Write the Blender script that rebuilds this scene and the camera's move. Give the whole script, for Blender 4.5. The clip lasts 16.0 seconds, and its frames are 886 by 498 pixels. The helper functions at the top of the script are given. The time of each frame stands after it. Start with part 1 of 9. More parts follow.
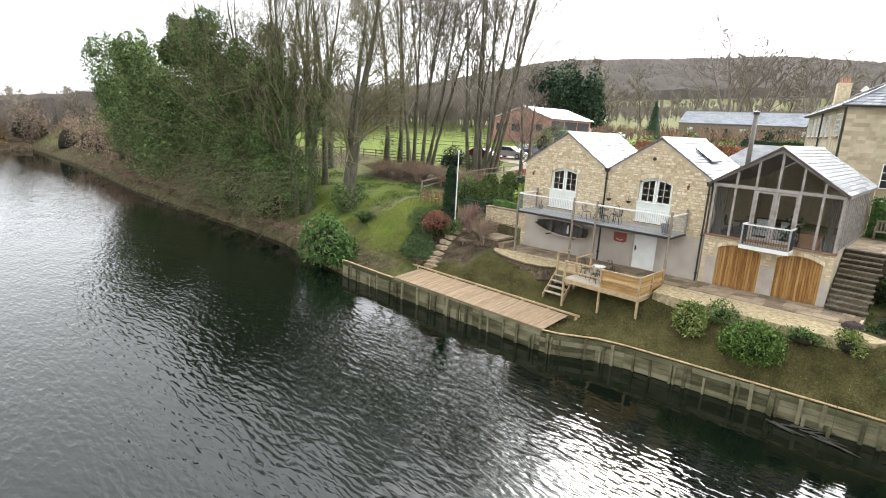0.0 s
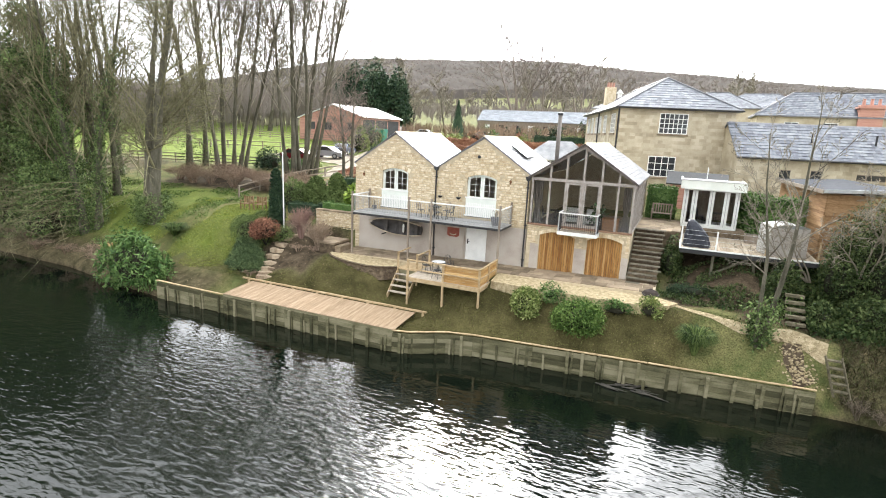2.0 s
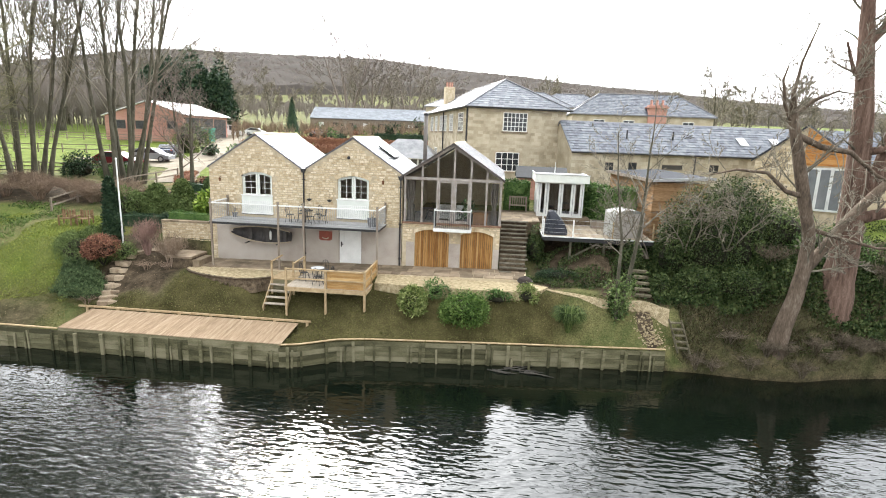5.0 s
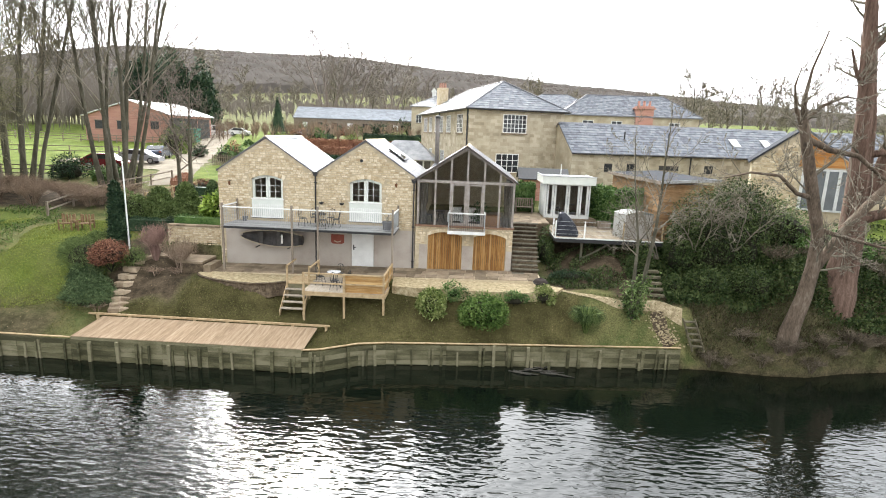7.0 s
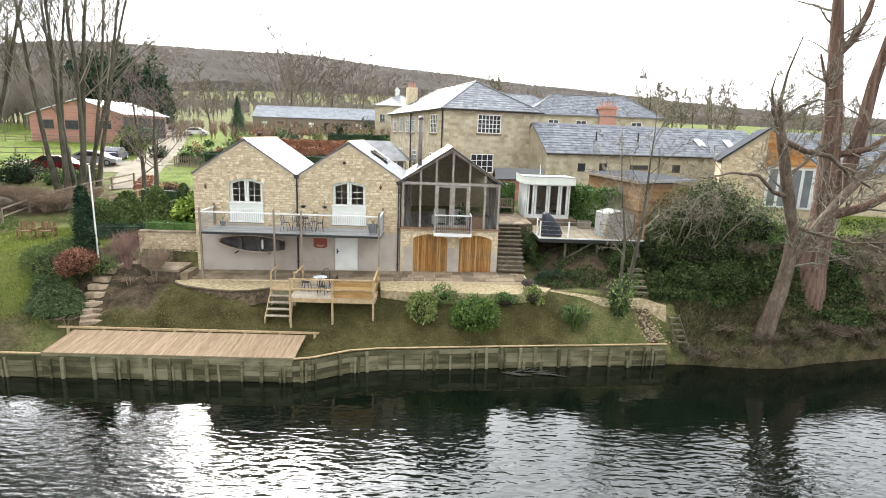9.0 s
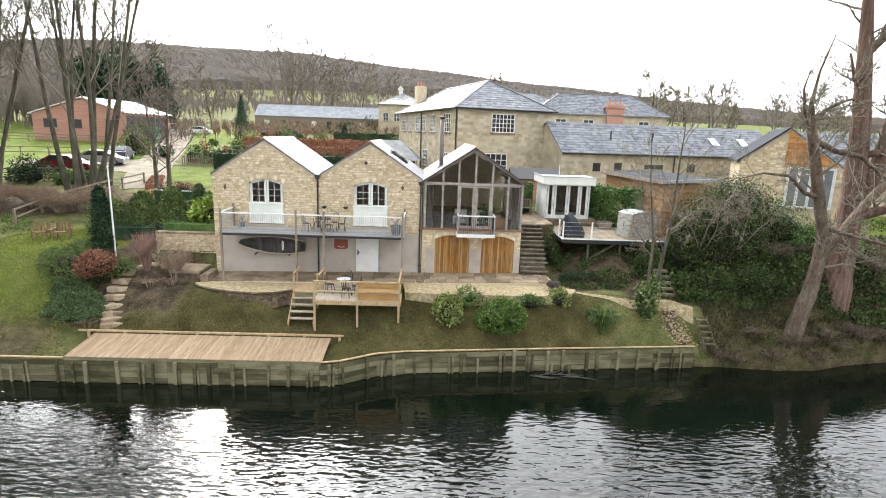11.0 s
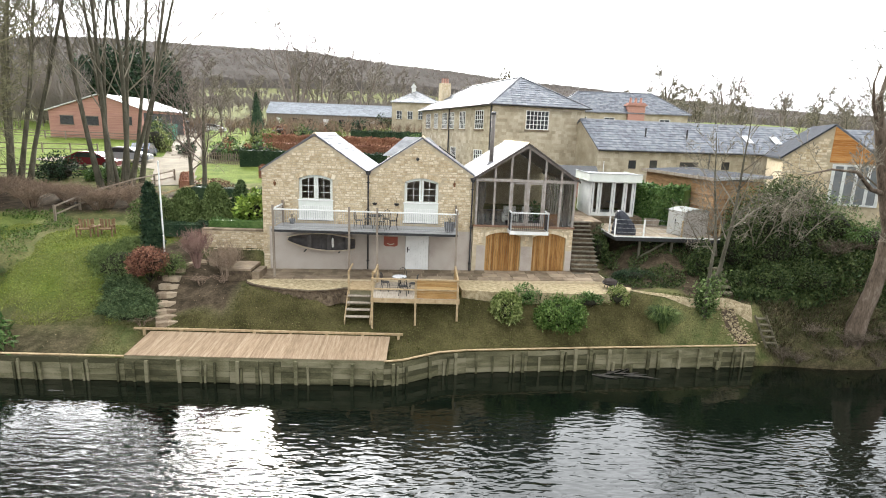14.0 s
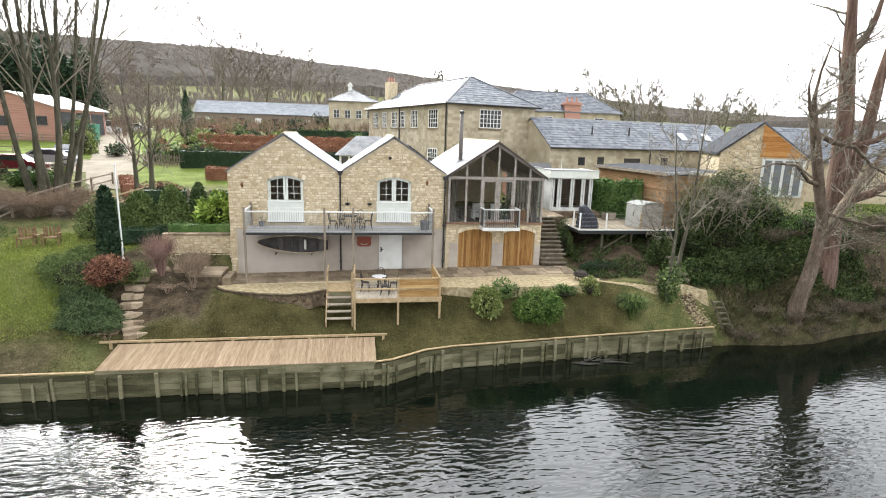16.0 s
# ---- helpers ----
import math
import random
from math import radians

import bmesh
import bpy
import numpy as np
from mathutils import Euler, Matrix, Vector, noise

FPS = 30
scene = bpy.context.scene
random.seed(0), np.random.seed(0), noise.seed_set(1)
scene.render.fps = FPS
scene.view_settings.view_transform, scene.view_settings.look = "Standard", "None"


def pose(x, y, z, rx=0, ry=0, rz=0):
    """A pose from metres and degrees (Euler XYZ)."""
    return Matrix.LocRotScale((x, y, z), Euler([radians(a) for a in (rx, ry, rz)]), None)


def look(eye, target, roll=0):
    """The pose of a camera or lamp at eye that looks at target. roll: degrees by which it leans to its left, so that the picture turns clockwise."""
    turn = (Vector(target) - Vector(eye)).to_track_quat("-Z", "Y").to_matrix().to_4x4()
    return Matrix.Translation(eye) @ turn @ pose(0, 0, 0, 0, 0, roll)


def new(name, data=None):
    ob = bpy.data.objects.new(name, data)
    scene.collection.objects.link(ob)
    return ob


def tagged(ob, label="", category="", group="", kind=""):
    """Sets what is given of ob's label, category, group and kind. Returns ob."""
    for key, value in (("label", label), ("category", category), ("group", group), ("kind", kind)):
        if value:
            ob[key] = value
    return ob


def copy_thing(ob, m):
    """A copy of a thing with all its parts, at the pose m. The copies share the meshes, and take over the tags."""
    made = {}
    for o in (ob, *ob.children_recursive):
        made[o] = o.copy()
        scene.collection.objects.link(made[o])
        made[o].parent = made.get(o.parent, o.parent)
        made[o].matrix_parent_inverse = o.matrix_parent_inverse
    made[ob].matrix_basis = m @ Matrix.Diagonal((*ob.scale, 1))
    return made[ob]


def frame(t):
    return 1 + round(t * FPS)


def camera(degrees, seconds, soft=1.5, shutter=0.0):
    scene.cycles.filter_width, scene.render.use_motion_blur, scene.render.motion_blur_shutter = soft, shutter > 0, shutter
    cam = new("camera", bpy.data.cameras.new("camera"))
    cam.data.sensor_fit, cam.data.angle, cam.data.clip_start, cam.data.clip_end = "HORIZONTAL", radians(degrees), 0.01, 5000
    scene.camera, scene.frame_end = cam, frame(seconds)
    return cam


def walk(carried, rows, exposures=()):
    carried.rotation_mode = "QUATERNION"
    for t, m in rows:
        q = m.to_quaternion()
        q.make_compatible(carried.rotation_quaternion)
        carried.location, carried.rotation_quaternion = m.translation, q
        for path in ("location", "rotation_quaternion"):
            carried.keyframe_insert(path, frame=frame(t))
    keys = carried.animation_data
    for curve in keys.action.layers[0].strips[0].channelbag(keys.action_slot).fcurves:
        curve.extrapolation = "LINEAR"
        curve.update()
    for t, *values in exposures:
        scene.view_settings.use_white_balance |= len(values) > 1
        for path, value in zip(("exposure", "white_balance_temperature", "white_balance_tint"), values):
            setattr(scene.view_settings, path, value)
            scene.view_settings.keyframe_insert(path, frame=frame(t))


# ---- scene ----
cam = camera(78.8, 16.0, soft=1.0)
METRES, EYE, TILT, LEAN, TURN = 14.7, 10.7, 0.0, 0.0, 43.5
ROWS = [
    (0.0, 0.0, 0.0, 0.0, 0.71, -13.07, -3.08),
    (0.5, -0.0253, 0.0118, 0.0022, -4.77, -12.87, -2.91),
    (1.0, -0.0552, 0.0274, 0.003, -9.97, -12.64, -2.82),
    (1.5, -0.0759, 0.0378, 0.0055, -14.8, -12.49, -2.73),
    (2.0, -0.0945, 0.0423, 0.007, -19.46, -12.3, -2.64),
    (2.5, -0.1172, 0.0504, 0.0089, -23.2, -12.22, -2.47),
    (3.0, -0.1448, 0.0617, 0.0092, -26.46, -12.12, -2.39),
    (3.5, -0.1714, 0.0759, 0.011, -29.52, -12.04, -2.3),
    (4.0, -0.1945, 0.0922, 0.0126, -32.61, -11.97, -2.19),
    (4.5, -0.2166, 0.1093, 0.0133, -35.74, -11.89, -2.1),
    (7.0, -0.3589, 0.2122, 0.0245, -40.07, -11.93, -2.06),
    (7.5, -0.3809, 0.2317, 0.0296, -42.0, -11.98, -1.97),
    (8.0, -0.3965, 0.2528, 0.0309, -43.28, -11.95, -1.94),
    (10.5, -0.4671, 0.3627, 0.0333, -44.99, -11.99, -1.95),
    (11.0, -0.4776, 0.3849, 0.0321, -44.9, -12.05, -1.96),
    (11.5, -0.4911, 0.4078, 0.0285, -44.79, -12.06, -1.97),
    (12.0, -0.5083, 0.4332, 0.0241, -44.75, -12.03, -1.99),
    (12.5, -0.5277, 0.4584, 0.021, -44.69, -12.04, -1.99),
    (13.0, -0.5519, 0.4859, 0.0179, -44.65, -12.06, -2.02),
    (13.5, -0.5761, 0.5148, 0.0125, -44.59, -12.0, -2.06),
    (14.0, -0.5998, 0.5435, 0.0137, -44.98, -12.16, -2.04),
    (14.5, -0.6264, 0.5711, 0.011, -46.73, -12.11, -1.97),
    (15.0, -0.6545, 0.6018, 0.01, -48.08, -12.1, -1.92),
    (15.5, -0.684, 0.6306, 0.0087, -49.88, -12.06, -1.85),
    (16.0, -0.72, 0.6569, 0.0082, -52.55, -12.03, -1.75),
]
walk(cam, [(t, pose(0, 0, EYE, TILT, LEAN, TURN) @ pose(METRES * x, METRES * y, METRES * z, 90 + pitch, roll, yaw)) for t, x, y, z, yaw, pitch, roll in ROWS],
     [(0.0, 1.10), (1.0, 1.24), (2.0, 1.44), (3.0, 1.46), (4.0, 1.36), (5.5, 1.27), (7.0, 1.20), (10.0, 1.17), (12.0, 1.12), (16.0, 1.12)])

# ---- light ----
SUN_UP, SUN_LEFT = 32.4, 20.8          # degrees above the horizon, and left of +y
world = bpy.data.worlds.new("overcast_sky")
scene.world = world
world.use_nodes = True
wn, wl = world.node_tree.nodes, world.node_tree.links
sky = wn.new("ShaderNodeTexSky")
sky.sky_type, sky.sun_disc = "NISHITA", False
sky.sun_elevation, sky.sun_rotation = radians(SUN_UP), radians(-SUN_LEFT)
sky.air_density, sky.dust_density, sky.ozone_density = 1.0, 6.0, 1.0
pale = wn.new("ShaderNodeHueSaturation")
pale.inputs["Saturation"].default_value = 0.14
wl.new(sky.outputs[0], pale.inputs["Color"])
cloud = wn.new("ShaderNodeTexNoise")
cloud.inputs["Scale"].default_value, cloud.inputs["Detail"].default_value = 2.2, 5
ramp = wn.new("ShaderNodeMapRange")
ramp.inputs["From Min"].default_value, ramp.inputs["From Max"].default_value = 0.3, 0.7
ramp.inputs["To Min"].default_value, ramp.inputs["To Max"].default_value = 0.8, 1.15
wl.new(cloud.outputs[0], ramp.inputs["Value"])
dim = wn.new("ShaderNodeVectorMath")
dim.operation = "SCALE"
veil = wn.new("ShaderNodeMix")
veil.data_type = "RGBA"
veil.inputs[0].default_value = 0.86
veil.inputs[7].default_value = (5.55, 5.75, 5.98, 1)
wl.new(pale.outputs[0], veil.inputs[6])
# added lobe beside the sun as unseen thin cloud, and the sun's own glow
coord = wn.new("ShaderNodeTexCoord")
toward = wn.new("ShaderNodeVectorMath")
toward.operation = "DOT_PRODUCT"
toward.inputs[1].default_value = (-math.sin(radians(SUN_LEFT)) * math.cos(radians(SUN_UP)), math.cos(radians(SUN_LEFT)) * math.cos(radians(SUN_UP)), math.sin(radians(SUN_UP)))
wl.new(coord.outputs["Generated"], toward.inputs[0])
# lobe centre set right of the sun to brighten the water there
broad = wn.new("ShaderNodeVectorMath")
broad.operation = "DOT_PRODUCT"
broad.inputs[1].default_value = Vector((0.22, 0.72, 0.66)).normalized()
wl.new(coord.outputs["Generated"], broad.inputs[0])
veil_side = wn.new("ShaderNodeMath")
veil_side.operation = "MAXIMUM"
veil_side.inputs[1].default_value = 0.0
wl.new(broad.outputs["Value"], veil_side.inputs[0])
above = wn.new("ShaderNodeMath")
above.operation = "MAXIMUM"
above.inputs[1].default_value = 0.0
wl.new(toward.outputs["Value"], above.inputs[0])
fall = wn.new("ShaderNodeMath")
fall.operation = "POWER"
fall.inputs[1].default_value = 2.6
wl.new(veil_side.outputs[0], fall.inputs[0])
gain = wn.new("ShaderNodeMath")
gain.operation = "MULTIPLY_ADD"
gain.inputs[1].default_value, gain.inputs[2].default_value = 2.0, 1.28
wl.new(fall.outputs[0], gain.inputs[0])
disc = wn.new("ShaderNodeMath")
disc.operation = "POWER"
disc.inputs[1].default_value = 26.0
wl.new(above.outputs[0], disc.inputs[0])
core_glow = wn.new("ShaderNodeMath")
core_glow.operation = "MULTIPLY_ADD"
core_glow.inputs[1].default_value = 3.6
wl.new(disc.outputs[0], core_glow.inputs[0])
wl.new(gain.outputs[0], core_glow.inputs[2])
glow = wn.new("ShaderNodeVectorMath")
glow.operation = "SCALE"
wl.new(veil.outputs[2], glow.inputs[0])
wl.new(core_glow.outputs[0], glow.inputs["Scale"])
wl.new(glow.outputs[0], dim.inputs[0])
wl.new(ramp.outputs[0], dim.inputs["Scale"])
wl.new(dim.outputs[0], wn["Background"].inputs["Color"])
wn["Background"].inputs["Strength"].default_value = 0.15
sun = new("sun", bpy.data.lights.new("sun", "SUN"))
sun.data.energy, sun.data.angle, sun.data.color = 0.8, radians(12), (1.0, 0.95, 0.87)
sun.matrix_world = look((0, 0, 60), (60 * math.sin(radians(SUN_LEFT)) * math.cos(radians(SUN_UP)),
                                     -60 * math.cos(radians(SUN_LEFT)) * math.cos(radians(SUN_UP)),
                                     60 - 60 * math.sin(radians(SUN_UP))))


# ---- building helpers ----
class Geo:
    """Gathers faces for one mesh, in world metres."""

    def __init__(self):
        self.v, self.f = [], []

    def face(self, *pts):
        n = len(self.v)
        self.v.extend(tuple(p) for p in pts)
        self.f.append(tuple(range(n, n + len(pts))))
        return self

    def box(self, x0, x1, y0, y1, z0, z1):
        n = len(self.v)
        self.v += [(x, y, z) for z in (z0, z1) for y in (y0, y1) for x in (x0, x1)]
        self.f += [tuple(n + i for i in q) for q in ((0, 2, 3, 1), (4, 5, 7, 6), (0, 1, 5, 4), (2, 6, 7, 3), (0, 4, 6, 2), (1, 3, 7, 5))]
        return self

    def beam(self, a, b, w, h, up=(0, 0, 1)):
        """A bar of section w (sideways) by h (along up) from a to b."""
        a, b, up = Vector(a), Vector(b), Vector(up)
        d = (b - a).normalized()
        s = d.cross(up)
        s = Vector((1, 0, 0)) if s.length < 1e-6 else s.normalized()
        u = s.cross(d)
        n = len(self.v)
        for p in (a, b):
            for i, j in ((-1, -1), (1, -1), (1, 1), (-1, 1)):
                self.v.append(tuple(p + s * (i * w / 2) + u * (j * h / 2)))
        self.f += [tuple(n + i for i in q) for q in ((0, 1, 2, 3), (7, 6, 5, 4), (0, 4, 5, 1), (1, 5, 6, 2), (2, 6, 7, 3), (3, 7, 4, 0))]
        return self

    def tube(self, pts, radii, n=8, cap=True):
        """A round rod through pts."""
        start = len(self.v)
        pts = [Vector(p) for p in pts]
        for i, p in enumerate(pts):
            d = (pts[min(i + 1, len(pts) - 1)] - pts[max(i - 1, 0)]).normalized()
            s = d.cross(Vector((0.31, 0.17, 0.93))).normalized()
            u = d.cross(s)
            r = radii[i] if hasattr(radii, "__len__") else radii
            for k in range(n):
                a = 2 * math.pi * k / n
                self.v.append(tuple(p + s * (r * math.cos(a)) + u * (r * math.sin(a))))
        for i in range(len(pts) - 1):
            o = start + i * n
            for k in range(n):
                self.f.append((o + k, o + (k + 1) % n, o + n + (k + 1) % n, o + n + k))
        if cap:
            self.f.append(tuple(start + k for k in range(n))[::-1])
            self.f.append(tuple(start + (len(pts) - 1) * n + k for k in range(n)))
        return self

    def prism(self, poly, axis, a, b):
        """The outline poly, in the two other axes in xyz order, drawn from a to b along axis."""
        n, m = len(self.v), len(poly)
        for w in (a, b):
            for p, q in poly:
                self.v.append({"x": (w, p, q), "y": (p, w, q), "z": (p, q, w)}[axis])
        self.f.append(tuple(range(n, n + m)))
        self.f.append(tuple(range(n + 2 * m - 1, n + m - 1, -1)))
        for i in range(m):
            j = (i + 1) % m
            self.f.append((n + i, n + m + i, n + m + j, n + j))
        return self

    def lathe(self, centre, profile, n=16):
        """Rings of (radius, height) round a vertical axis."""
        start = len(self.v)
        for r, h in profile:
            for k in range(n):
                a = 2 * math.pi * k / n
                self.v.append((centre[0] + r * math.cos(a), centre[1] + r * math.sin(a), centre[2] + h))
        for i in range(len(profile) - 1):
            o = start + i * n
            for k in range(n):
                self.f.append((o + k, o + (k + 1) % n, o + n + (k + 1) % n, o + n + k))
        self.f.append(tuple(start + k for k in range(n))[::-1])
        self.f.append(tuple(start + (len(profile) - 1) * n + k for k in range(n)))
        return self

    def leaves(self, pts, size, rng, flat=0.0, ratio=0.5):
        """A small pointed leaf at each point."""
        pts = np.asarray(pts)
        k = len(pts)
        a = rng.normal(size=(k, 3))
        a[:, 2] -= flat
        a /= np.linalg.norm(a, axis=1)[:, None]
        b = np.cross(a, rng.normal(size=(k, 3)))
        b /= np.linalg.norm(b, axis=1)[:, None] + 1e-9
        s = (size * rng.uniform(0.6, 1.3, k))[:, None]
        quad = np.stack([pts, pts + a * s * 0.45 + b * s * ratio * 0.5, pts + a * s, pts + a * s * 0.45 - b * s * ratio * 0.5], 1)
        n = len(self.v)
        self.v += [tuple(p) for p in quad.reshape(-1, 3).tolist()]
        self.f += [(n + 4 * i, n + 4 * i + 1, n + 4 * i + 2, n + 4 * i + 3) for i in range(k)]
        return self

    def mesh(self, name, mat, offset=(0, 0, 0), smooth=False):
        me = bpy.data.meshes.new(name)
        v = np.asarray(self.v, dtype=float).reshape(-1, 3) - np.asarray(offset)
        me.from_pydata(v.tolist(), [], self.f)
        me.materials.append(mat)
        if smooth:
            me.polygons.foreach_set("use_smooth", [True] * len(me.polygons))
        me.update()
        return me


ROOT = {}


def thing(name, at, label, category, group="", kind=""):
    """An empty at the base of a thing, to carry its parts."""
    ob = new(name)
    ob.empty_display_size = 0.2
    ob.location = at
    ROOT[ob.name] = Vector(at)
    return tagged(ob, label, category, group, kind)


def part(name, geo, mat, parent, label="", smooth=False):
    """One mesh under a thing or under a part; geo is in world metres."""
    at = ROOT[parent.name]
    ob = new(name, geo.mesh(name, mat, at, smooth))
    ob.parent = parent
    ROOT[ob.name] = at
    return tagged(ob, label)


def solid(name, geo, mat, label, category="", group="", kind="", smooth=False, at=None):
    """A thing, or a piece of the setting, that is one mesh."""
    at = Vector(at) if at is not None else Vector((0, 0, 0))
    ob = new(name, geo.mesh(name, mat, at, smooth))
    ob.location = at
    ROOT[ob.name] = at
    return tagged(ob, label, category, group, kind)


def piece(name, me, at, parent, rz=0.0, scale=(1, 1, 1)):
    """A piece of a wall, floor or fence that shares its mesh with its like."""
    ob = new(name, me)
    ob.parent = parent
    ob.location = Vector(at) - ROOT[parent.name]
    ob.rotation_euler = (0, 0, rz)
    ob.scale = scale
    return ob


def lerp_table(table, t):
    if t <= table[0][0]:
        return table[0][1]
    for (a, va), (b, vb) in zip(table, table[1:]):
        if t <= b:
            return va + (vb - va) * (t - a) / (b - a)
    return table[-1][1]


def step01(a, b, t):
    t = min(max((t - a) / (b - a), 0), 1)
    return t * t * (3 - 2 * t)


# ---- materials ----
def material(name, colours, scale=3.0, rough=0.8, bump=0.15, fine=40.0, metal=0.0, spec=0.5, spread=0.0, pieces="", stretch=(1, 1, 1), relief=0.02, ior=1.45):
    """Colours mixed by a coarse and a fine noise, with relief; pieces: 'island' or 'object' varies the colour piece by piece."""
    if rough >= 0.7 and spec == 0.5:
        spec = 0.2
    m = bpy.data.materials.new(name)
    m.use_nodes = True
    n, l = m.node_tree.nodes, m.node_tree.links
    b = n["Principled BSDF"]
    geo = n.new("ShaderNodeNewGeometry")
    mapping = n.new("ShaderNodeMapping")
    mapping.inputs["Scale"].default_value = stretch
    l.new(geo.outputs["Position"], mapping.inputs["Vector"])
    coarse = n.new("ShaderNodeTexNoise")
    coarse.inputs["Scale"].default_value, coarse.inputs["Detail"].default_value = scale, 6
    small = n.new("ShaderNodeTexNoise")
    small.inputs["Scale"].default_value, small.inputs["Detail"].default_value = fine, 4
    l.new(mapping.outputs[0], coarse.inputs["Vector"])
    l.new(mapping.outputs[0], small.inputs["Vector"])
    mix = n.new("ShaderNodeMath")
    mix.operation = "MULTIPLY_ADD"
    mix.inputs[1].default_value = 0.4
    l.new(small.outputs[0], mix.inputs[0])
    half = n.new("ShaderNodeMath")
    half.operation = "MULTIPLY"
    half.inputs[1].default_value = 0.6
    l.new(coarse.outputs[0], half.inputs[0])
    l.new(half.outputs[0], mix.inputs[2])
    value = mix.outputs[0]
    if pieces:
        src = geo.outputs["Random Per Island"] if pieces == "island" else n.new("ShaderNodeObjectInfo").outputs["Random"]
        add = n.new("ShaderNodeMath")
        add.operation = "MULTIPLY_ADD"
        add.inputs[1].default_value = spread
        l.new(src, add.inputs[0])
        shift = n.new("ShaderNodeMath")
        shift.operation = "SUBTRACT"
        shift.inputs[1].default_value = spread / 2
        l.new(value, shift.inputs[0])
        l.new(shift.outputs[0], add.inputs[2])
        value = add.outputs[0]
    cr = n.new("ShaderNodeValToRGB")
    el = cr.color_ramp.elements
    k = len(colours)
    for i, c in enumerate(colours):
        pos = 0.32 + 0.36 * i / max(k - 1, 1)
        e = el[i] if i < 2 else el.new(pos)
        e.position, e.color = pos, (*c, 1)
    l.new(value, cr.inputs[0])
    l.new(cr.outputs[0], b.inputs["Base Color"])
    b.inputs["Roughness"].default_value, b.inputs["Metallic"].default_value = rough, metal
    b.inputs["Specular IOR Level"].default_value, b.inputs["IOR"].default_value = spec, ior
    if bump:
        bp = n.new("ShaderNodeBump")
        bp.inputs["Strength"].default_value, bp.inputs["Distance"].default_value = bump, relief
        l.new(mix.outputs[0], bp.inputs["Height"])
        l.new(bp.outputs[0], b.inputs["Normal"])
    return m


def water_material():
    m = bpy.data.materials.new("river_water")
    m.use_nodes = True
    n, l = m.node_tree.nodes, m.node_tree.links
    b = n["Principled BSDF"]
    b.inputs["Base Color"].default_value = (0.0025, 0.0045, 0.0028, 1)
    b.inputs["Roughness"].default_value, b.inputs["IOR"].default_value = 0.012, 1.46
    geo = n.new("ShaderNodeNewGeometry")
    heights = []
    for scale, stretch, turn, weight, detail in ((4.6, (0.45, 1.15, 1), 26, 0.42, 0.6), (3.6, (0.42, 1.15, 1), -30, 0.34, 0.6), (0.7, (0.8, 1.2, 1), -12, 0.5, 1.0), (9.0, (0.5, 1.3, 1), -20, 0.1, 0.6)):
        mp = n.new("ShaderNodeMapping")
        mp.inputs["Scale"].default_value, mp.inputs["Rotation"].default_value = stretch, (0, 0, radians(turn))
        l.new(geo.outputs["Position"], mp.inputs["Vector"])
        t = n.new("ShaderNodeTexNoise")
        t.inputs["Scale"].default_value, t.inputs["Detail"].default_value, t.inputs["Roughness"].default_value = scale, detail, 0.4
        t.inputs["Distortion"].default_value = 0.5
        l.new(mp.outputs[0], t.inputs["Vector"])
        w = n.new("ShaderNodeMath")
        w.operation = "MULTIPLY"
        w.inputs[1].default_value = weight
        l.new(t.outputs[0], w.inputs[0])
        heights.append(w.outputs[0])
    total = heights[0]
    for h in heights[1:]:
        a = n.new("ShaderNodeMath")
        l.new(total, a.inputs[0])
        l.new(h, a.inputs[1])
        total = a.outputs[0]
    # calm and ruffled patches; calm in the lee of the bank
    calm = n.new("ShaderNodeTexNoise")
    calm.inputs["Scale"].default_value, calm.inputs["Detail"].default_value = 0.11, 3
    l.new(geo.outputs["Position"], calm.inputs["Vector"])
    strength = n.new("ShaderNodeMapRange")
    strength.inputs["From Min"].default_value, strength.inputs["From Max"].default_value = 0.35, 0.62
    strength.inputs["To Min"].default_value, strength.inputs["To Max"].default_value = 0.75, 1.0
    l.new(calm.outputs[0], strength.inputs["Value"])
    split = n.new("ShaderNodeSeparateXYZ")
    l.new(geo.outputs["Position"], split.inputs[0])
    lee = n.new("ShaderNodeMapRange")
    lee.interpolation_type = "SMOOTHSTEP"
    lee.inputs["From Min"].default_value, lee.inputs["From Max"].default_value = 20.5, 15.0
    lee.inputs["To Min"].default_value, lee.inputs["To Max"].default_value = 0.14, 1.0
    l.new(split.outputs["Y"], lee.inputs["Value"])
    both = n.new("ShaderNodeMath")
    both.operation = "MULTIPLY"
    l.new(strength.outputs[0], both.inputs[0])
    l.new(lee.outputs[0], both.inputs[1])
    bp = n.new("ShaderNodeBump")
    bp.inputs["Distance"].default_value = 0.07
    l.new(both.outputs[0], bp.inputs["Strength"])
    l.new(total, bp.inputs["Height"])
    l.new(bp.outputs[0], b.inputs["Normal"])
    return m


def glass_material(name, tint, rough=0.02):
    m = bpy.data.materials.new(name)
    m.use_nodes = True
    b = m.node_tree.nodes["Principled BSDF"]
    b.inputs["Base Color"].default_value = (*tint, 1)
    b.inputs["Transmission Weight"].default_value = 1.0
    b.inputs["Roughness"].default_value, b.inputs["IOR"].default_value = rough, 1.45
    return m


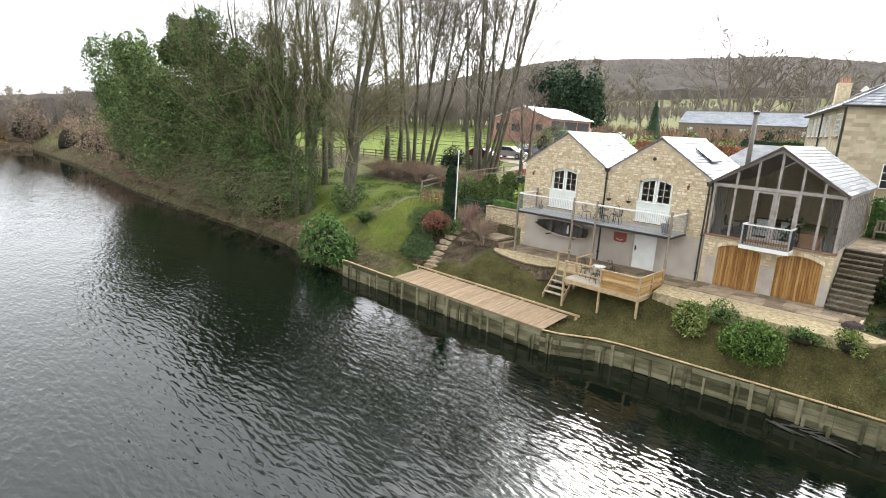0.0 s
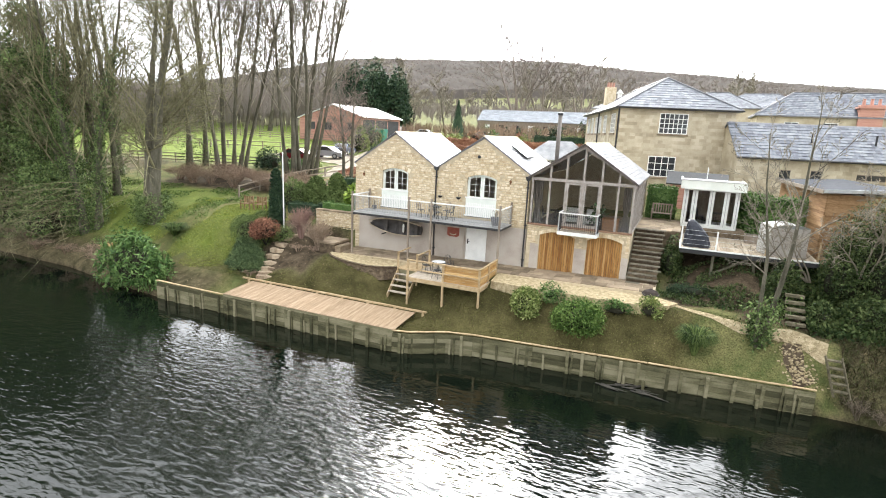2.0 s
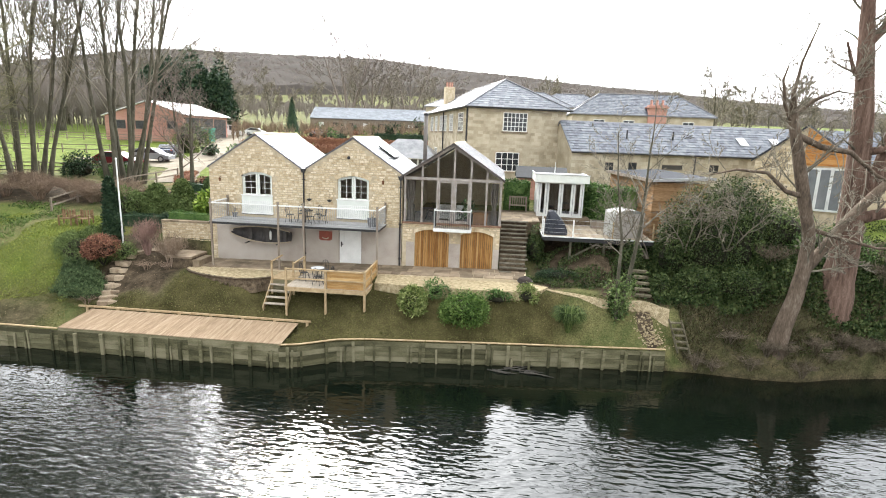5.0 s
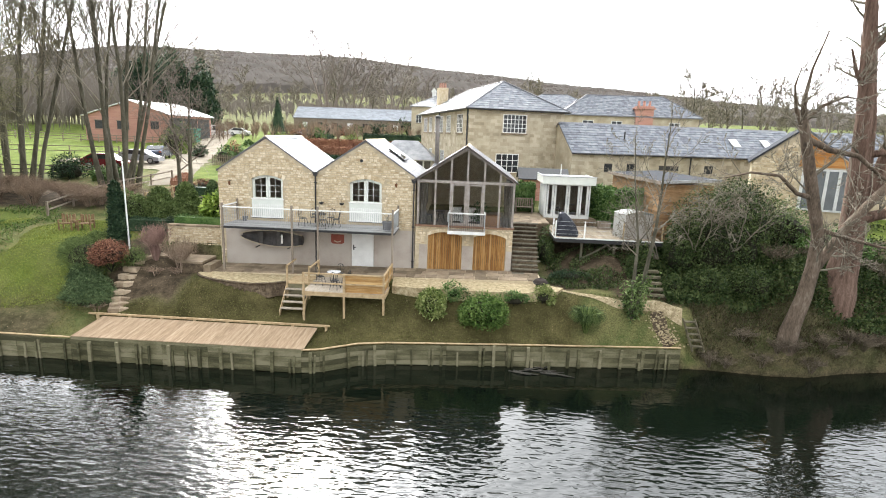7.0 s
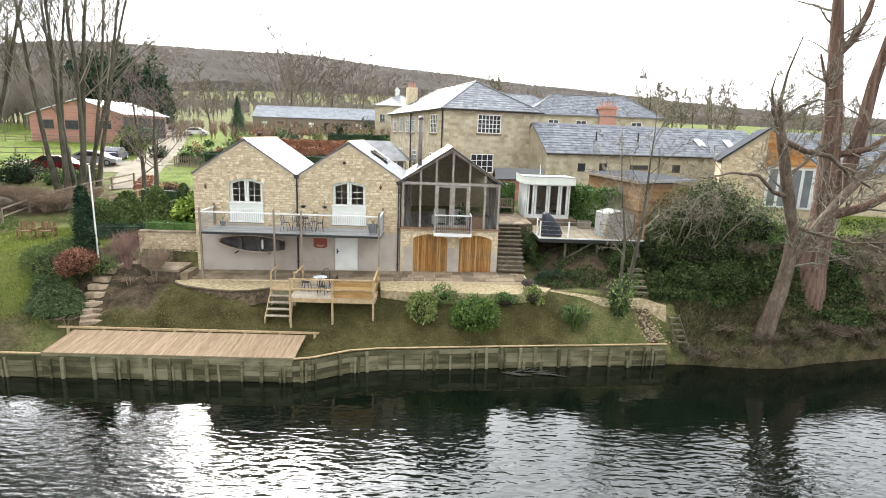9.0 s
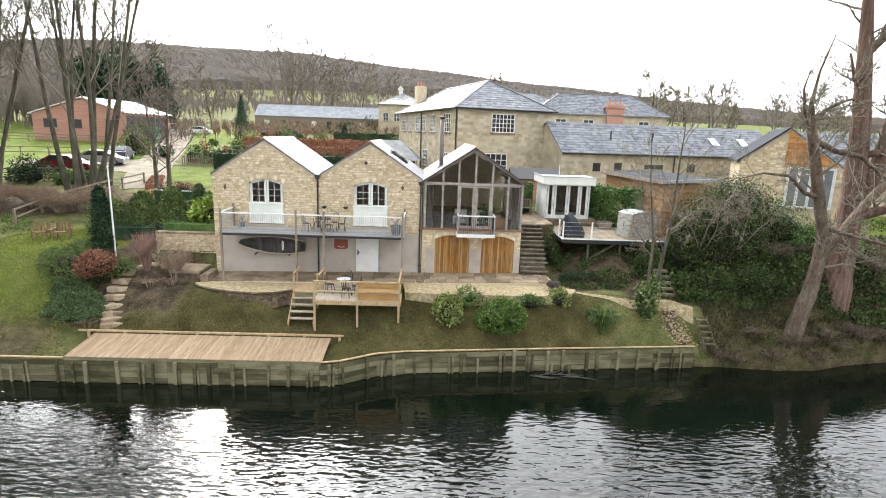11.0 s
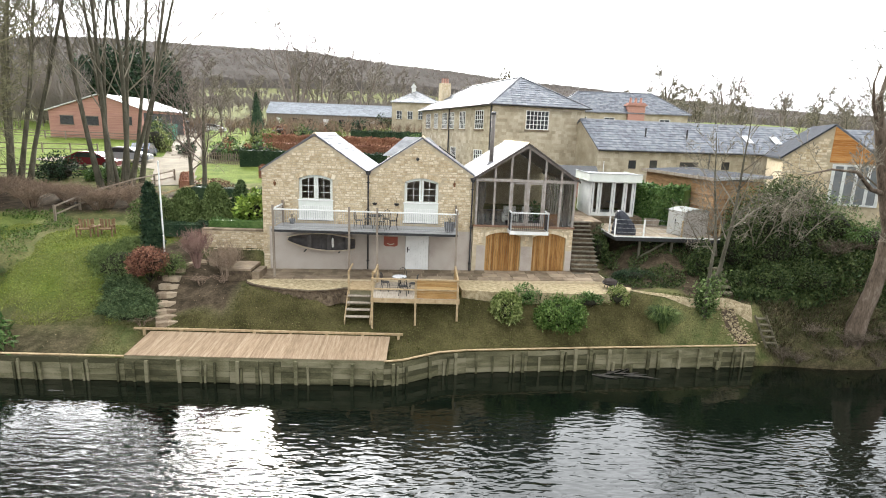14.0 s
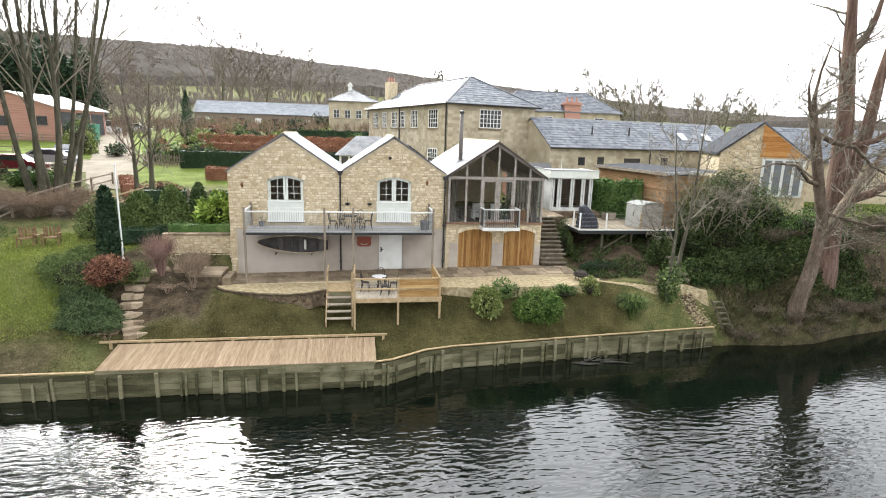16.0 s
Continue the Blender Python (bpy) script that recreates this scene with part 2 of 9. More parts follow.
WATER = water_material()
GLASS = glass_material("window_glass", (0.9, 0.93, 0.92))
STONE = material("sandstone_blocks", [(0.37, 0.275, 0.165), (0.52, 0.415, 0.265), (0.62, 0.52, 0.36), (0.74, 0.66, 0.51)], 5, 0.9, 0.6, 45, pieces="object", spread=0.25)
STONE_REST = material("sandstone_rubble", [(0.37, 0.275, 0.165), (0.52, 0.415, 0.265), (0.62, 0.52, 0.36), (0.74, 0.66, 0.51)], 5, 0.9, 0.6, 45, pieces="island", spread=0.25)
MORTAR = material("lime_mortar", [(0.37, 0.30, 0.20), (0.55, 0.47, 0.335)], 4, 0.95, 0.4, 50)
RENDER = material("painted_render", [(0.2952, 0.2491, 0.2103), (0.41, 0.3616, 0.3116), (0.4592, 0.4179, 0.3661)], 0.9, 0.9, 0.15, 30)
ASHLAR = material("ashlar_sandstone", [(0.29, 0.245, 0.17), (0.40, 0.345, 0.25), (0.52, 0.46, 0.35)], 1.1, 0.9, 0.3, 40, pieces="island", spread=0.24)
SLATE = material("roof_slate", [(0.05, 0.055, 0.07), (0.10, 0.11, 0.13), (0.16, 0.17, 0.18)], 3, 0.5, 0.3, 25, pieces="island", spread=0.3, spec=0.3)
WET_SLATE = material("pale_roof_slate", [(0.10, 0.105, 0.115), (0.19, 0.195, 0.205), (0.30, 0.30, 0.30)], 1.4, 0.42, 0.6, 25, pieces="island", spread=0.6, spec=0.36)
LEAD = material("lead_flashing", [(0.10, 0.10, 0.11), (0.2, 0.2, 0.21)], 4, 0.5, 0.1)
WHITE = material("white_paint", [(0.62, 0.62, 0.59), (0.8, 0.8, 0.77)], 2, 0.5, 0.05, 30)
SAGE = material("pale_sage_paint", [(0.58, 0.61, 0.55), (0.72, 0.74, 0.68)], 2, 0.5, 0.05, 30)
OAK = material("weathered_oak", [(0.13, 0.10, 0.075), (0.22, 0.18, 0.14), (0.30, 0.26, 0.21)], 6, 0.8, 0.3, 60, stretch=(1, 1, 0.2), pieces="island", spread=0.2)
GOLD_WOOD = material("golden_larch", [(0.1923, 0.08875, 0.02589), (0.3328, 0.1775, 0.05917), (0.4142, 0.2515, 0.1035)], 6, 0.7, 0.3, 60, stretch=(3, 3, 0.25), pieces="object", spread=0.3)
DECKING = material("new_deck_boards", [(0.17, 0.115, 0.07), (0.265, 0.19, 0.122), (0.345, 0.265, 0.18)], 5, 0.85, 0.3, 50, stretch=(3, 0.3, 1), pieces="object", spread=0.14)
GREY_DECK = material("silvered_deck_boards", [(0.21, 0.175, 0.135), (0.32, 0.275, 0.215), (0.42, 0.365, 0.295)], 5, 0.75, 0.3, 50, stretch=(3, 0.3, 1), pieces="object", spread=0.25)
RAIL_WOOD = material("tanalised_timber", [(0.24, 0.17, 0.09), (0.38, 0.28, 0.16), (0.48, 0.38, 0.24)], 5, 0.8, 0.3, 50)
PILING = material("river_piling", [(0.0507, 0.0484, 0.025), (0.1209, 0.1131, 0.0624), (0.2106, 0.1911, 0.1209)], 2, 0.85, 0.5, 30, stretch=(0.5, 0.5, 2), pieces="object", spread=0.35)
DARK_METAL = material("black_iron", [(0.012, 0.012, 0.013), (0.03, 0.03, 0.03)], 8, 0.45, 0.05, spec=0.5)
GREY_METAL = material("galvanised_steel", [(0.32, 0.33, 0.33), (0.45, 0.46, 0.46)], 6, 0.4, 0.05, metal=0.7)
PAVING = material("york_stone_paving", [(0.1362, 0.1043, 0.06855), (0.2298, 0.1788, 0.1246), (0.3235, 0.2532, 0.1745)], 2, 0.85, 0.3, 30, pieces="object", spread=0.3)
GRAVEL = material("golden_gravel", [(0.17, 0.13, 0.075), (0.33, 0.265, 0.155), (0.52, 0.44, 0.30)], 5, 0.95, 0.9, 28, relief=0.03)
BARK = material("tree_bark", [(0.0396, 0.0382, 0.0245), (0.0936, 0.0864, 0.0619), (0.162, 0.1476, 0.1116)], 2, 0.95, 0.6, 20, stretch=(2, 2, 0.5))
PALE_BARK = material("sycamore_bark", [(0.034, 0.0289, 0.0221), (0.085, 0.0638, 0.0459), (0.1403, 0.1062, 0.0782), (0.204, 0.1742, 0.136)], 1.6, 0.95, 1.0, 9, stretch=(2, 2, 0.6), relief=0.05)
TWIG = material("winter_twigs", [(0.1121, 0.09924, 0.07337), (0.1898, 0.1681, 0.1294), (0.2674, 0.2372, 0.1855)], 2, 0.95, 0.0, pieces="island", spread=0.4)

# slates differ in polish
wet_nodes, wet_links = WET_SLATE.node_tree.nodes, WET_SLATE.node_tree.links
polish = wet_nodes.new("ShaderNodeMapRange")
polish.inputs["From Min"].default_value, polish.inputs["From Max"].default_value = 0.3, 1.0
polish.inputs["To Min"].default_value, polish.inputs["To Max"].default_value = 0.3, 0.85
wet_links.new([q for q in wet_nodes if q.bl_idname == "ShaderNodeNewGeometry"][0].outputs["Random Per Island"], polish.inputs["Value"])
wet_links.new(polish.outputs[0], wet_nodes["Principled BSDF"].inputs["Roughness"])
WET_WOOD = material("wet_drift_wood", [(0.012, 0.011, 0.008), (0.035, 0.03, 0.022), (0.075, 0.066, 0.05)], 5, 0.6, 0.3, 30)
# grey-brown twigs, paled because distance haze is put into the colour
HAZED_TWIG = material("hazed_far_twigs", [(0.1785, 0.1548, 0.1349), (0.2116, 0.1851, 0.1626), (0.2446, 0.2156, 0.1904)], 0.05, 1.0, 0.0, 0.4, pieces="island", spread=0.3, spec=0.02)
RED_BARK = material("red_furrowed_bark", [(0.05, 0.033, 0.024), (0.135, 0.086, 0.064), (0.22, 0.155, 0.12)], 2.2, 0.95, 1.0, 14, stretch=(3, 3, 0.3), relief=0.08)
DARK_SLATE = material("dull_dark_slate", [(0.035, 0.037, 0.042), (0.07, 0.073, 0.08)], 3, 0.95, 0.2, spec=0.05)
BLUE_SLATE = material("blue_grey_slate", [(0.13, 0.145, 0.165), (0.22, 0.24, 0.265)], 2, 0.6, 0.2, 20, pieces="island", spread=0.3)

# ---- ground and water ----
BANK = [(-1500, 40), (-148, 24), (-111, 24.5), (-77, 22.6), (-61, 23.0), (-50, 23.4), (-41, 23.2), (-35, 22.2), (-30, 21.65), (-24.6, 21.62), (-13.55, 21.65),
        (-12.75, 21.85), (-11.15, 22.8), (-9.85, 23.12), (-4.0, 23.75), (4.7, 24.6), (6.2, 24.6), (9, 24.3), (11, 24.4), (13, 25.1), (20, 26.6), (60, 30), (1500, 60)]
LEFT = [(0, 0.25), (0.8, 0.75), (2.2, 1.3), (3.5, 1.9), (4.9, 2.8), (5.9, 3.55), (7, 4.0), (9, 4.3), (14, 5.0), (20, 5.7), (30, 6.6), (60, 8.3), (100, 10.5)]
MID = [(0, 1.06), (1.6, 1.12), (2.0, 1.38), (2.46, 1.6), (3.0, 2.05), (3.6, 2.5), (3.9, 2.72), (4.4, 2.9), (8, 3.0), (12, 4.2), (14.5, 5.9), (20, 6.1), (30, 6.8), (60, 8.3), (100, 10.5)]
MIDR = [(0, 1.06), (0.8, 1.25), (2.4, 2.06), (3.4, 2.65), (3.9, 2.95), (4.4, 3.1), (8, 3.2), (12, 4.2), (14.5, 5.9), (20, 6.1), (30, 6.8), (60, 8.3), (100, 10.5)]
RIGHT = [(0, 1.0), (0.5, 1.32), (0.9, 1.72), (1.4, 2.45), (1.9, 2.95), (2.6, 3.1), (3.6, 3.25), (5.2, 4.2), (6.6, 5.0), (9, 5.25), (14, 6.3), (20, 6.8), (30, 7.2), (60, 8.3), (100, 10.5)]
FAR = [(-40, 40), (-32, 44), (-18, 58), (-8, 66), (4, 78), (12, 86), (20, 90), (34, 94), (48, 70), (80, 14), (100, 10)]


def bank(x):
    return lerp_table(BANK, x)


def height(x, y):
    v = y - bank(x)
    if v > 100:
        az = math.degrees(math.atan2(-(x + 7), y))
        top = FAR_TOP(az)
        z = 10.5 + 9 * step01(100, 260, v) + (top - 19.5) * step01(230, 640, v)
        return z + 2.0 * noise.noise((x * 0.01, y * 0.01, 3))
    m = step01(-14, -10, x)
    e = 27.0 - 1.1 * m - 1.45 * (1 - step01(-17.4, -15.9, x)) - bank(x)
    w = v * 3.9 / e if v < e else 3.9 + v - e
    left, mid, right = lerp_table(LEFT, v), lerp_table(MID, w) * (1 - m) + lerp_table(MIDR, w) * m, lerp_table(RIGHT, v)
    a = step01(-24.6, -22.0, x)
    if v > 8:
        a = step01(-21.6, -20.6, x)
    b = step01(-2.2, 2.2, x)
    z = left * (1 - a) + (mid * (1 - b) + right * b) * a
    if x > 5.2:
        low = lerp_table([(0, 0.3), (0.35, 1.15), (0.8, 1.85), (1.6, 2.3), (3, 2.9)], v) if x > 7.5 else lerp_table([(0, 0.2), (0.5, 0.9), (1.2, 2.3), (1.9, 2.95), (3, 3.2)], v)
        z = min(z, low + 3 * step01(3, 6, v)) if v < 6 else z
        z += (max(lerp_table([(0.9, 0), (1.5, 2.6), (2.2, 4.1), (3.2, 4.7), (6, 5.3), (12, 5.8)], v), z) - z) * step01(8.5, 11.5, x)
    if -24.8 < x < -20.9:
        z = min(z, 3.5) if y < 30.4 else max(z, 4.98)
    if -25.3 < x < -12.9 and v < 2.4:
        z = min(z, 1.1)
    if v > 0.4:
        z += 0.09 * noise.noise((x * 0.7, y * 0.7, 1)) * step01(0.4, 2, v) * (0.3 if -24 < x < -2 and v < 5.5 else 1)
    return z


def FAR_TOP(az):
    return lerp_table(FAR, az)


def near(x, y, x0, x1, y0, y1, soft=1.0):
    """1 inside the box, 0 outside, with a ragged edge."""
    w = 0.9 * noise.noise((x * 0.5, y * 0.5, 7))
    return step01(x0 - soft, x0 + soft, x + w) * (1 - step01(x1 - soft, x1 + soft, x + w)) * step01(y0 - soft, y0 + soft, y + w) * (1 - step01(y1 - soft, y1 + soft, y + w))


def cover(x, y):
    """How much mown moss lawn, bright grass and bare litter lies at a place."""
    v = y - bank(x)
    moss = near(x, y, -25, 0, 21, 26.6, 0.4)
    bright = max(near(x, y, -33.4, -26.6, 23.6, 33, 0.7) * (0.72 + 0.55 * noise.noise((x * 0.55, y * 0.55, 21))), near(x, y, -26.5, -20.5, 34.5, 44, 0.3), near(x, y, -35.5, -22, 46.5, 57, 0.4), near(x, y, -140, -39.5, 48, 120, 1.5), 0.6 * near(x, y, 10, 400, 120, 330, 4),
                 near(x, y, 11, 60, 34, 44, 1), near(x, y, -54, -36, 25.2, 36, 1.5) * 0.9)
    litter = max(near(x, y, -26.3, -21.2, 24.6, 30.2, 0.3), near(x, y, -1.6, 200, 27.0, 34, 0.4), near(x, y, 1.6, 200, 26.4, 34, 0.3), 0.6 * near(x, y, 5.6, 200, 20, 34, 0.3), 0.8 * (1 - step01(1.5, 4.5, v)) * (1 - step01(-27.5, -25.5, x)),
                 near(x, y, -48, -27, 35.5, 42, 1.2), 0.8 * near(x, y, -140, -55, 24, 46, 2))
    return moss * (1 - litter), bright * (1 - litter), litter


def spaced(stops):
    out = []
    for (a, b, n) in stops:
        out += [a + (b - a) * i / n for i in range(n)]
    return out + [stops[-1][1]]


GX = spaced([(-1500, -700, 8), (-700, -300, 12), (-300, -150.5, 12), (-150.5, -147, 4), (-147, -60, 45), (-60, -38, 30), (-38, 14, 130), (14, 40, 30), (40, 120, 25), (120, 400, 14), (400, 1500, 10)])
GV = [-400, -150, -60, -25, -8, -2, -0.35, 0.0] + spaced([(0.05, 8, 32), (8, 26, 40), (26, 60, 28), (60, 120, 20), (120, 300, 20), (300, 700, 24), (700, 2500, 8)])
me = bpy.data.meshes.new("ground")
verts, covers = [], []
for v in GV:
    for x in GX:
        y = bank(x) + v
        if v <= 0:
            deep = -1.8 if v < -0.2 else -0.15
            z = deep if x > -149 and v > -55 else (-1.8 + 3.2 * step01(-149, -153, x) * step01(-20, 0, v) if v > -55 else 2.5)
            if x < -150.4 and v > -55:
                z = 1.2
        else:
            z = height(x, y)
        verts.append((x, y, z))
        covers.append(cover(x, y) if v > 0 else (0, 0, 1))
nx = len(GX)
faces = [(j * nx + i, j * nx + i + 1, (j + 1) * nx + i + 1, (j + 1) * nx + i) for j in range(len(GV) - 1) for i in range(nx - 1)]
me.from_pydata(verts, [], faces)
att = me.attributes.new("cover", "FLOAT_COLOR", "POINT")
att.data.foreach_set("color", [c for t in covers for c in (*t, 1.0)])
me.polygons.foreach_set("use_smooth", [True] * len(me.polygons))


def ground_material():
    m = bpy.data.materials.new("grass_and_litter")
    m.use_nodes = True
    n, l = m.node_tree.nodes, m.node_tree.links
    b = n["Principled BSDF"]
    b.inputs["Roughness"].default_value = 0.95
    b.inputs["Specular IOR Level"].default_value = 0.06
    geo = n.new("ShaderNodeNewGeometry")

    def tone(c1, c2, scale, detail=6):
        t = n.new("ShaderNodeTexNoise")
        t.inputs["Scale"].default_value, t.inputs["Detail"].default_value, t.inputs["Roughness"].default_value = scale, detail, 0.65
        l.new(geo.outputs["Position"], t.inputs["Vector"])
        r = n.new("ShaderNodeValToRGB")
        r.color_ramp.elements[0].position, r.color_ramp.elements[0].color = 0.36, (*c1, 1)
        r.color_ramp.elements[1].position, r.color_ramp.elements[1].color = 0.64, (*c2, 1)
        l.new(t.outputs[0], r.inputs[0])
        return r.outputs[0]

    a = n.new("ShaderNodeAttribute")
    a.attribute_name = "cover"
    split = n.new("ShaderNodeSeparateColor")
    l.new(a.outputs["Color"], split.inputs[0])
    rough_grass = tone((0.06, 0.075, 0.025), (0.15, 0.14, 0.06), 0.8)
    layers = [(split.outputs[0], tone((0.034, 0.031, 0.012), (0.08, 0.07, 0.029), 0.7)),
              (split.outputs[1], tone((0.07, 0.10, 0.017), (0.135, 0.165, 0.038), 0.7)),
              (split.outputs[2], tone((0.028, 0.022, 0.014), (0.088, 0.066, 0.043), 1.6))]
    current = rough_grass
    for fac, colour in layers:
        mx = n.new("ShaderNodeMix")
        mx.data_type = "RGBA"
        l.new(fac, mx.inputs[0])
        l.new(current, mx.inputs[6])
        l.new(colour, mx.inputs[7])
        current = mx.outputs[2]
    speck = n.new("ShaderNodeTexNoise")
    speck.inputs["Scale"].default_value, speck.inputs["Detail"].default_value = 14, 5
    l.new(geo.outputs["Position"], speck.inputs["Vector"])
    amount = n.new("ShaderNodeMapRange")
    amount.inputs["From Min"].default_value, amount.inputs["From Max"].default_value = 0.3, 0.7
    amount.inputs["To Min"].default_value, amount.inputs["To Max"].default_value = 0.62, 1.4
    l.new(speck.outputs[0], amount.inputs["Value"])
    sc = n.new("ShaderNodeVectorMath")
    sc.operation = "SCALE"
    l.new(current, sc.inputs[0])
    l.new(amount.outputs[0], sc.inputs["Scale"])
    l.new(sc.outputs[0], b.inputs["Base Color"])
    bp = n.new("ShaderNodeBump")
    bp.inputs["Strength"].default_value, bp.inputs["Distance"].default_value = 0.8, 0.05
    l.new(speck.outputs[0], bp.inputs["Height"])
    l.new(bp.outputs[0], b.inputs["Normal"])
    return m


me.materials.append(ground_material())
tagged(new("ground", me), "grassy river bank, lawns, beds and far fields", kind="structure")
solid("water", Geo().face((-1500, -500, 0), (1500, -500, 0), (1500, 70, 0), (-1500, 70, 0)), WATER, "dark rippled river water under a pale sky", kind="structure")


def ribbon(line, width, lift, n=10):
    """A strip that follows the ground along a line of (x, y)."""
    g = Geo()
    pts = []
    for (a, b) in zip(line, line[1:]):
        pts += [(a[0] + (b[0] - a[0]) * i / n, a[1] + (b[1] - a[1]) * i / n) for i in range(n)]
    pts.append(line[-1])
    rows = []
    for i, p in enumerate(pts):
        q, r = pts[max(i - 1, 0)], pts[min(i + 1, len(pts) - 1)]
        d = Vector((r[0] - q[0], r[1] - q[1])).normalized()
        w = width(i / (len(pts) - 1)) if callable(width) else width
        w *= 1 + 0.12 * noise.noise((p[0], p[1], 2))
        s = Vector((-d.y, d.x)) * w / 2
        rows.append([(p[0] + s.x * k, p[1] + s.y * k, height(p[0] + s.x * k, p[1] + s.y * k) + lift) for k in (-1, -0.5, 0, 0.5, 1)])
    for a, b in zip(rows, rows[1:]):
        for k in range(4):
            g.face(a[k], a[k + 1], b[k + 1], b[k])
    return g


DRIVE = material("pale_gravel_drive", [(0.136, 0.116, 0.084), (0.2, 0.172, 0.128), (0.264, 0.228, 0.172)], 0.6, 0.95, 0.3, 12)
solid("road", ribbon([(-32.4, 44.3), (-34.4, 48.5), (-36.6, 54), (-39.8, 62.5), (-44, 74), (-48, 84), (-53, 96), (-58, 110)], lambda t: 3.3 + 1.4 * t, 0.07), DRIVE, "pale gravel drive between hedges and lawns", kind="structure")
solid("car_park", ribbon([(-37.0, 56), (-43, 57.5), (-51, 60)], 8, 0.05), DRIVE, "pale gravel parking area beside the paddock", kind="structure")

# ---- the stone cottage with two gables ----
FRONT, BACK = 29.6, 36.3
EAVE, RIDGE, UP, PATIO = 8.66, 10.62, 5.86, 3.2


def cells(g, x0, x1, z0, z1, y0, y1, holes):
    """A wall in the xz plane, in blocks round rectangular holes."""
    xs = sorted({x0, x1, *[h[0] for h in holes], *[h[1] for h in holes]})
    zs = sorted({z0, z1, *[h[2] for h in holes], *[h[3] for h in holes]})
    for a, b in zip(xs, xs[1:]):
        run = None
        for c, d in zip(zs, zs[1:]):
            mx, mz = (a + b) / 2, (c + d) / 2
            if any(h[0] < mx < h[1] and h[2] < mz < h[3] for h in holes):
                if run:
                    g.box(a, b, y0, y1, *run)
                run = None
            else:
                run = (run[0], d) if run else (c, d)
        if run:
            g.box(a, b, y0, y1, *run)
    return g


def slate_slope(g, a, b, c, d, course=0.24, tile=0.3, thick=0.012, rng=random):
    """Courses of single slates on the slope a-b (eave) to d-c (ridge)."""
    a, b, c, d = (Vector(p) for p in (a, b, c, d))
    up = ((d - a) + (c - b)) / 2
    rows = max(int(up.length / course), 2)
    nrm = (b - a).cross(d - a).normalized()
    if nrm.z < 0:
        nrm = -nrm
    for r in range(rows):
        t0, t1 = r / rows, min((r + 1.12) / rows, 1)
        p0, q0, p1, q1 = a.lerp(d, t0), b.lerp(c, t0), a.lerp(d, t1), b.lerp(c, t1)
        count = max(int((q0 - p0).length / tile), 1)
        off = 0.5 if r % 2 else 0
        for k in range(-1, count + 1):
            s0, s1 = max((k + off) / count, 0), min((k + off + 0.97) / count, 1)
            if s1 <= s0:
                continue
            lift = nrm * (thick * rng.uniform(0.8, 1.9))
            v = [p0.lerp(q0, s0) + lift * 1.6, p0.lerp(q0, s1) + lift * 1.6, p1.lerp(q1, s1) + nrm * 0.002, p1.lerp(q1, s0) + nrm * 0.002]
            g.face(*v)
            g.face(v[0], p0.lerp(q0, s0), p0.lerp(q0, s1), v[1])
    return g


def gable_roof(parent, x0, x1, y0, y1, eave, ridge, slate, over=0.08, thick=0.07, lip=0.05):
    """Two slated slopes over a gable that faces the river, with barge edge and ridge tiles."""
    xm = (x0 + x1) / 2
    rng = random.Random(int(x0 * 10))
    for side, xe in (("left", x0), ("right", x1)):
        out = -1 if side == "left" else 1
        slope = (ridge - eave) / abs(xm - xe)
        xo, zo = xe + out * over, eave - slope * over
        g = Geo()
        g.face((xo, y0 - lip, zo), (xm, y0 - lip, ridge), (xm, y1, ridge), (xo, y1, zo))
        g.face((xo, y0 - lip, zo - thick), (xm, y0 - lip, ridge - thick), (xm, y1, ridge - thick), (xo, y1, zo - thick))
        g.face((xo, y0 - lip, zo), (xm, y0 - lip, ridge), (xm, y0 - lip, ridge - thick), (xo, y0 - lip, zo - thick))
        g.face((xo, y1, zo), (xm, y1, ridge), (xm, y1, ridge - thick), (xo, y1, zo - thick))
        g.face((xo, y0 - lip, zo), (xo, y1, zo), (xo, y1, zo - thick), (xo, y0 - lip, zo - thick))
        deck = part("roof", g, LEAD, parent)
        s = Geo()
        slate_slope(s, (xo, y0 - lip, zo + 0.004), (xo, y1, zo + 0.004), (xm, y1, ridge + 0.004), (xm, y0 - lip, ridge + 0.004), rng=rng)
        ob = part("slate_covering", s, slate, deck)
        tagged(ob, kind="stuff")
    k = int((y1 - y0) / 0.45)
    for i in range(k):
        a, b = y0 - lip + (y1 - y0 + lip) * i / k, y0 - lip + (y1 - y0 + lip) * (i + 0.97) / k
        part("ridge_tile", Geo().prism([(xm - 0.14, ridge - 0.05), (xm, ridge + 0.07), (xm + 0.14, ridge - 0.05), (xm, ridge + 0.02)], "y", a, b), STONE_REST, parent)


cottage = thing("cottage", (-15.1, FRONT, PATIO), "two-gabled honey sandstone cottage with pale rendered ground floor", "house")
X0, XV, X1 = -20.95, -15.16, -9.3
WIN = [(-18.95, -17.1), (-13.14, -11.27)]
DOOR = (-13.12, -11.62)
holes = [(a, b, UP + 0.02, 8.40) for a, b in WIN] + [(*DOOR, PATIO, 5.35)]
g = Geo()
cells(g, X0, X1, PATIO - 0.6, EAVE, FRONT, FRONT + 0.4, holes)
for a, b in ((X0, XV), (XV, X1)):
    g.prism([(a, EAVE), (b, EAVE), ((a + b) / 2, RIDGE - 0.13)], "y", FRONT, FRONT + 0.4)
part("wall", g, MORTAR, cottage, "coursed sandstone front wall")
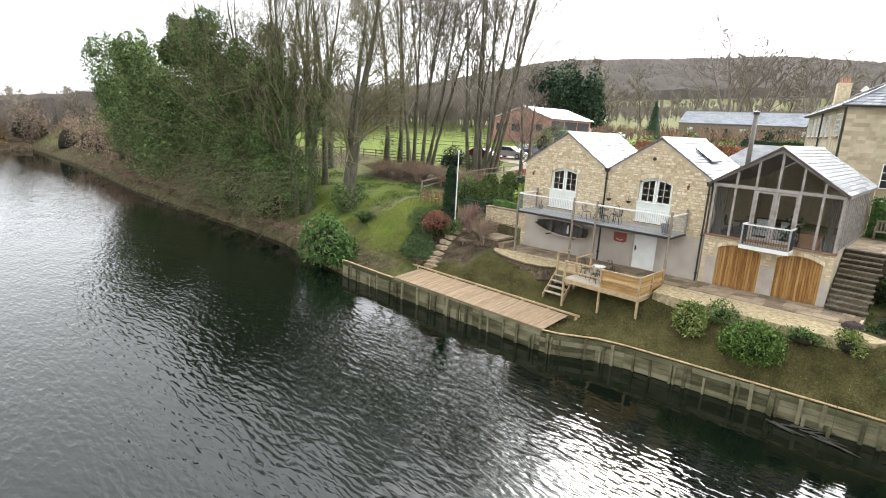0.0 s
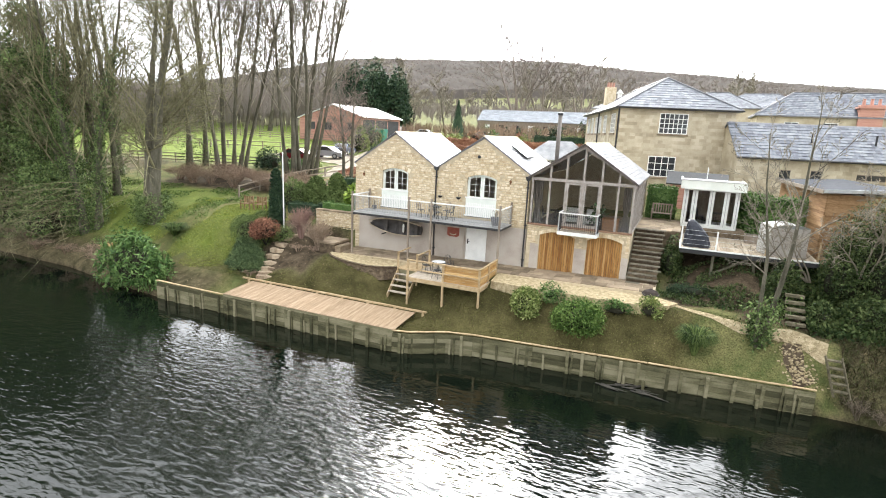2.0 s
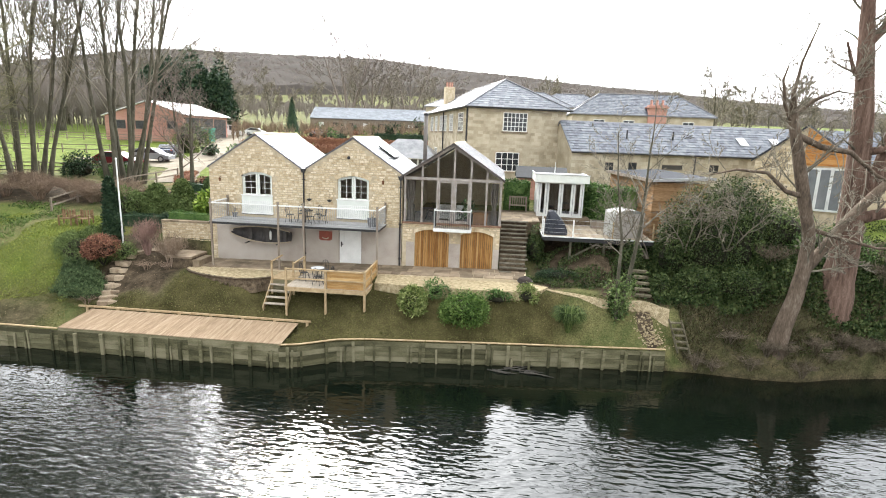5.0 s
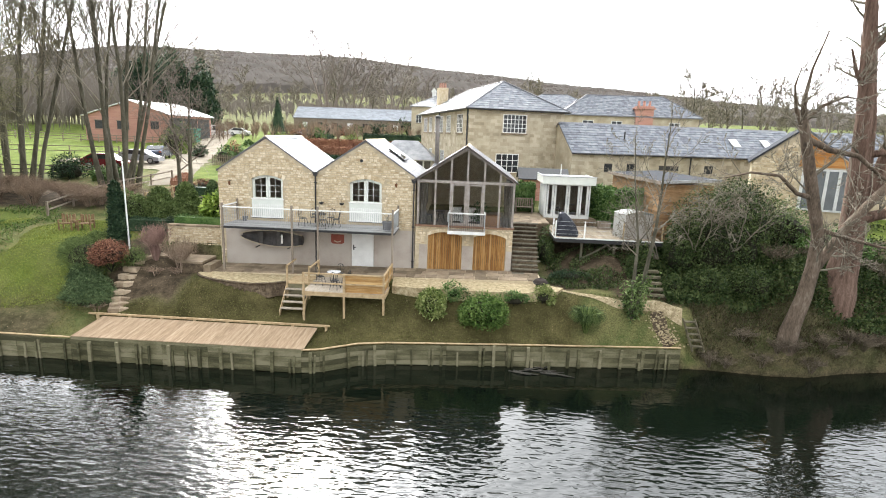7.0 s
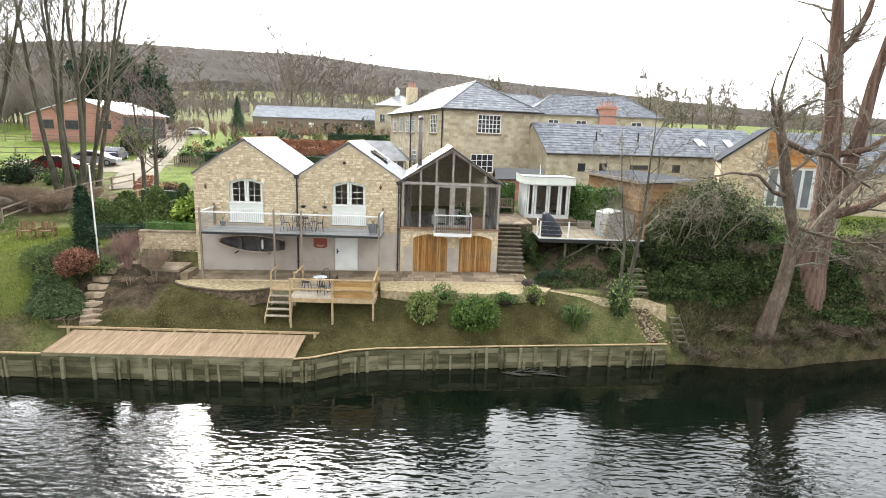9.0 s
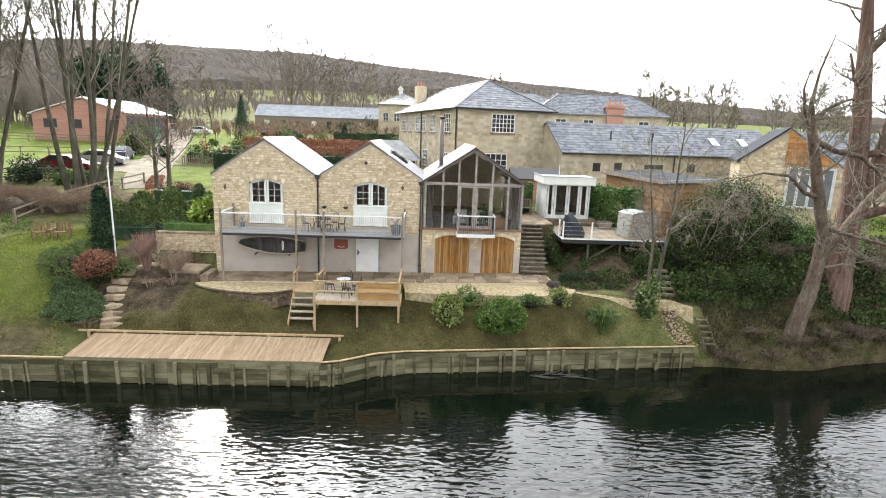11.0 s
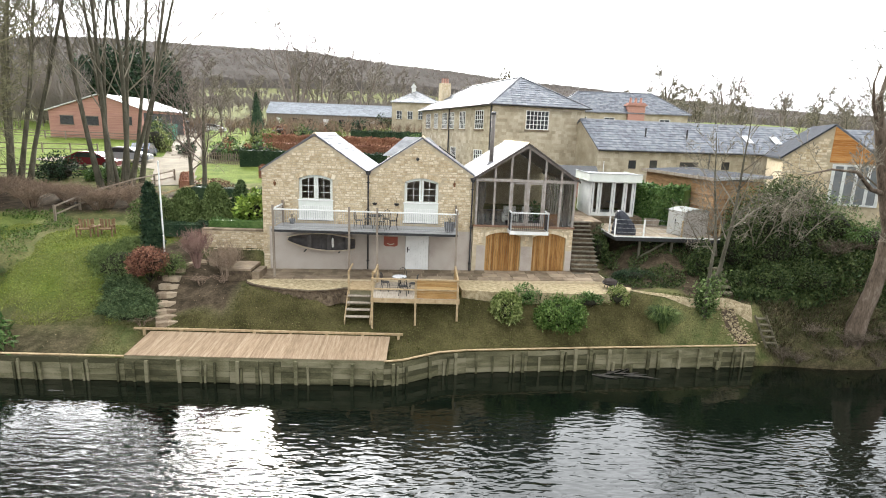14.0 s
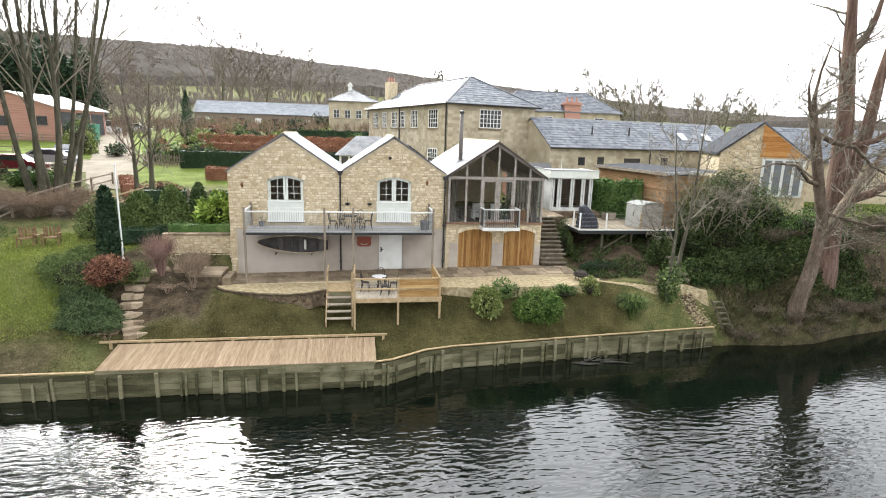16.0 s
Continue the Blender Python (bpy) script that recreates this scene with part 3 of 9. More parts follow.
for a, b in ((X0, X0 + 0.4), (X1 - 0.4, X1)):
    part("wall", Geo().box(a, b, FRONT + 0.4, BACK, PATIO - 0.6, EAVE - 0.1), MORTAR, cottage)
g = Geo().box(X0 + 0.4, X1 - 0.4, BACK - 0.4, BACK, PATIO - 0.6, EAVE - 0.1)
for a, b in ((X0, XV), (XV, X1)):
    g.prism([(a, EAVE - 0.1), (b, EAVE - 0.1), ((a + b) / 2, RIDGE - 0.15)], "y", BACK - 0.4, BACK)
part("wall", g, MORTAR, cottage)
part("floor", Geo().box(X0 + 0.4, X1 - 0.4, FRONT + 0.4, BACK - 0.4, UP - 0.25, UP), OAK, cottage)
g = Geo()
cells(g, X0 + 0.35, X1, PATIO - 0.25, 5.5, FRONT - 0.035, FRONT - 0.002, [(*DOOR, PATIO - 0.6, 5.35)])
part("render_coat", g, RENDER, cottage, "pale painted render on the ground floor")
gable_roof(cottage, X0, XV, FRONT, BACK, EAVE, RIDGE, WET_SLATE)
gable_roof(cottage, XV, X1, FRONT, BACK, EAVE, RIDGE, WET_SLATE)

# ---- conservatory range with oak-framed glass gable ----
CX0, CX1, CR = -9.26, -3.58, 10.5
sunroom = thing("garden_room", (-6.4, FRONT, PATIO), "oak-framed glass gable over two arched timber boat doors", "house")
BOAT = [(-8.5, -6.5), (-5.82, -3.95)]
g = Geo()
cells(g, CX0, CX1, PATIO - 0.6, UP - 0.02, FRONT - 0.05, FRONT + 0.4, [(a, b, PATIO - 0.6, 5.56) for a, b in BOAT])
part("wall", g, MORTAR, sunroom, "sandstone plinth wall with pale rendered piers")
part("wall", Geo().box(CX0, CX0 + 0.2, FRONT + 0.4, 39, PATIO - 0.6, 8.5), MORTAR, sunroom)
part("wall", Geo().box(CX1 - 0.3, CX1, FRONT + 0.4, 39, PATIO - 0.6, UP), MORTAR, sunroom)
g = Geo().box(CX0, CX1, 38.7, 39, PATIO, 8.5)
g.prism([(CX0, 8.5), (CX1, 8.5), ((CX0 + CX1) / 2, CR - 0.15)], "y", 38.7, 39)
part("wall", g, MORTAR, sunroom)
part("floor", Geo().box(CX0 + 0.2, CX1 - 0.02, FRONT + 0.02, 38.7, UP - 0.2, UP), OAK, sunroom)
gable_roof(sunroom, CX0, CX1, FRONT, 39, 8.62, CR, WET_SLATE, over=0.1, lip=0.25)

# ---- cottage fittings ----
def arch_z(x, a, b, crown, rise):
    """Height of a segmental arch over the opening a to b."""
    t = (2 * x - a - b) / (b - a)
    return crown - rise * t * t


def french_window(x0, x1, z0, crown, y, rise=0.22):
    """A pair of arched small-paned casements over a proud panel of white slats."""
    w = thing("french_window", ((x0 + x1) / 2, y, z0), "pale sage timber french window with arched head and slatted lower panel", "window", "french windows of the cottage")
    n = 12
    g = Geo()
    out = [(x0 + (x1 - x0) * i / n) for i in range(n + 1)]
    zs = z0 + 1.12
    for a, b in zip(out, out[1:]):
        za, zb = arch_z(a, x0, x1, crown, rise), arch_z(b, x0, x1, crown, rise)
        g.prism([(a, za - 0.08), (b, zb - 0.08), (b, zb), (a, za)], "y", y, y + 0.12)
    g.box(x0, x0 + 0.08, y, y + 0.12, zs, crown - rise).box(x1 - 0.08, x1, y, y + 0.12, zs, crown - rise)
    part("frame", g, SAGE, w)
    # stone filling over the shoulders of the arch
    s = Geo()
    for a, b in zip(out, out[1:]):
        s.prism([(a, arch_z(a, x0, x1, crown, rise)), (b, arch_z(b, x0, x1, crown, rise)), (b, crown + 0.01), (a, crown + 0.01)], "y", y - 0.12, y + 0.2)
    part("spandrel", s, MORTAR, w)
    xm = (x0 + x1) / 2
    for a, b in ((x0 + 0.085, xm - 0.01), (xm + 0.01, x1 - 0.085)):
        leaf = Geo()
        inner = a if a < x0 + 0.2 else b
        for p, q in ((a, a + (0.06 if inner == a else 0.11)), (b - (0.11 if inner == a else 0.06), b)):
            leaf.box(p, q, y + 0.02, y + 0.08, zs, min(arch_z(p, x0, x1, crown, rise), arch_z(q, x0, x1, crown, rise)) - 0.08)
        leaf.box(a + 0.06, b - 0.06, y + 0.02, y + 0.078, zs, zs + 0.09)
        m = (a + b) / 2
        for p, q in ((a + 0.06, m), (m, b - 0.06)):
            za, zb = arch_z(p, x0, x1, crown, rise) - 0.08, arch_z(q, x0, x1, crown, rise) - 0.08
            leaf.prism([(p, za - 0.06), (q, zb - 0.06), (q, zb), (p, za)], "y", y + 0.022, y + 0.076)
        d = part("casement", leaf, SAGE, w)
        bars = Geo().box(m - 0.011, m + 0.011, y + 0.03, y + 0.07, zs + 0.09, arch_z(m, x0, x1, crown, rise) - 0.13)
        for k in (1, 2):
            zz = zs + 0.09 + k * (crown - rise * 0.5 - 0.14 - zs - 0.09) / 3
            bars.box(a + 0.06, b - 0.06, y + 0.032, y + 0.068, zz - 0.010, zz + 0.010)
        part("glazing_grid", bars, WHITE, d)
        p = part("pane", Geo().box(a + 0.05, b - 0.05, y + 0.046, y + 0.054, zs + 0.08, crown - 0.12), GLASS, d)
        p.visible_shadow = False
    panel = part("lower_panel", Geo().box(x0 - 0.02, x1 + 0.02, FRONT - 0.02, FRONT + 0.1, z0 + 0.05, zs - 0.005), SAGE, w)
    part("top_rail", Geo().box(x0 - 0.05, x1 + 0.05, FRONT - 0.075, FRONT + 0.1, zs - 0.004, zs + 0.05), WHITE, panel)
    part("bottom_rail", Geo().box(x0 - 0.05, x1 + 0.05, FRONT - 0.07, FRONT - 0.021, z0 + 0.03, z0 + 0.12), WHITE, panel)
    k = 15
    for i in range(k):
        c = x0 + 0.02 + (x1 - x0 - 0.04) * (i + 0.5) / k
        part("slat", Geo().box(c - 0.034, c + 0.034, FRONT - 0.05, FRONT - 0.021, z0 + 0.12, zs - 0.3), WHITE, panel)
    part("drip_edge", Geo().box(x0 - 0.05, x1 + 0.05, FRONT - 0.07, FRONT + 0.1, z0 + 0.0, z0 + 0.028), DARK_METAL, panel)
    # voussoirs
    count = 11
    for i in range(count):
        t0, t1 = x0 - 0.1 + (x1 - x0 + 0.2) * (i + 0.04) / count, x0 - 0.1 + (x1 - x0 + 0.2) * (i + 0.96) / count
        za, zb = arch_z(t0, x0, x1, crown, rise) + 0.01, arch_z(t1, x0, x1, crown, rise) + 0.01
        lean = 0.10
        ta, tb = t0 + (t0 - xm) * lean, t1 + (t1 - xm) * lean
        part("voussoir", Geo().prism([(t0, za), (t1, zb), (tb, zb + 0.26), (ta, za + 0.26)], "y", FRONT - 0.03, FRONT + 0.02), STONE, w)
    return w


for a, b in WIN:
    french_window(a, b, UP + 0.02, 8.40, FRONT + 0.12)

door = thing("door", (-12.35, FRONT, PATIO), "white boarded door with black ring handle", "door")
g = Geo().box(DOOR[0], DOOR[0] + 0.09, FRONT + 0.02, FRONT + 0.14, PATIO, 5.3).box(DOOR[1] - 0.09, DOOR[1], FRONT + 0.02, FRONT + 0.14, PATIO, 5.3)
g.box(DOOR[0] + 0.09, DOOR[1] - 0.09, FRONT + 0.02, FRONT + 0.14, 5.26, 5.35)
part("frame", g, RENDER, door)
for i in range(9):
    c0 = DOOR[0] + 0.1 + (DOOR[1] - DOOR[0] - 0.2) * i / 9
    c1 = c0 + (DOOR[1] - DOOR[0] - 0.2) / 9 * 0.985
    part("board", Geo().box(c0, c1, FRONT + 0.045, FRONT + 0.09, PATIO + 0.02, 5.25), WHITE, door)
part("handle", Geo().box(-12.93, -12.87, FRONT, FRONT + 0.045, 4.2, 4.5).tube([(-12.9, FRONT - 0.02, 4.36), (-12.78, FRONT - 0.02, 4.36)], 0.025), DARK_METAL, door, "black iron latch")

# balcony
balcony = thing("balcony", (-15, 28.5, 5.75), "timber balcony with pale handrail and thin grey balusters", "balcony")
BX0, BX1, BY = -19.88, -10.2, 27.45
part("edge_beam", Geo().box(BX0, BX1, BY, BY + 0.06, 5.58, 5.70).box(BX0, BX0 + 0.06, BY + 0.06, FRONT - 0.06, 5.58, 5.70).box(BX1 - 0.06, BX1, BY + 0.06, FRONT - 0.06, 5.58, 5.70)
     .box(BX0 + 0.06, BX1 - 0.06, 28.4, 28.5, 5.58, 5.70), DARK_METAL, balcony, "dark stained edge beam")
PAINTED_DECK = material("grey_balcony_boards", [(0.17, 0.17, 0.17), (0.25, 0.25, 0.25), (0.33, 0.33, 0.32)], 3, 0.6, 0.2, 40, stretch=(0.3, 3, 1), pieces="object", spread=0.25)
me_board = Geo().box(-0.5, 0.5, -0.066, 0.066, -0.014, 0.014).mesh("board", PAINTED_DECK)
for i in range(15):
    piece("board", me_board, ((BX0 + BX1) / 2, BY + 0.05 + 0.142 * i, 5.716), balcony, scale=(BX1 - BX0 + 0.06, 1, 1))
POSTS = [BX0 + 0.08, -15.88, -14.43, BX1 - 0.08]
for x in POSTS:
    part("post", Geo().box(x - 0.05, x + 0.05, BY - 0.02, BY + 0.08, PATIO - 0.04, 6.98), OAK, balcony)
for x in (BX0 + 0.06, BX1 - 0.06):
    part("post", Geo().box(x - 0.05, x + 0.05, FRONT - 0.16, FRONT - 0.06, 5.73, 6.98), OAK, balcony)
part("handrail", Geo().box(BX0, BX1, BY - 0.01, BY + 0.07, 6.74, 6.80), WHITE, balcony, "pale painted handrail")
for x in (BX0 + 0.04, BX1 - 0.04):
    part("handrail", Geo().box(x - 0.04, x + 0.04, BY + 0.08, FRONT - 0.17, 6.74, 6.80), WHITE, balcony)
part("bottom_rail", Geo().box(BX0, BX1, BY + 0.01, BY + 0.05, 5.82, 5.85), GREY_METAL, balcony)
me_bal = Geo().tube([(0, 0, 5.85), (0, 0, 6.74)], 0.009, 5).mesh("baluster", GREY_METAL)
x = BX0 + 0.2
while x < BX1 - 0.1:
    piece("baluster", me_bal, (x, BY + 0.03, 0), balcony)
    x += 0.115
for xs in (BX0 + 0.04, BX1 - 0.04):
    for i in range(16):
        piece("baluster", me_bal, (xs, BY + 0.2 + 0.115 * i, 0), balcony)


def downpipe(x, y, z0, z1, hopper=True):
    d = thing("downpipe", (x, y, z0), "black iron rainwater downpipe fixed to stone wall", "downpipe")
    part("pipe", Geo().tube([(x, y, z0), (x, y, z1)], 0.045, 8), DARK_METAL, d)
    if hopper:
        part("hopper", Geo().prism([(x - 0.08, z1), (x + 0.08, z1), (x + 0.16, z1 + 0.22), (x - 0.16, z1 + 0.22)], "y", y - 0.1, y + 0.06), DARK_METAL, d)
    for z in (z0 + 0.5, (z0 + z1) / 2, z1 - 0.4):
        part("bracket", Geo().box(x - 0.08, x + 0.08, y - 0.02, y + 0.07, z - 0.03, z + 0.03), DARK_METAL, d)


downpipe(-15.13, FRONT - 0.1, PATIO, 8.5)
downpipe(-9.38, FRONT - 0.12, PATIO, 8.3)

# clinker dinghy hung on its side below the balcony
BOAT_OUT = material("faded_boat_paint", [(0.05, 0.047, 0.045), (0.12, 0.11, 0.105)], 4, 0.7, 0.2)
BOAT_BARN_DARK = material("boat_and_barn_dark", [(0.03, 0.03, 0.032), (0.08, 0.08, 0.08)], 5, 0.75, 0.2)
PALE_WOOD = material("bleached_gunwale", [(0.36, 0.30, 0.22), (0.5, 0.43, 0.33)], 6, 0.75, 0.2)
boat = thing("dinghy", (-17.7, 29.3, 4.7), "old dark wooden dinghy hung sideways on the wall", "boat")


def hull(t):
    """Half breadth and depth along the boat, from stem to transom."""
    return 0.47 * math.sin(math.pi * min(0.02 + 0.83 * t, 1)) ** 0.62, 0.42 * (0.75 + 0.25 * (1 - t))


g, inside, rail = Geo(), Geo(), [[], []]
N, K = 18, 8
grid = []
for i in range(N + 1):
    t = i / N
    b, d = hull(t)
    x = -19.5 + 3.7 * t
    row = []
    for k in range(K + 1):
        a = math.pi * k / K
        row.append((x, 28.98 + d * math.sin(a) ** 0.7 * 0.98 + 0.001, 4.8 - 0.06 * t - b * math.cos(a) + 0.12 * (1 - t) ** 2))
    grid.append(row)
    rail[0].append(row[0])
    rail[1].append(row[-1])
for i in range(N):
    for k in range(K):
        g.face(grid[i][k], grid[i + 1][k], grid[i + 1][k + 1], grid[i][k + 1])
g.face(*grid[-1])
part("hull", g, BOAT_OUT, boat, smooth=True)
for i in range(2, N):
    b, d = hull(i / N)
    if i % 3 == 0:
        part("rib", Geo().tube([(p[0], p[1] - 0.02, 4.77 + (p[2] - 4.77) * 0.96) for p in grid[i]], 0.014, 5), BOAT_BARN_DARK, boat)
for r in rail:
    part("gunwale", Geo().tube(r, 0.04, 6), PALE_WOOD, boat)
for t in (0.33, 0.62, 0.9):
    b, d = hull(t)
    x = -19.5 + 3.7 * t
    part("thwart", Geo().box(x - 0.11, x + 0.11, 29.02, 29.06, 4.77 - b * 0.9, 4.77 + b * 0.9), BOAT_OUT, boat)
part("fender", Geo().lathe((-17.0, 28.98, 4.5), [(0.02, 0), (0.055, 0.03), (0.065, 0.15), (0.065, 0.42), (0.05, 0.5), (0.02, 0.55)], 10), WHITE, boat, "white fender", smooth=True)
part("bracket", Geo().box(-18.6, -18.54, 28.98, 29.56, 4.2, 4.25).box(-16.7, -16.64, 28.98, 29.56, 4.2, 4.25), DARK_METAL, boat)

RED = material("faded_red_paint", [(0.20, 0.045, 0.025), (0.30, 0.075, 0.045)], 5, 0.6, 0.05)
sign = thing("wall_sign", (-13.85, 29.5, 4.8), "faded red painted sign with a pale scrolled bar on the wall", "sign")
part("board", Geo().prism([(-14.24, 4.62), (-14.1, 4.54), (-13.6, 4.54), (-13.46, 4.62), (-13.46, 5.1), (-14.24, 5.1)], "y", FRONT - 0.075, FRONT - 0.04), RED, sign)
part("scrolled_bar", Geo().tube([(-14.05 + 0.4 * i / 8, FRONT - 0.08, 4.72 - 0.07 * math.sin(math.pi * i / 8)) for i in range(9)], 0.035, 6), PALE_WOOD, sign)

for x, z in ((-20.2, 8.0), (-10.4, 8.25)):
    lamp = thing("wall_lamp", (x, FRONT, z), "small rusty iron wall lantern on stone wall", "lamp", "wall lanterns of the cottage")
    part("bracket", Geo().tube([(x, FRONT, z), (x, FRONT - 0.16, z + 0.06), (x, FRONT - 0.2, z - 0.02)], 0.014, 5), DARK_METAL, lamp)
    part("lantern", Geo().lathe((x, FRONT - 0.2, z - 0.24), [(0.04, 0), (0.075, 0.16), (0.09, 0.17), (0.015, 0.25)], 6), material("rusted_iron", [(0.10, 0.04, 0.02), (0.2, 0.09, 0.04)], 9, 0.8), lamp)
vent = thing("wall_vent", (-12.45, FRONT, 9.45), "round black vent in the gable", "vent")
part("rim", Geo().tube([(-12.45, FRONT - 0.07, 9.45), (-12.45, FRONT + 0.05, 9.45)], 0.09, 14), DARK_METAL, vent)


# bistro furniture
def bistro_chair():
    c = thing("bistro_chair", (0, 0, 0), "dark iron bistro chair with curved back", "chair", "bistro chairs")
    part("seat", Geo().lathe((0, 0, 0.44), [(0.17, 0), (0.2, 0.012), (0.2, 0.025), (0.16, 0.035)], 14), DARK_METAL, c)
    for sx, sy in ((-1, -1), (1, -1), (1, 1), (-1, 1)):
        part("leg", Geo().tube([(0.14 * sx, 0.14 * sy, 0.44), (0.17 * sx, 0.17 * sy, 0.25), (0.21 * sx, 0.21 * sy, 0)], 0.016, 5), DARK_METAL, c)
    part("backrest", Geo().tube([(-0.18, 0.15, 0.44), (-0.19, 0.2, 0.75), (-0.12, 0.23, 0.9), (0, 0.24, 0.95), (0.12, 0.23, 0.9), (0.19, 0.2, 0.75), (0.18, 0.15, 0.44)], 0.015, 5), DARK_METAL, c)
    for k in (-0.08, 0, 0.08):
        part("back_rod", Geo().tube([(k, 0.17, 0.45), (k * 1.2, 0.23, 0.91)], 0.009, 4), DARK_METAL, c)
    return c


def bistro_table(top):
    c = thing("bistro_table", (0, 0, 0), "round iron bistro table with patterned pale top" if top is not DARK_METAL else "round dark iron bistro table", "table", "bistro tables")
    part("tabletop", Geo().lathe((0, 0, 0.7), [(0.1, 0), (0.36, 0.005), (0.37, 0.02), (0.36, 0.03), (0.3, 0.03), (0.28, 0.026), (0.12, 0.026), (0.1, 0.03)], 22), top, c)
    part("rim", Geo().tube([(0.37 * math.cos(a), 0.37 * math.sin(a), 0.715) for a in [2 * math.pi * i / 20 for i in range(21)]], 0.018, 5), DARK_METAL, c)
    for i in range(3):
        a = 2 * math.pi * i / 3
        part("leg", Geo().tube([(0.08 * math.cos(a), 0.08 * math.sin(a), 0.7), (0.06 * math.cos(a), 0.06 * math.sin(a), 0.35), (0.26 * math.cos(a), 0.26 * math.sin(a), 0)], 0.016, 5), DARK_METAL, c)
    return c


def settle(ob, m):
    ob.matrix_basis = m
    ROOT[ob.name] = m.translation.copy()
    return ob


Z = 5.732
chair = settle(bistro_chair(), pose(-15.5, 28.3, Z, 0, 0, 80))
for x, y, z, r in ((-15.05, 28.85, Z, 15), (-14.25, 28.0, Z, 170), (-13.65, 28.45, Z, -85), (-14.1, 28.95, Z, -15)):
    copy_thing(chair, pose(x, y, z, 0, 0, r))
table = settle(bistro_table(DARK_METAL), pose(-14.6, 28.4, Z))
POT = material("grey_planter", [(0.11, 0.11, 0.115), (0.19, 0.19, 0.195)], 5, 0.7, 0.1)


def planter(x, y, z, r, h, twigs, label, mat=None):
    p = thing("planter", (x, y, z), label, "planter")
    part("pot", Geo().lathe((x, y, z), [(r * 0.7, 0), (r, h), (r * 1.05, h), (r * 1.05, h + 0.03), (r * 0.9, h + 0.03), (r * 0.85, h - 0.04)], 16), mat or POT, p)
    rng = np.random.default_rng(int(abs(x * 100)))
    g = Geo()
    for i in range(twigs):
        a, l = rng.uniform(0, 6.28), rng.uniform(0.25, 0.5)
        g.tube([(x, y, z + h - 0.05), (x + 0.3 * r * math.cos(a), y + 0.3 * r * math.sin(a), z + h + l * 0.6), (x + r * math.cos(a), y + r * math.sin(a), z + h + l)], [0.012, 0.008, 0.004], 4)
    if twigs:
        tagged(part("plant", g, TWIG, p), kind="stuff")
    return p


planter(-10.65, 27.95, Z, 0.3, 0.5, 14, "large grey tapered planter with dead stems on balcony")
planter(-19.25, 29.2, Z, 0.16, 0.24, 10, "small dark pot with bare plant on balcony")
wall_shelf = [(-14.75, 7.0), (-13.55, 7.0)]
for x, z in wall_shelf:
    hb = thing("hanging_basket", (x, FRONT - 0.25, z), "small dark hanging basket with dry plant on wall", "basket", "hanging baskets")
    part("bowl", Geo().lathe((x, FRONT - 0.25, z), [(0.02, -0.14), (0.1, -0.1), (0.15, 0), (0.13, 0.0)], 12), DARK_METAL, hb)
    part("bracket", Geo().tube([(x, FRONT, z + 0.25), (x, FRONT - 0.25, z + 0.3), (x, FRONT - 0.25, z)], 0.01, 4), DARK_METAL, hb)

# ---- garden room fittings ----
GY = FRONT - 0.06
FRAME = [-9.12, -8.14, -7.26, -6.32, -5.36, -4.46, -3.66]
CXM = (CX0 + CX1) / 2


def rake(x):
    return CR - 0.2 - abs(x - CXM) * (CR - 8.62) / (CX1 - CXM)


OAKGREY = material("silvered_oak_frame", [(0.20, 0.17, 0.145), (0.30, 0.265, 0.235), (0.42, 0.385, 0.35)], 5, 0.75, 0.25, 50)
glaz = thing("glass_gable", (-6.4, GY, UP), "silvered oak framed glazed gable wall with french doors", "window")
for x in FRAME:
    top = max(rake(x), 8.5)
    part("post", Geo().box(x - 0.055, x + 0.055, GY - 0.04, GY + 0.09, UP, 8.38), OAKGREY, glaz)
    if rake(x) > 8.75:
        part("post", Geo().box(x - 0.055, x + 0.055, GY - 0.04, GY + 0.09, 8.54, rake(x)), OAKGREY, glaz)
part("tie_beam", Geo().box(CX0 + 0.05, CX1, GY - 0.05, GY + 0.1, 8.38, 8.54), OAKGREY, glaz)
part("sill", Geo().box(CX0, CX1 + 0.05, GY - 0.1, GY + 0.1, UP - 0.02, UP + 0.08), material("red_oak_sill", [(0.16, 0.09, 0.06), (0.28, 0.17, 0.11)], 5, 0.7, 0.2), glaz)
for xe, s in ((CX0 + 0.03, 1), (CX1 - 0.03, -1)):
    part("rafter", Geo().prism([(xe, 8.5), (CXM, CR - 0.26), (CXM, CR - 0.1), (xe, 8.66)], "y", GY - 0.06, GY + 0.1), OAKGREY, glaz)
    part("bargeboard", Geo().prism([(xe - s * 0.16, 8.42), (CXM, CR - 0.09), (CXM, CR + 0.02), (xe - s * 0.16, 8.54)], "y", FRONT - 0.3, FRONT - 0.25), material("dark_barge", [(0.06, 0.05, 0.045), (0.12, 0.10, 0.09)], 5, 0.7), glaz)
for a, b in zip(FRAME, FRAME[1:]):
    for z0, z1 in ((UP + 0.08, 8.38),):
        p = part("pane", Geo().box(a + 0.055, b - 0.055, GY + 0.02, GY + 0.03, z0, z1), GLASS, glaz)
        p.visible_shadow = False
    ra, rb = rake(a + 0.05), rake(b - 0.05)
    if max(ra, rb) > 8.6:
        p = part("pane", Geo().prism([(a + 0.055, 8.54), (b - 0.055, 8.54), (b - 0.055, max(rb, 8.545)), (a + 0.055, max(ra, 8.545))], "y", GY + 0.02, GY + 0.03), GLASS, glaz)
        p.visible_shadow = False
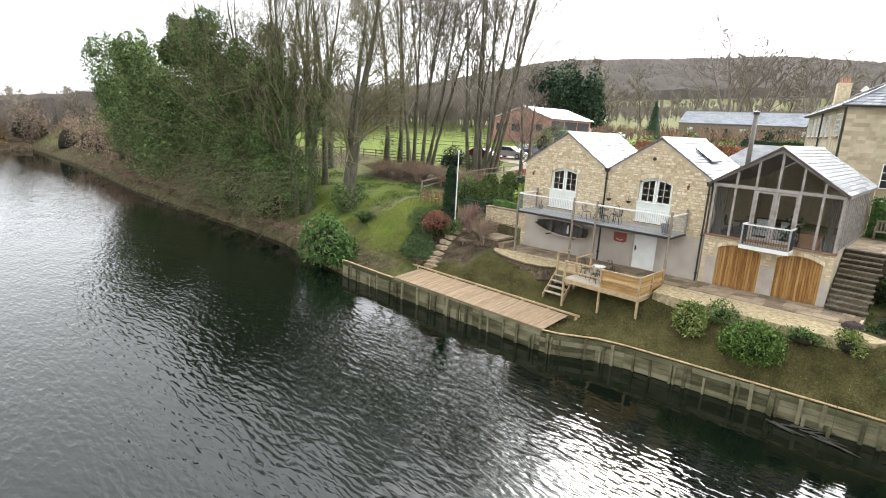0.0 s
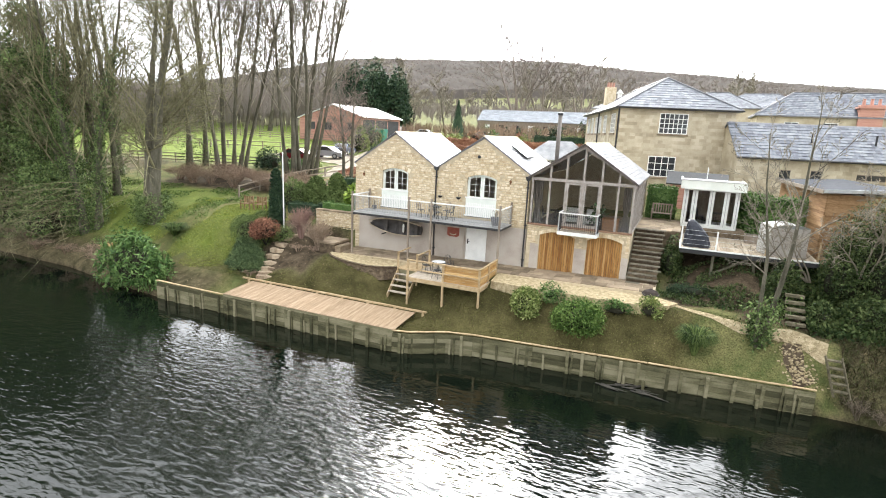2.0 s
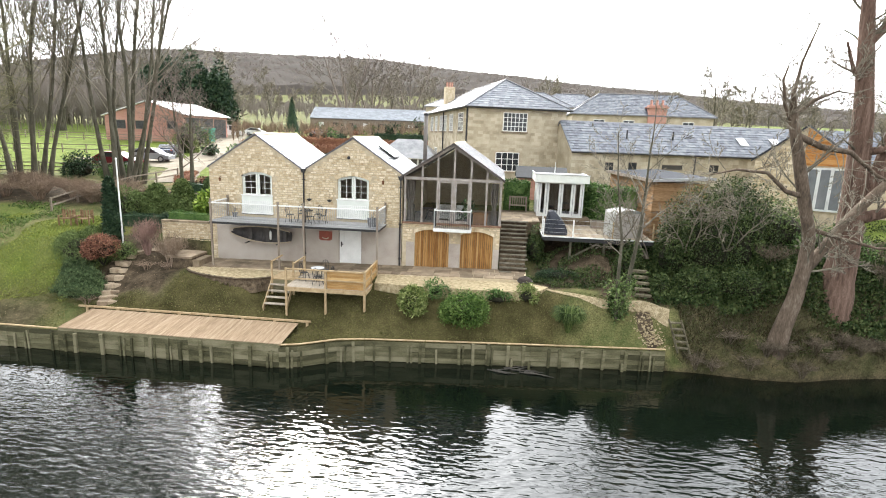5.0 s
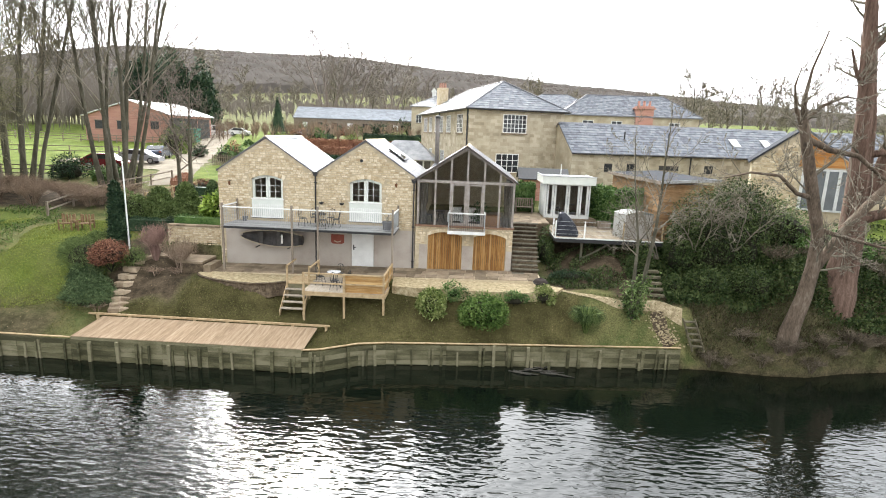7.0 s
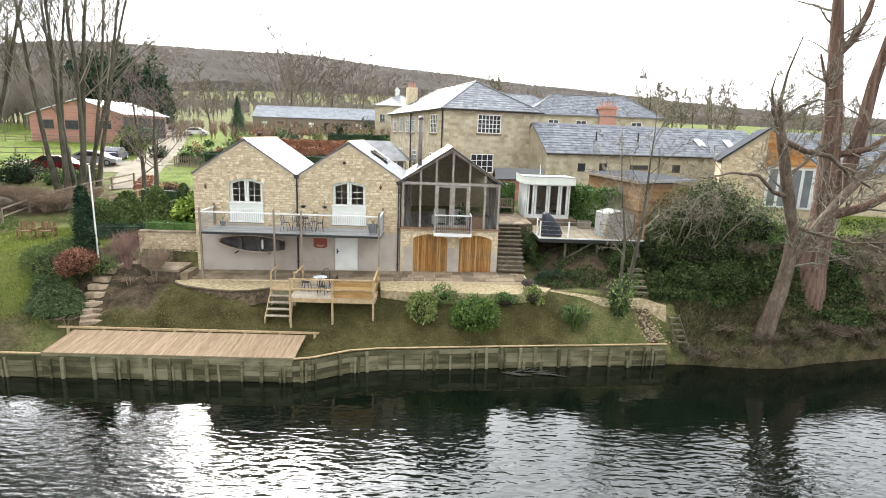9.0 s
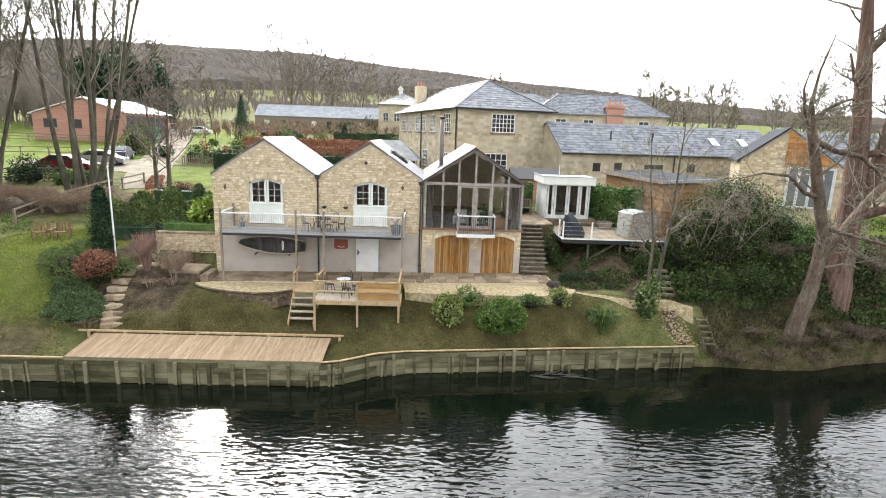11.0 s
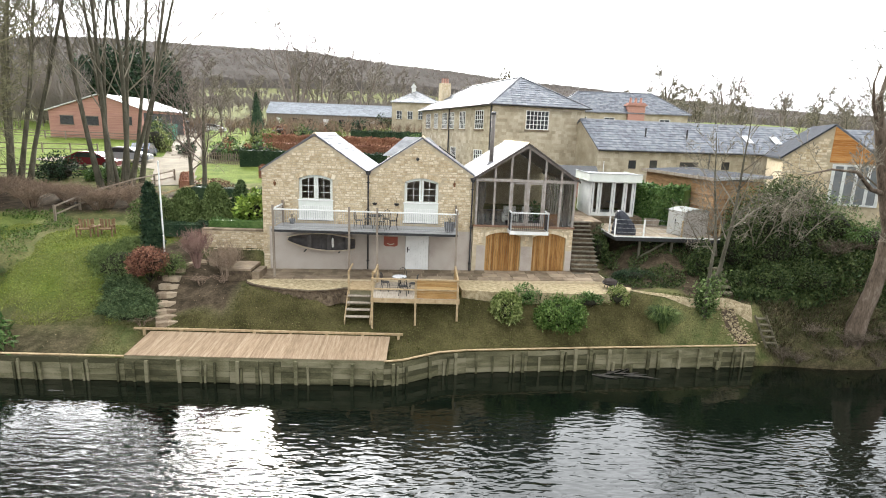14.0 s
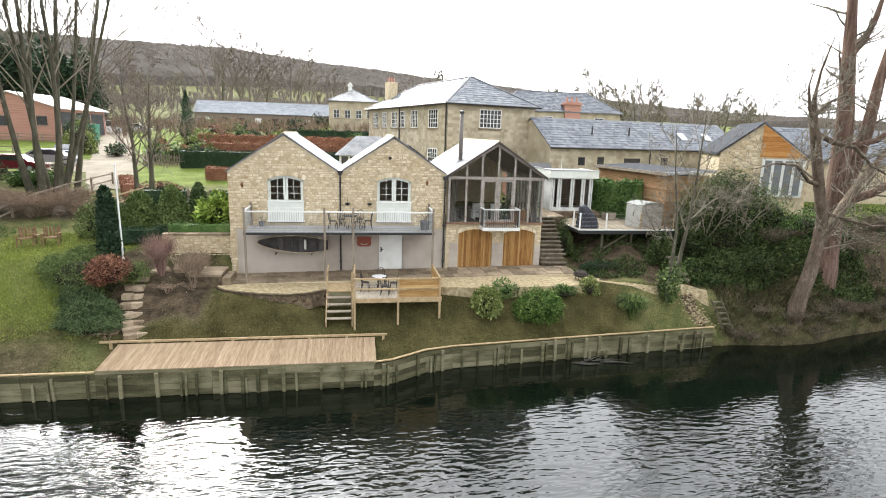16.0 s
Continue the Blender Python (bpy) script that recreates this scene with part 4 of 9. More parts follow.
for a, b in ((FRAME[2], FRAME[3]), (FRAME[3], FRAME[4])):
    g = Geo().box(a + 0.06, a + 0.15, GY - 0.02, GY + 0.06, UP + 0.09, 8.36).box(b - 0.15, b - 0.06, GY - 0.02, GY + 0.06, UP + 0.09, 8.36)
    g.box(a + 0.15, b - 0.15, GY - 0.02, GY + 0.06, UP + 0.09, UP + 0.25).box(a + 0.15, b - 0.15, GY - 0.02, GY + 0.06, 8.26, 8.36)
    part("door", g, OAKGREY, glaz)
# glazed flank facing the stairs
flank = thing("glass_flank", (CX1, 32, UP), "silvered oak framed glazed side wall", "window")
part("sill", Geo().box(CX1 - 0.12, CX1 + 0.03, FRONT + 0.1, 37.6, UP + 0.01, UP + 0.1), OAKGREY, flank)
part("wall_plate", Geo().box(CX1 - 0.12, CX1, FRONT + 0.1, 38.6, 8.36, 8.52), OAKGREY, flank)
for i in range(12):
    y = FRONT + 0.2 + i * 0.66
    part("post", Geo().box(CX1 - 0.11, CX1, y - 0.05, y + 0.05, UP + 0.1, 8.36), OAKGREY, flank)
    if i < 11:
        p = part("pane", Geo().box(CX1 - 0.06, CX1 - 0.05, y + 0.05, y + 0.61, UP + 0.1, 8.36), GLASS, flank)
        p.visible_shadow = False
# what stands inside
CURTAIN = material("grey_brown_curtain", [(0.09, 0.075, 0.065), (0.16, 0.14, 0.125)], 6, 0.95, 0.2)
for cx, w in ((-8.85, 0.42), (-4.0, 0.3)):
    cur = thing("curtain", (cx, 29.95, UP), "grey brown full-length curtain tied back", "curtain", "curtains of the garden room")
    for k in range(6):
        x = cx - w / 2 + w * k / 5
        part("fold", Geo().tube([(x, 29.9 + 0.04 * (k % 2), 8.3), (x, 29.9 + 0.04 * (k % 2), 7.3), (cx + (x - cx) * 0.45, 29.9, 6.9), (x, 29.9 + 0.04 * (k % 2), UP + 0.02)], 0.055, 6), CURTAIN, cur)
part_wood = material("orange_pine", [(0.20, 0.085, 0.03), (0.33, 0.16, 0.065)], 5, 0.6, 0.2, stretch=(4, 4, 0.6))
chest = thing("pine_chest", (-4.75, 30.3, UP), "orange pine chest behind the glass", "chest")
part("body", Geo().box(-5.2, -4.35, 30.05, 30.55, UP, UP + 0.62), part_wood, chest)
part("lid", Geo().box(-5.23, -4.32, 30.02, 30.58, UP + 0.625, UP + 0.68), part_wood, chest)
LINEN = material("pale_linen", [(0.42, 0.40, 0.37), (0.58, 0.56, 0.52)], 5, 0.95, 0.2)
for x in (-7.0, -5.9):
    arm = thing("armchair", (x, 30.9, UP), "pale linen armchair in the garden room", "armchair", "garden room armchairs")
    part("seat", Geo().box(x - 0.32, x + 0.32, 30.6, 31.2, UP + 0.2, UP + 0.46), LINEN, arm)
    part("backrest", Geo().box(x - 0.36, x + 0.36, 31.2, 31.36, UP + 0.15, UP + 0.95), LINEN, arm)
    for s in (-1, 1):
        part("armrest", Geo().box(x + s * 0.4 - 0.07, x + s * 0.4 + 0.07, 30.62, 31.2, UP + 0.12, UP + 0.62), LINEN, arm)
        for y in (30.66, 31.28):
            part("leg", Geo().box(x + s * 0.34 - 0.03, x + s * 0.34 + 0.03, y - 0.03, y + 0.03, UP, UP + 0.2), OAK, arm)
settle(bistro_table(DARK_METAL), pose(-8.0, 31.0, UP))
for x, y, r in ((-7.9, 31.6, 0), (-8.6, 31.0, 90)):
    copy_thing(chair, pose(x, y, UP, 0, 0, r))

hp = thing("houseplant", (-5.55, 30.5, UP), "leafy green houseplant in a pot behind the glass", "plant")
part("pot", Geo().lathe((-5.55, 30.5, UP), [(0.12, 0), (0.18, 0.3), (0.19, 0.3), (0.16, 0.27)], 12), POT, hp)
rp = np.random.default_rng(5)
tagged(part("leaf_tuft", Geo().leaves(np.stack([-5.55 + rp.normal(0, 0.2, 160), 30.5 + rp.normal(0, 0.2, 160), UP + 0.3 + np.abs(rp.normal(0.45, 0.3, 160))], 1), 0.22, rp), material("houseplant_leaf", [(0.03, 0.07, 0.02), (0.08, 0.15, 0.05)], 4, 0.5, 0), hp), kind="stuff")
# juliet balcony
jul = thing("juliet_balcony", (-6.3, 28.9, 5.75), "small white balcony with glass sides and dark balusters", "balcony")
JX0, JX1, JY = -7.28, -5.26, 28.55
part("platform", Geo().box(JX0, JX1, JY, GY - 0.1, 5.66, 5.78), GREY_DECK, jul)
for g in (Geo().box(JX0 - 0.05, JX1 + 0.05, JY - 0.06, JY, 5.62, 5.80), Geo().box(JX0 - 0.05, JX0, JY, GY - 0.1, 5.62, 5.80), Geo().box(JX1, JX1 + 0.05, JY, GY - 0.1, 5.62, 5.80)):
    part("fascia", g, WHITE, jul)
for g in (Geo().box(JX0 - 0.03, JX1 + 0.03, JY - 0.04, JY + 0.03, 6.78, 6.84), Geo().box(JX0 - 0.03, JX0 + 0.04, JY + 0.03, GY - 0.1, 6.78, 6.84), Geo().box(JX1 - 0.04, JX1 + 0.03, JY + 0.03, GY - 0.1, 6.78, 6.84)):
    part("handrail", g, WHITE, jul)
for x in (JX0, JX1):
    part("post", Geo().box(x - 0.03, x + 0.03, JY - 0.03, JY + 0.03, 5.8, 6.78), GREY_METAL, jul)
me_bal2 = Geo().tube([(0, 0, 5.8), (0, 0, 6.78)], 0.011, 5).mesh("baluster", DARK_METAL)
for i in range(18):
    piece("baluster", me_bal2, (JX0 + 0.11 + i * (JX1 - JX0 - 0.2) / 17, JY, 0), jul)
for xs in (JX0, JX1):
    for i in range(7):
        piece("baluster", me_bal2, (xs, JY + 0.12 + i * 0.115, 0), jul)

# boat doors
for a, b in BOAT:
    bd = thing("boat_door", ((a + b) / 2, FRONT, PATIO), "arched double door in golden vertical boards", "door", "boat store doors")
    n = 16
    for i in range(n):
        c0, c1 = a + (b - a) * i / n, a + (b - a) * (i + 0.86) / n
        z0, z1 = arch_z(c0, a, b, 5.52, 0.24), arch_z(c1, a, b, 5.52, 0.24)
        part("board", Geo().prism([(c0, PATIO + 0.04), (c1, PATIO + 0.04), (c1, z1), (c0, z0)], "y", FRONT + 0.03 + 0.006 * (i % 2), FRONT + 0.08), GOLD_WOOD, bd)
    part("backing", Geo().box(a + 0.02, b - 0.02, FRONT + 0.084, FRONT + 0.11, PATIO + 0.04, 5.24), WET_WOOD, bd)
    s = Geo()
    for i in range(n):
        c0, c1 = a + (b - a) * i / n, a + (b - a) * (i + 1) / n
        s.prism([(c0, arch_z(c0, a, b, 5.53, 0.24)), (c1, arch_z(c1, a, b, 5.53, 0.24)), (c1, 5.57), (c0, 5.57)], "y", FRONT - 0.048, FRONT + 0.3)
    part("spandrel", s, MORTAR, bd)
    for i in range(9):
        t0, t1 = a - 0.06 + (b - a + 0.12) * (i + 0.05) / 9, a - 0.06 + (b - a + 0.12) * (i + 0.95) / 9
        part("voussoir", Geo().prism([(t0, arch_z(t0, a, b, 5.54, 0.24)), (t1, arch_z(t1, a, b, 5.54, 0.24)), (t1, arch_z(t1, a, b, 5.54, 0.24) + 0.2), (t0, arch_z(t0, a, b, 5.54, 0.24) + 0.2)], "y", FRONT - 0.085, FRONT - 0.04), STONE, bd)
for a, b in ((CX0 + 0.25, BOAT[0][0] - 0.03), (BOAT[0][1] + 0.03, BOAT[1][0] - 0.03), (BOAT[1][1] + 0.03, CX1)):
    part("pier_render", Geo().box(a, b, FRONT - 0.075, FRONT - 0.05, PATIO - 0.1, 4.75 if b < -4 else 4.55), RENDER, sunroom)
# stove flue
flue = thing("stove_flue", (-8.25, 31.1, 9.3), "tall brown metal stove flue through slate roof", "flue")
part("pipe", Geo().tube([(-8.25, 31.1, 9.0), (-8.25, 31.1, 12.0)], 0.12, 12), material("brown_flue_steel", [(0.10, 0.085, 0.075), (0.17, 0.15, 0.13)], 5, 0.55, 0.05), flue, smooth=True)
part("cowl", Geo().lathe((-8.25, 31.1, 12.0), [(0.15, 0), (0.15, 0.12), (0.17, 0.12), (0.02, 0.2)], 12), DARK_METAL, flue)
part("flashing", Geo().lathe((-8.25, 31.1, 9.15), [(0.3, 0), (0.16, 0.22), (0.15, 0.24)], 12), LEAD, flue)
# roof windows of the cottage
for (x, z, y0, y1) in ((-10.75, 9.72, 32.0, 33.6),):
    rw = thing("roof_window", (x, y0, z), "long dark-framed window in slate roof", "window")
    sl = -(RIDGE - EAVE) / 2.9
    f = Geo()
    f.prism([(x - 0.5, z - 0.5 * sl + 0.02), (x + 0.5, z + 0.5 * sl + 0.02), (x + 0.5, z + 0.5 * sl + 0.09), (x - 0.5, z - 0.5 * sl + 0.09)], "y", y0, y1)
    part("frame", f, DARK_METAL, rw)
    part("pane", Geo().prism([(x - 0.42, z - 0.42 * sl + 0.095), (x + 0.42, z + 0.42 * sl + 0.095), (x + 0.42, z + 0.42 * sl + 0.1), (x - 0.42, z - 0.42 * sl + 0.1)], "y", y0 + 0.08, y1 - 0.08), GLASS, rw)

# ---- river wall ----
river_wall = thing("river_wall", (-13.5, 21.65, 0), "weathered timber river wall of posts and horizontal boards", "retaining wall", kind="structure")
WALL_TOP = 1.12
me_post = Geo().prism([(-0.07, -0.06), (0.07, -0.06), (0.07, 0.06), (-0.07, 0.06)], "z", -1.2, 1.0).mesh("pile", PILING)
me_thin = Geo().box(-0.045, 0.045, -0.04, 0.04, -1.2, 0.95).mesh("pile", PILING)
me_plank = Geo().box(-0.5, 0.5, -0.025, 0.025, -0.5, 0.5).mesh("plank", PILING)
me_cap = Geo().box(-0.5, 0.5, -0.05, 0.06, -0.02, 0.02).mesh("capping", RAIL_WOOD)
LINE = [(-30.0, 21.6), (-24.6, 21.57), (-13.55, 21.6), (-12.75, 21.8), (-11.15, 22.75), (-9.85, 23.07), (-4.0, 23.7), (4.7, 24.55)]
rng = random.Random(5)
for (ax, ay), (bx, by) in zip(LINE, LINE[1:]):
    length = math.hypot(bx - ax, by - ay)
    rz = math.atan2(by - ay, bx - ax)
    nb = max(int(round(length / 2.4)), 1)
    for i in range(nb):
        s0, s1 = i / nb, (i + 1) / nb
        mx, my = ax + (bx - ax) * (s0 + s1) / 2, ay + (by - ay) * (s0 + s1) / 2
        for k in range(5):
            zc = -0.1 + 0.25 * k
            ob = piece("plank", me_plank, (mx + math.sin(rz) * rng.uniform(-0.015, 0.02), my - math.cos(rz) * rng.uniform(-0.015, 0.02), zc), river_wall, rz, (length / nb * 0.995, 1, 0.235))
            ob.rotation_euler.y = rng.uniform(-0.006, 0.006)
        if not (-24.7 < mx < -13.5):
            piece("capping", me_cap, (mx, my, WALL_TOP + 0.01), river_wall, rz, (length / nb * 0.99, 1, 1))
    npost = max(int(round(length / 0.85)), 1)
    for i in range(npost):
        s = (i + rng.uniform(0.1, 0.9)) / npost
        px, py = ax + (bx - ax) * s + 0.09 * math.sin(rz), ay + (by - ay) * s - 0.09 * math.cos(rz)
        tall = rng.random() < 0.55
        ob = piece("pile", me_post if tall else me_thin, (px, py, rng.uniform(-0.25, 0.08) if not tall else rng.uniform(-0.06, 0.1)), river_wall, rz + rng.uniform(-0.1, 0.1))
        ob.rotation_euler.x, ob.rotation_euler.y = rng.uniform(-0.02, 0.05), rng.uniform(-0.035, 0.035)
        if rng.random() < 0.3:
            ob = piece("pile", me_thin, (px + 0.17, py + 0.02, rng.uniform(-0.3, 0.0)), river_wall, rz)
            ob.rotation_euler.y = rng.uniform(-0.06, 0.06)
# loose stakes and a raft of driftwood at the foot of the wall
for x, y, z in ((-2.75, 23.6, 0.25), (-1.9, 23.55, 0.2), (2.6, 24.1, 0.2)):
    st = thing("stake", (x, y, -1), "short weathered stake standing in the water", "stake", "stakes")
    part("shaft", Geo().tube([(x, y, -1.2), (x + 0.03, y, z + 0.2)], 0.07, 8), PILING, st)
for i in range(11):
    x, y = -3.9 + 0.2 * i + rng.uniform(-0.3, 0.3), 23.25 + rng.uniform(-0.22, 0.22)
    a = rng.uniform(-0.6, 0.6)
    solid("driftwood", Geo().tube([(x, y, 0.02), (x + 0.6 * math.cos(a), y + 0.6 * math.sin(a), 0.06), (x + 1.2 * math.cos(a), y + 1.2 * math.sin(a + 0.2), 0.03)], [0.032, 0.026, 0.012], 6), WET_WOOD, "dark drifted branch floating by the wall", "branch", "drifted branches")

# ---- jetty deck ----
jetty = thing("jetty_deck", (-19, 22.8, 1.17), "long low platform of new pale decking boards along the river", "deck")
JT = 1.2
me_j = Geo().prism([(-1.15, -0.11), (1.15, 0.09), (1.15, 0.12), (-1.15, -0.08)], "x", -0.0615, 0.0615).mesh("board", DECKING)
k = int((24.62 - 13.45) / 0.128)
for i in range(k):
    x = -24.58 + 0.128 * i + 0.06
    shear = 0.0
    piece("board", me_j, (x, 22.72, JT + 0.06 + rng.uniform(-0.003, 0.003)), jetty, rng.uniform(-0.004, 0.004))
part("bearer", Geo().box(-24.6, -13.5, 21.58, 21.64, 0.98, 1.18), PILING, jetty)
part("bearer", Geo().box(-24.6, -13.5, 23.8, 23.86, 0.98, 1.3), PILING, jetty)
part("back_rail", Geo().beam((-25.4, 23.98, 1.46), (-12.85, 23.98, 1.46), 0.09, 0.09), RAIL_WOOD, jetty, "pale timber kerb rail")
for i in range(8):
    x = -25 + 1.7 * i
    part("rail_block", Geo().box(x, x + 0.12, 23.94, 24.02, 1.0, 1.42), RAIL_WOOD, jetty)

# ---- patio, gravel and the small deck ----
patio = thing("patio", (-12, 28.5, PATIO), "uneven stone paving along the cottage", "paving", kind="structure")


def paved(x):
    """Height of the paving, which climbs a little along the cottage."""
    return 3.08 + 0.0195 * (x + 20.5)


part("bed", Geo().prism([(-20.75, 2.5), (-2.0, 2.5), (-2.0, paved(-2) - 0.06), (-20.75, paved(-20.75) - 0.06)], "y", 27.5, 29.54), MORTAR, patio)
me_flags = [Geo().box(-0.5, 0.5, -0.5, 0.5, -0.03, 0.02).mesh("flagstone", PAVING)]
y = 27.52
for depth in (0.62, 0.72, 0.66):
    x = -20.72
    while x < -2.1:
        w = min(rng.uniform(0.45, 1.0), -2.02 - x)
        piece("flagstone", me_flags[0], (x + w / 2, y + depth / 2, paved(x + w / 2) - 0.03 + rng.uniform(-0.006, 0.006)), patio, rng.uniform(-0.01, 0.01), (w - 0.025, depth - 0.025, 1))
        x += w
    y += depth
GR = material("rubble_edging", [(0.035, 0.025, 0.016), (0.075, 0.055, 0.036), (0.15, 0.115, 0.075)], 4, 0.95, 0.8, 18, pieces="object", spread=0.3, relief=0.04)


def gravel_bed(outline, top, name="gravel_bed"):
    g = Geo()
    g.prism(outline, "z", 2.0, top)
    ob = solid(name, g, GRAVEL, "golden gravel bed edged with rubble", kind="structure")
    return ob


gravel_bed([(-20.6, 27.5), (-21.2, 27.4), (-21.1, 26.95), (-20.6, 26.5), (-19.84, 26.15), (-18.73, 25.78), (-17.46, 25.6), (-16.6, 25.85), (-15.9, 26.3), (-14.4, 26.6), (-14.4, 27.5)], 3.03)
gravel_bed([(-10.2, 27.5), (-10.0, 25.75), (-8, 25.55), (-6, 25.6), (-4, 25.6), (-2.4, 25.75), (-1.3, 26.25), (-0.9, 27.0), (-1.9, 27.5)], 3.22)
edge = thing("rubble_edge", (-18, 25.6, 2.9), "rough dark earth and stone edge under the gravel", "edging", kind="structure")
EDGE = [(-21.25, 27.35), (-21.12, 26.9), (-20.6, 26.42), (-19.84, 26.07), (-18.73, 25.7), (-17.46, 25.52), (-16.6, 25.76), (-15.9, 26.22), (-14.6, 26.5)]
g, rows = Geo(), []
for a, b in zip(EDGE, EDGE[1:]):
    n = int(math.hypot(b[0] - a[0], b[1] - a[1]) / 0.1) + 1
    for i in range(n):
        x, y = a[0] + (b[0] - a[0]) * i / n, a[1] + (b[1] - a[1]) * i / n
        rows.append([(x, y + 0.1, 3.035), (x, y - 0.05 + 0.05 * noise.noise((x * 3, 1, 0)), 3.02 + 0.05 * noise.noise((x * 4, 2, 0))), (x, y + 0.0 + 0.06 * noise.noise((x * 5, 3, 0)), 2.9),
                     (x, y - 0.05 + 0.09 * noise.noise((x * 4, 4, 0)), 2.72), (x, y - 0.12 + 0.12 * noise.noise((x * 3, 5, 0)), 2.58), (x, y - 0.25 + 0.15 * noise.noise((x * 3, 6, 0)), 2.3)])
for p, q in zip(rows, rows[1:]):
    for k in range(5):
        g.face(p[k], q[k], q[k + 1], p[k + 1])
part("earth_face", g, GR, edge)
me_rock = Geo().lathe((0, 0, -0.5), [(0.3, 0), (0.5, 0.25), (0.46, 0.7), (0.25, 1.0)], 7).mesh("rock", GR)
for a, b in zip(EDGE, EDGE[1:]):
    n = int(math.hypot(b[0] - a[0], b[1] - a[1]) / 0.5) + 1
    for i in range(n):
        t = (i + rng.random() * 0.9) / n
        piece("rock", me_rock, (a[0] + (b[0] - a[0]) * t, a[1] + (b[1] - a[1]) * t - 0.06, 2.66 + rng.uniform(-0.1, 0.1)), edge, rng.uniform(0, 6), (rng.uniform(0.15, 0.4), rng.uniform(0.12, 0.2), rng.uniform(0.14, 0.26)))
# gravel path towards the right-hand steps
PATH_GRAVEL = material("dusty_path_gravel", [(0.14, 0.108, 0.06), (0.28, 0.225, 0.135), (0.45, 0.38, 0.255)], 5, 0.95, 0.9, 22, relief=0.03)


def strip(name, line, width, lift, mat, label):
    return solid(name, ribbon(line, width, lift, 8), mat, label, kind="structure")


strip("gravel_path", [(-1.4, 27.2), (-0.8, 26.75), (-0.1, 26.4), (0.8, 26.2), (1.8, 26.0), (3.0, 26.1), (3.7, 26.15), (4.3, 26.1), (5.1, 25.9)], lambda t: 0.28 + 0.34 * t * t, 0.035, PATH_GRAVEL, "narrow gravel path along the bank")
chute = strip("stone_chute", [(3.75, 25.95), (3.95, 25.4), (4.15, 24.95), (4.3, 24.72)], lambda t: 0.7 + 0.3 * math.sin(9 * t) * t, 0.03, GR, "spill of pale stones on bare earth below the path")
me_stone = Geo().lathe((0, 0, -0.5), [(0.3, 0), (0.5, 0.3), (0.44, 0.7), (0.2, 1.0)], 6).mesh("stone", PATH_GRAVEL)
rs = random.Random(88)
for i in range(230):
    y = rs.uniform(24.72, 26.0)
    x = 4.3 - 0.43 * (y - 24.72) + rs.gauss(0, 0.32)
    k = rs.uniform(0.05, 0.14)
    piece("stone", me_stone, (x, y, height(x, y) + 0.04 + 0.2 * k), chute, rs.uniform(0, 6), (k, k * rs.uniform(0.6, 1.1), k * 0.6))

sd = thing("small_deck", (-12.3, 26, 3.0), "raised timber deck with post and rail sides", "deck")
SZ = 3.02
me_s = Geo().box(-0.5, 0.5, -0.066, 0.066, -0.016, 0.016).mesh("board", GREY_DECK)
for i in range(20):
    piece("board", me_s, (-12.32, 24.72 + 0.142 * i, SZ), sd, 0, (4.2, 1, 1))
part("fascia", Geo().box(-14.44, -10.2, 24.6, 24.65, 2.82, 3.03), RAIL_WOOD, sd)
part("fascia", Geo().box(-10.22, -10.17, 24.65, 27.5, 2.82, 3.03), RAIL_WOOD, sd)
part("fascia", Geo().box(-14.46, -14.41, 24.65, 27.5, 2.82, 3.03), RAIL_WOOD, sd)
for x, y in ((-14.38, 24.68), (-12.3, 24.68), (-10.27, 24.68), (-10.27, 26.1), (-10.27, 27.4), (-14.38, 27.4)):
    part("post", Geo().box(x - 0.05, x + 0.05, y - 0.05, y + 0.05, 1.2, 4.02), RAIL_WOOD, sd)
for z in (3.98, 3.48):
    part("rail", Geo().box(-14.42, -10.22, 24.64, 24.72, z - 0.03, z + 0.03), RAIL_WOOD, sd)
    part("rail", Geo().box(-10.31, -10.23, 24.72, 27.45, z - 0.03, z + 0.03), RAIL_WOOD, sd)
part("rail", Geo().box(-14.42, -14.34, 25.7, 27.45, 3.95, 4.01), RAIL_WOOD, sd)
GOLD_BOARD = material("golden_board_panel", [(0.30, 0.17, 0.06), (0.44, 0.27, 0.11), (0.52, 0.35, 0.16)], 5, 0.7, 0.2, 50, stretch=(0.3, 3, 3), pieces="object", spread=0.3)
me_panel = Geo().box(-0.5, 0.5, -0.012, 0.012, -0.07, 0.07).mesh("board", GOLD_BOARD)
for i in range(6):
    piece("board", me_panel, (-11.28, 24.745, 3.1 + 0.15 * i), sd, 0, (1.93, 1, 1))
    piece("board", me_panel, (-10.3, 26.05, 3.1 + 0.15 * i), sd, radians(90), (2.6, 1, 1))
settle_t = bistro_table(material("mosaic_top", [(0.35, 0.35, 0.35), (0.6, 0.6, 0.6)], 9, 0.6))
settle(settle_t, pose(-13.15, 26.0, SZ + 0.016))
for x, y, r in ((-13.85, 25.9, 80), (-12.45, 25.75, -100), (-13.0, 26.75, 10), (-12.9, 25.25, 170)):
    copy_thing(chair, pose(x, y, SZ + 0.016, 0, 0, r))

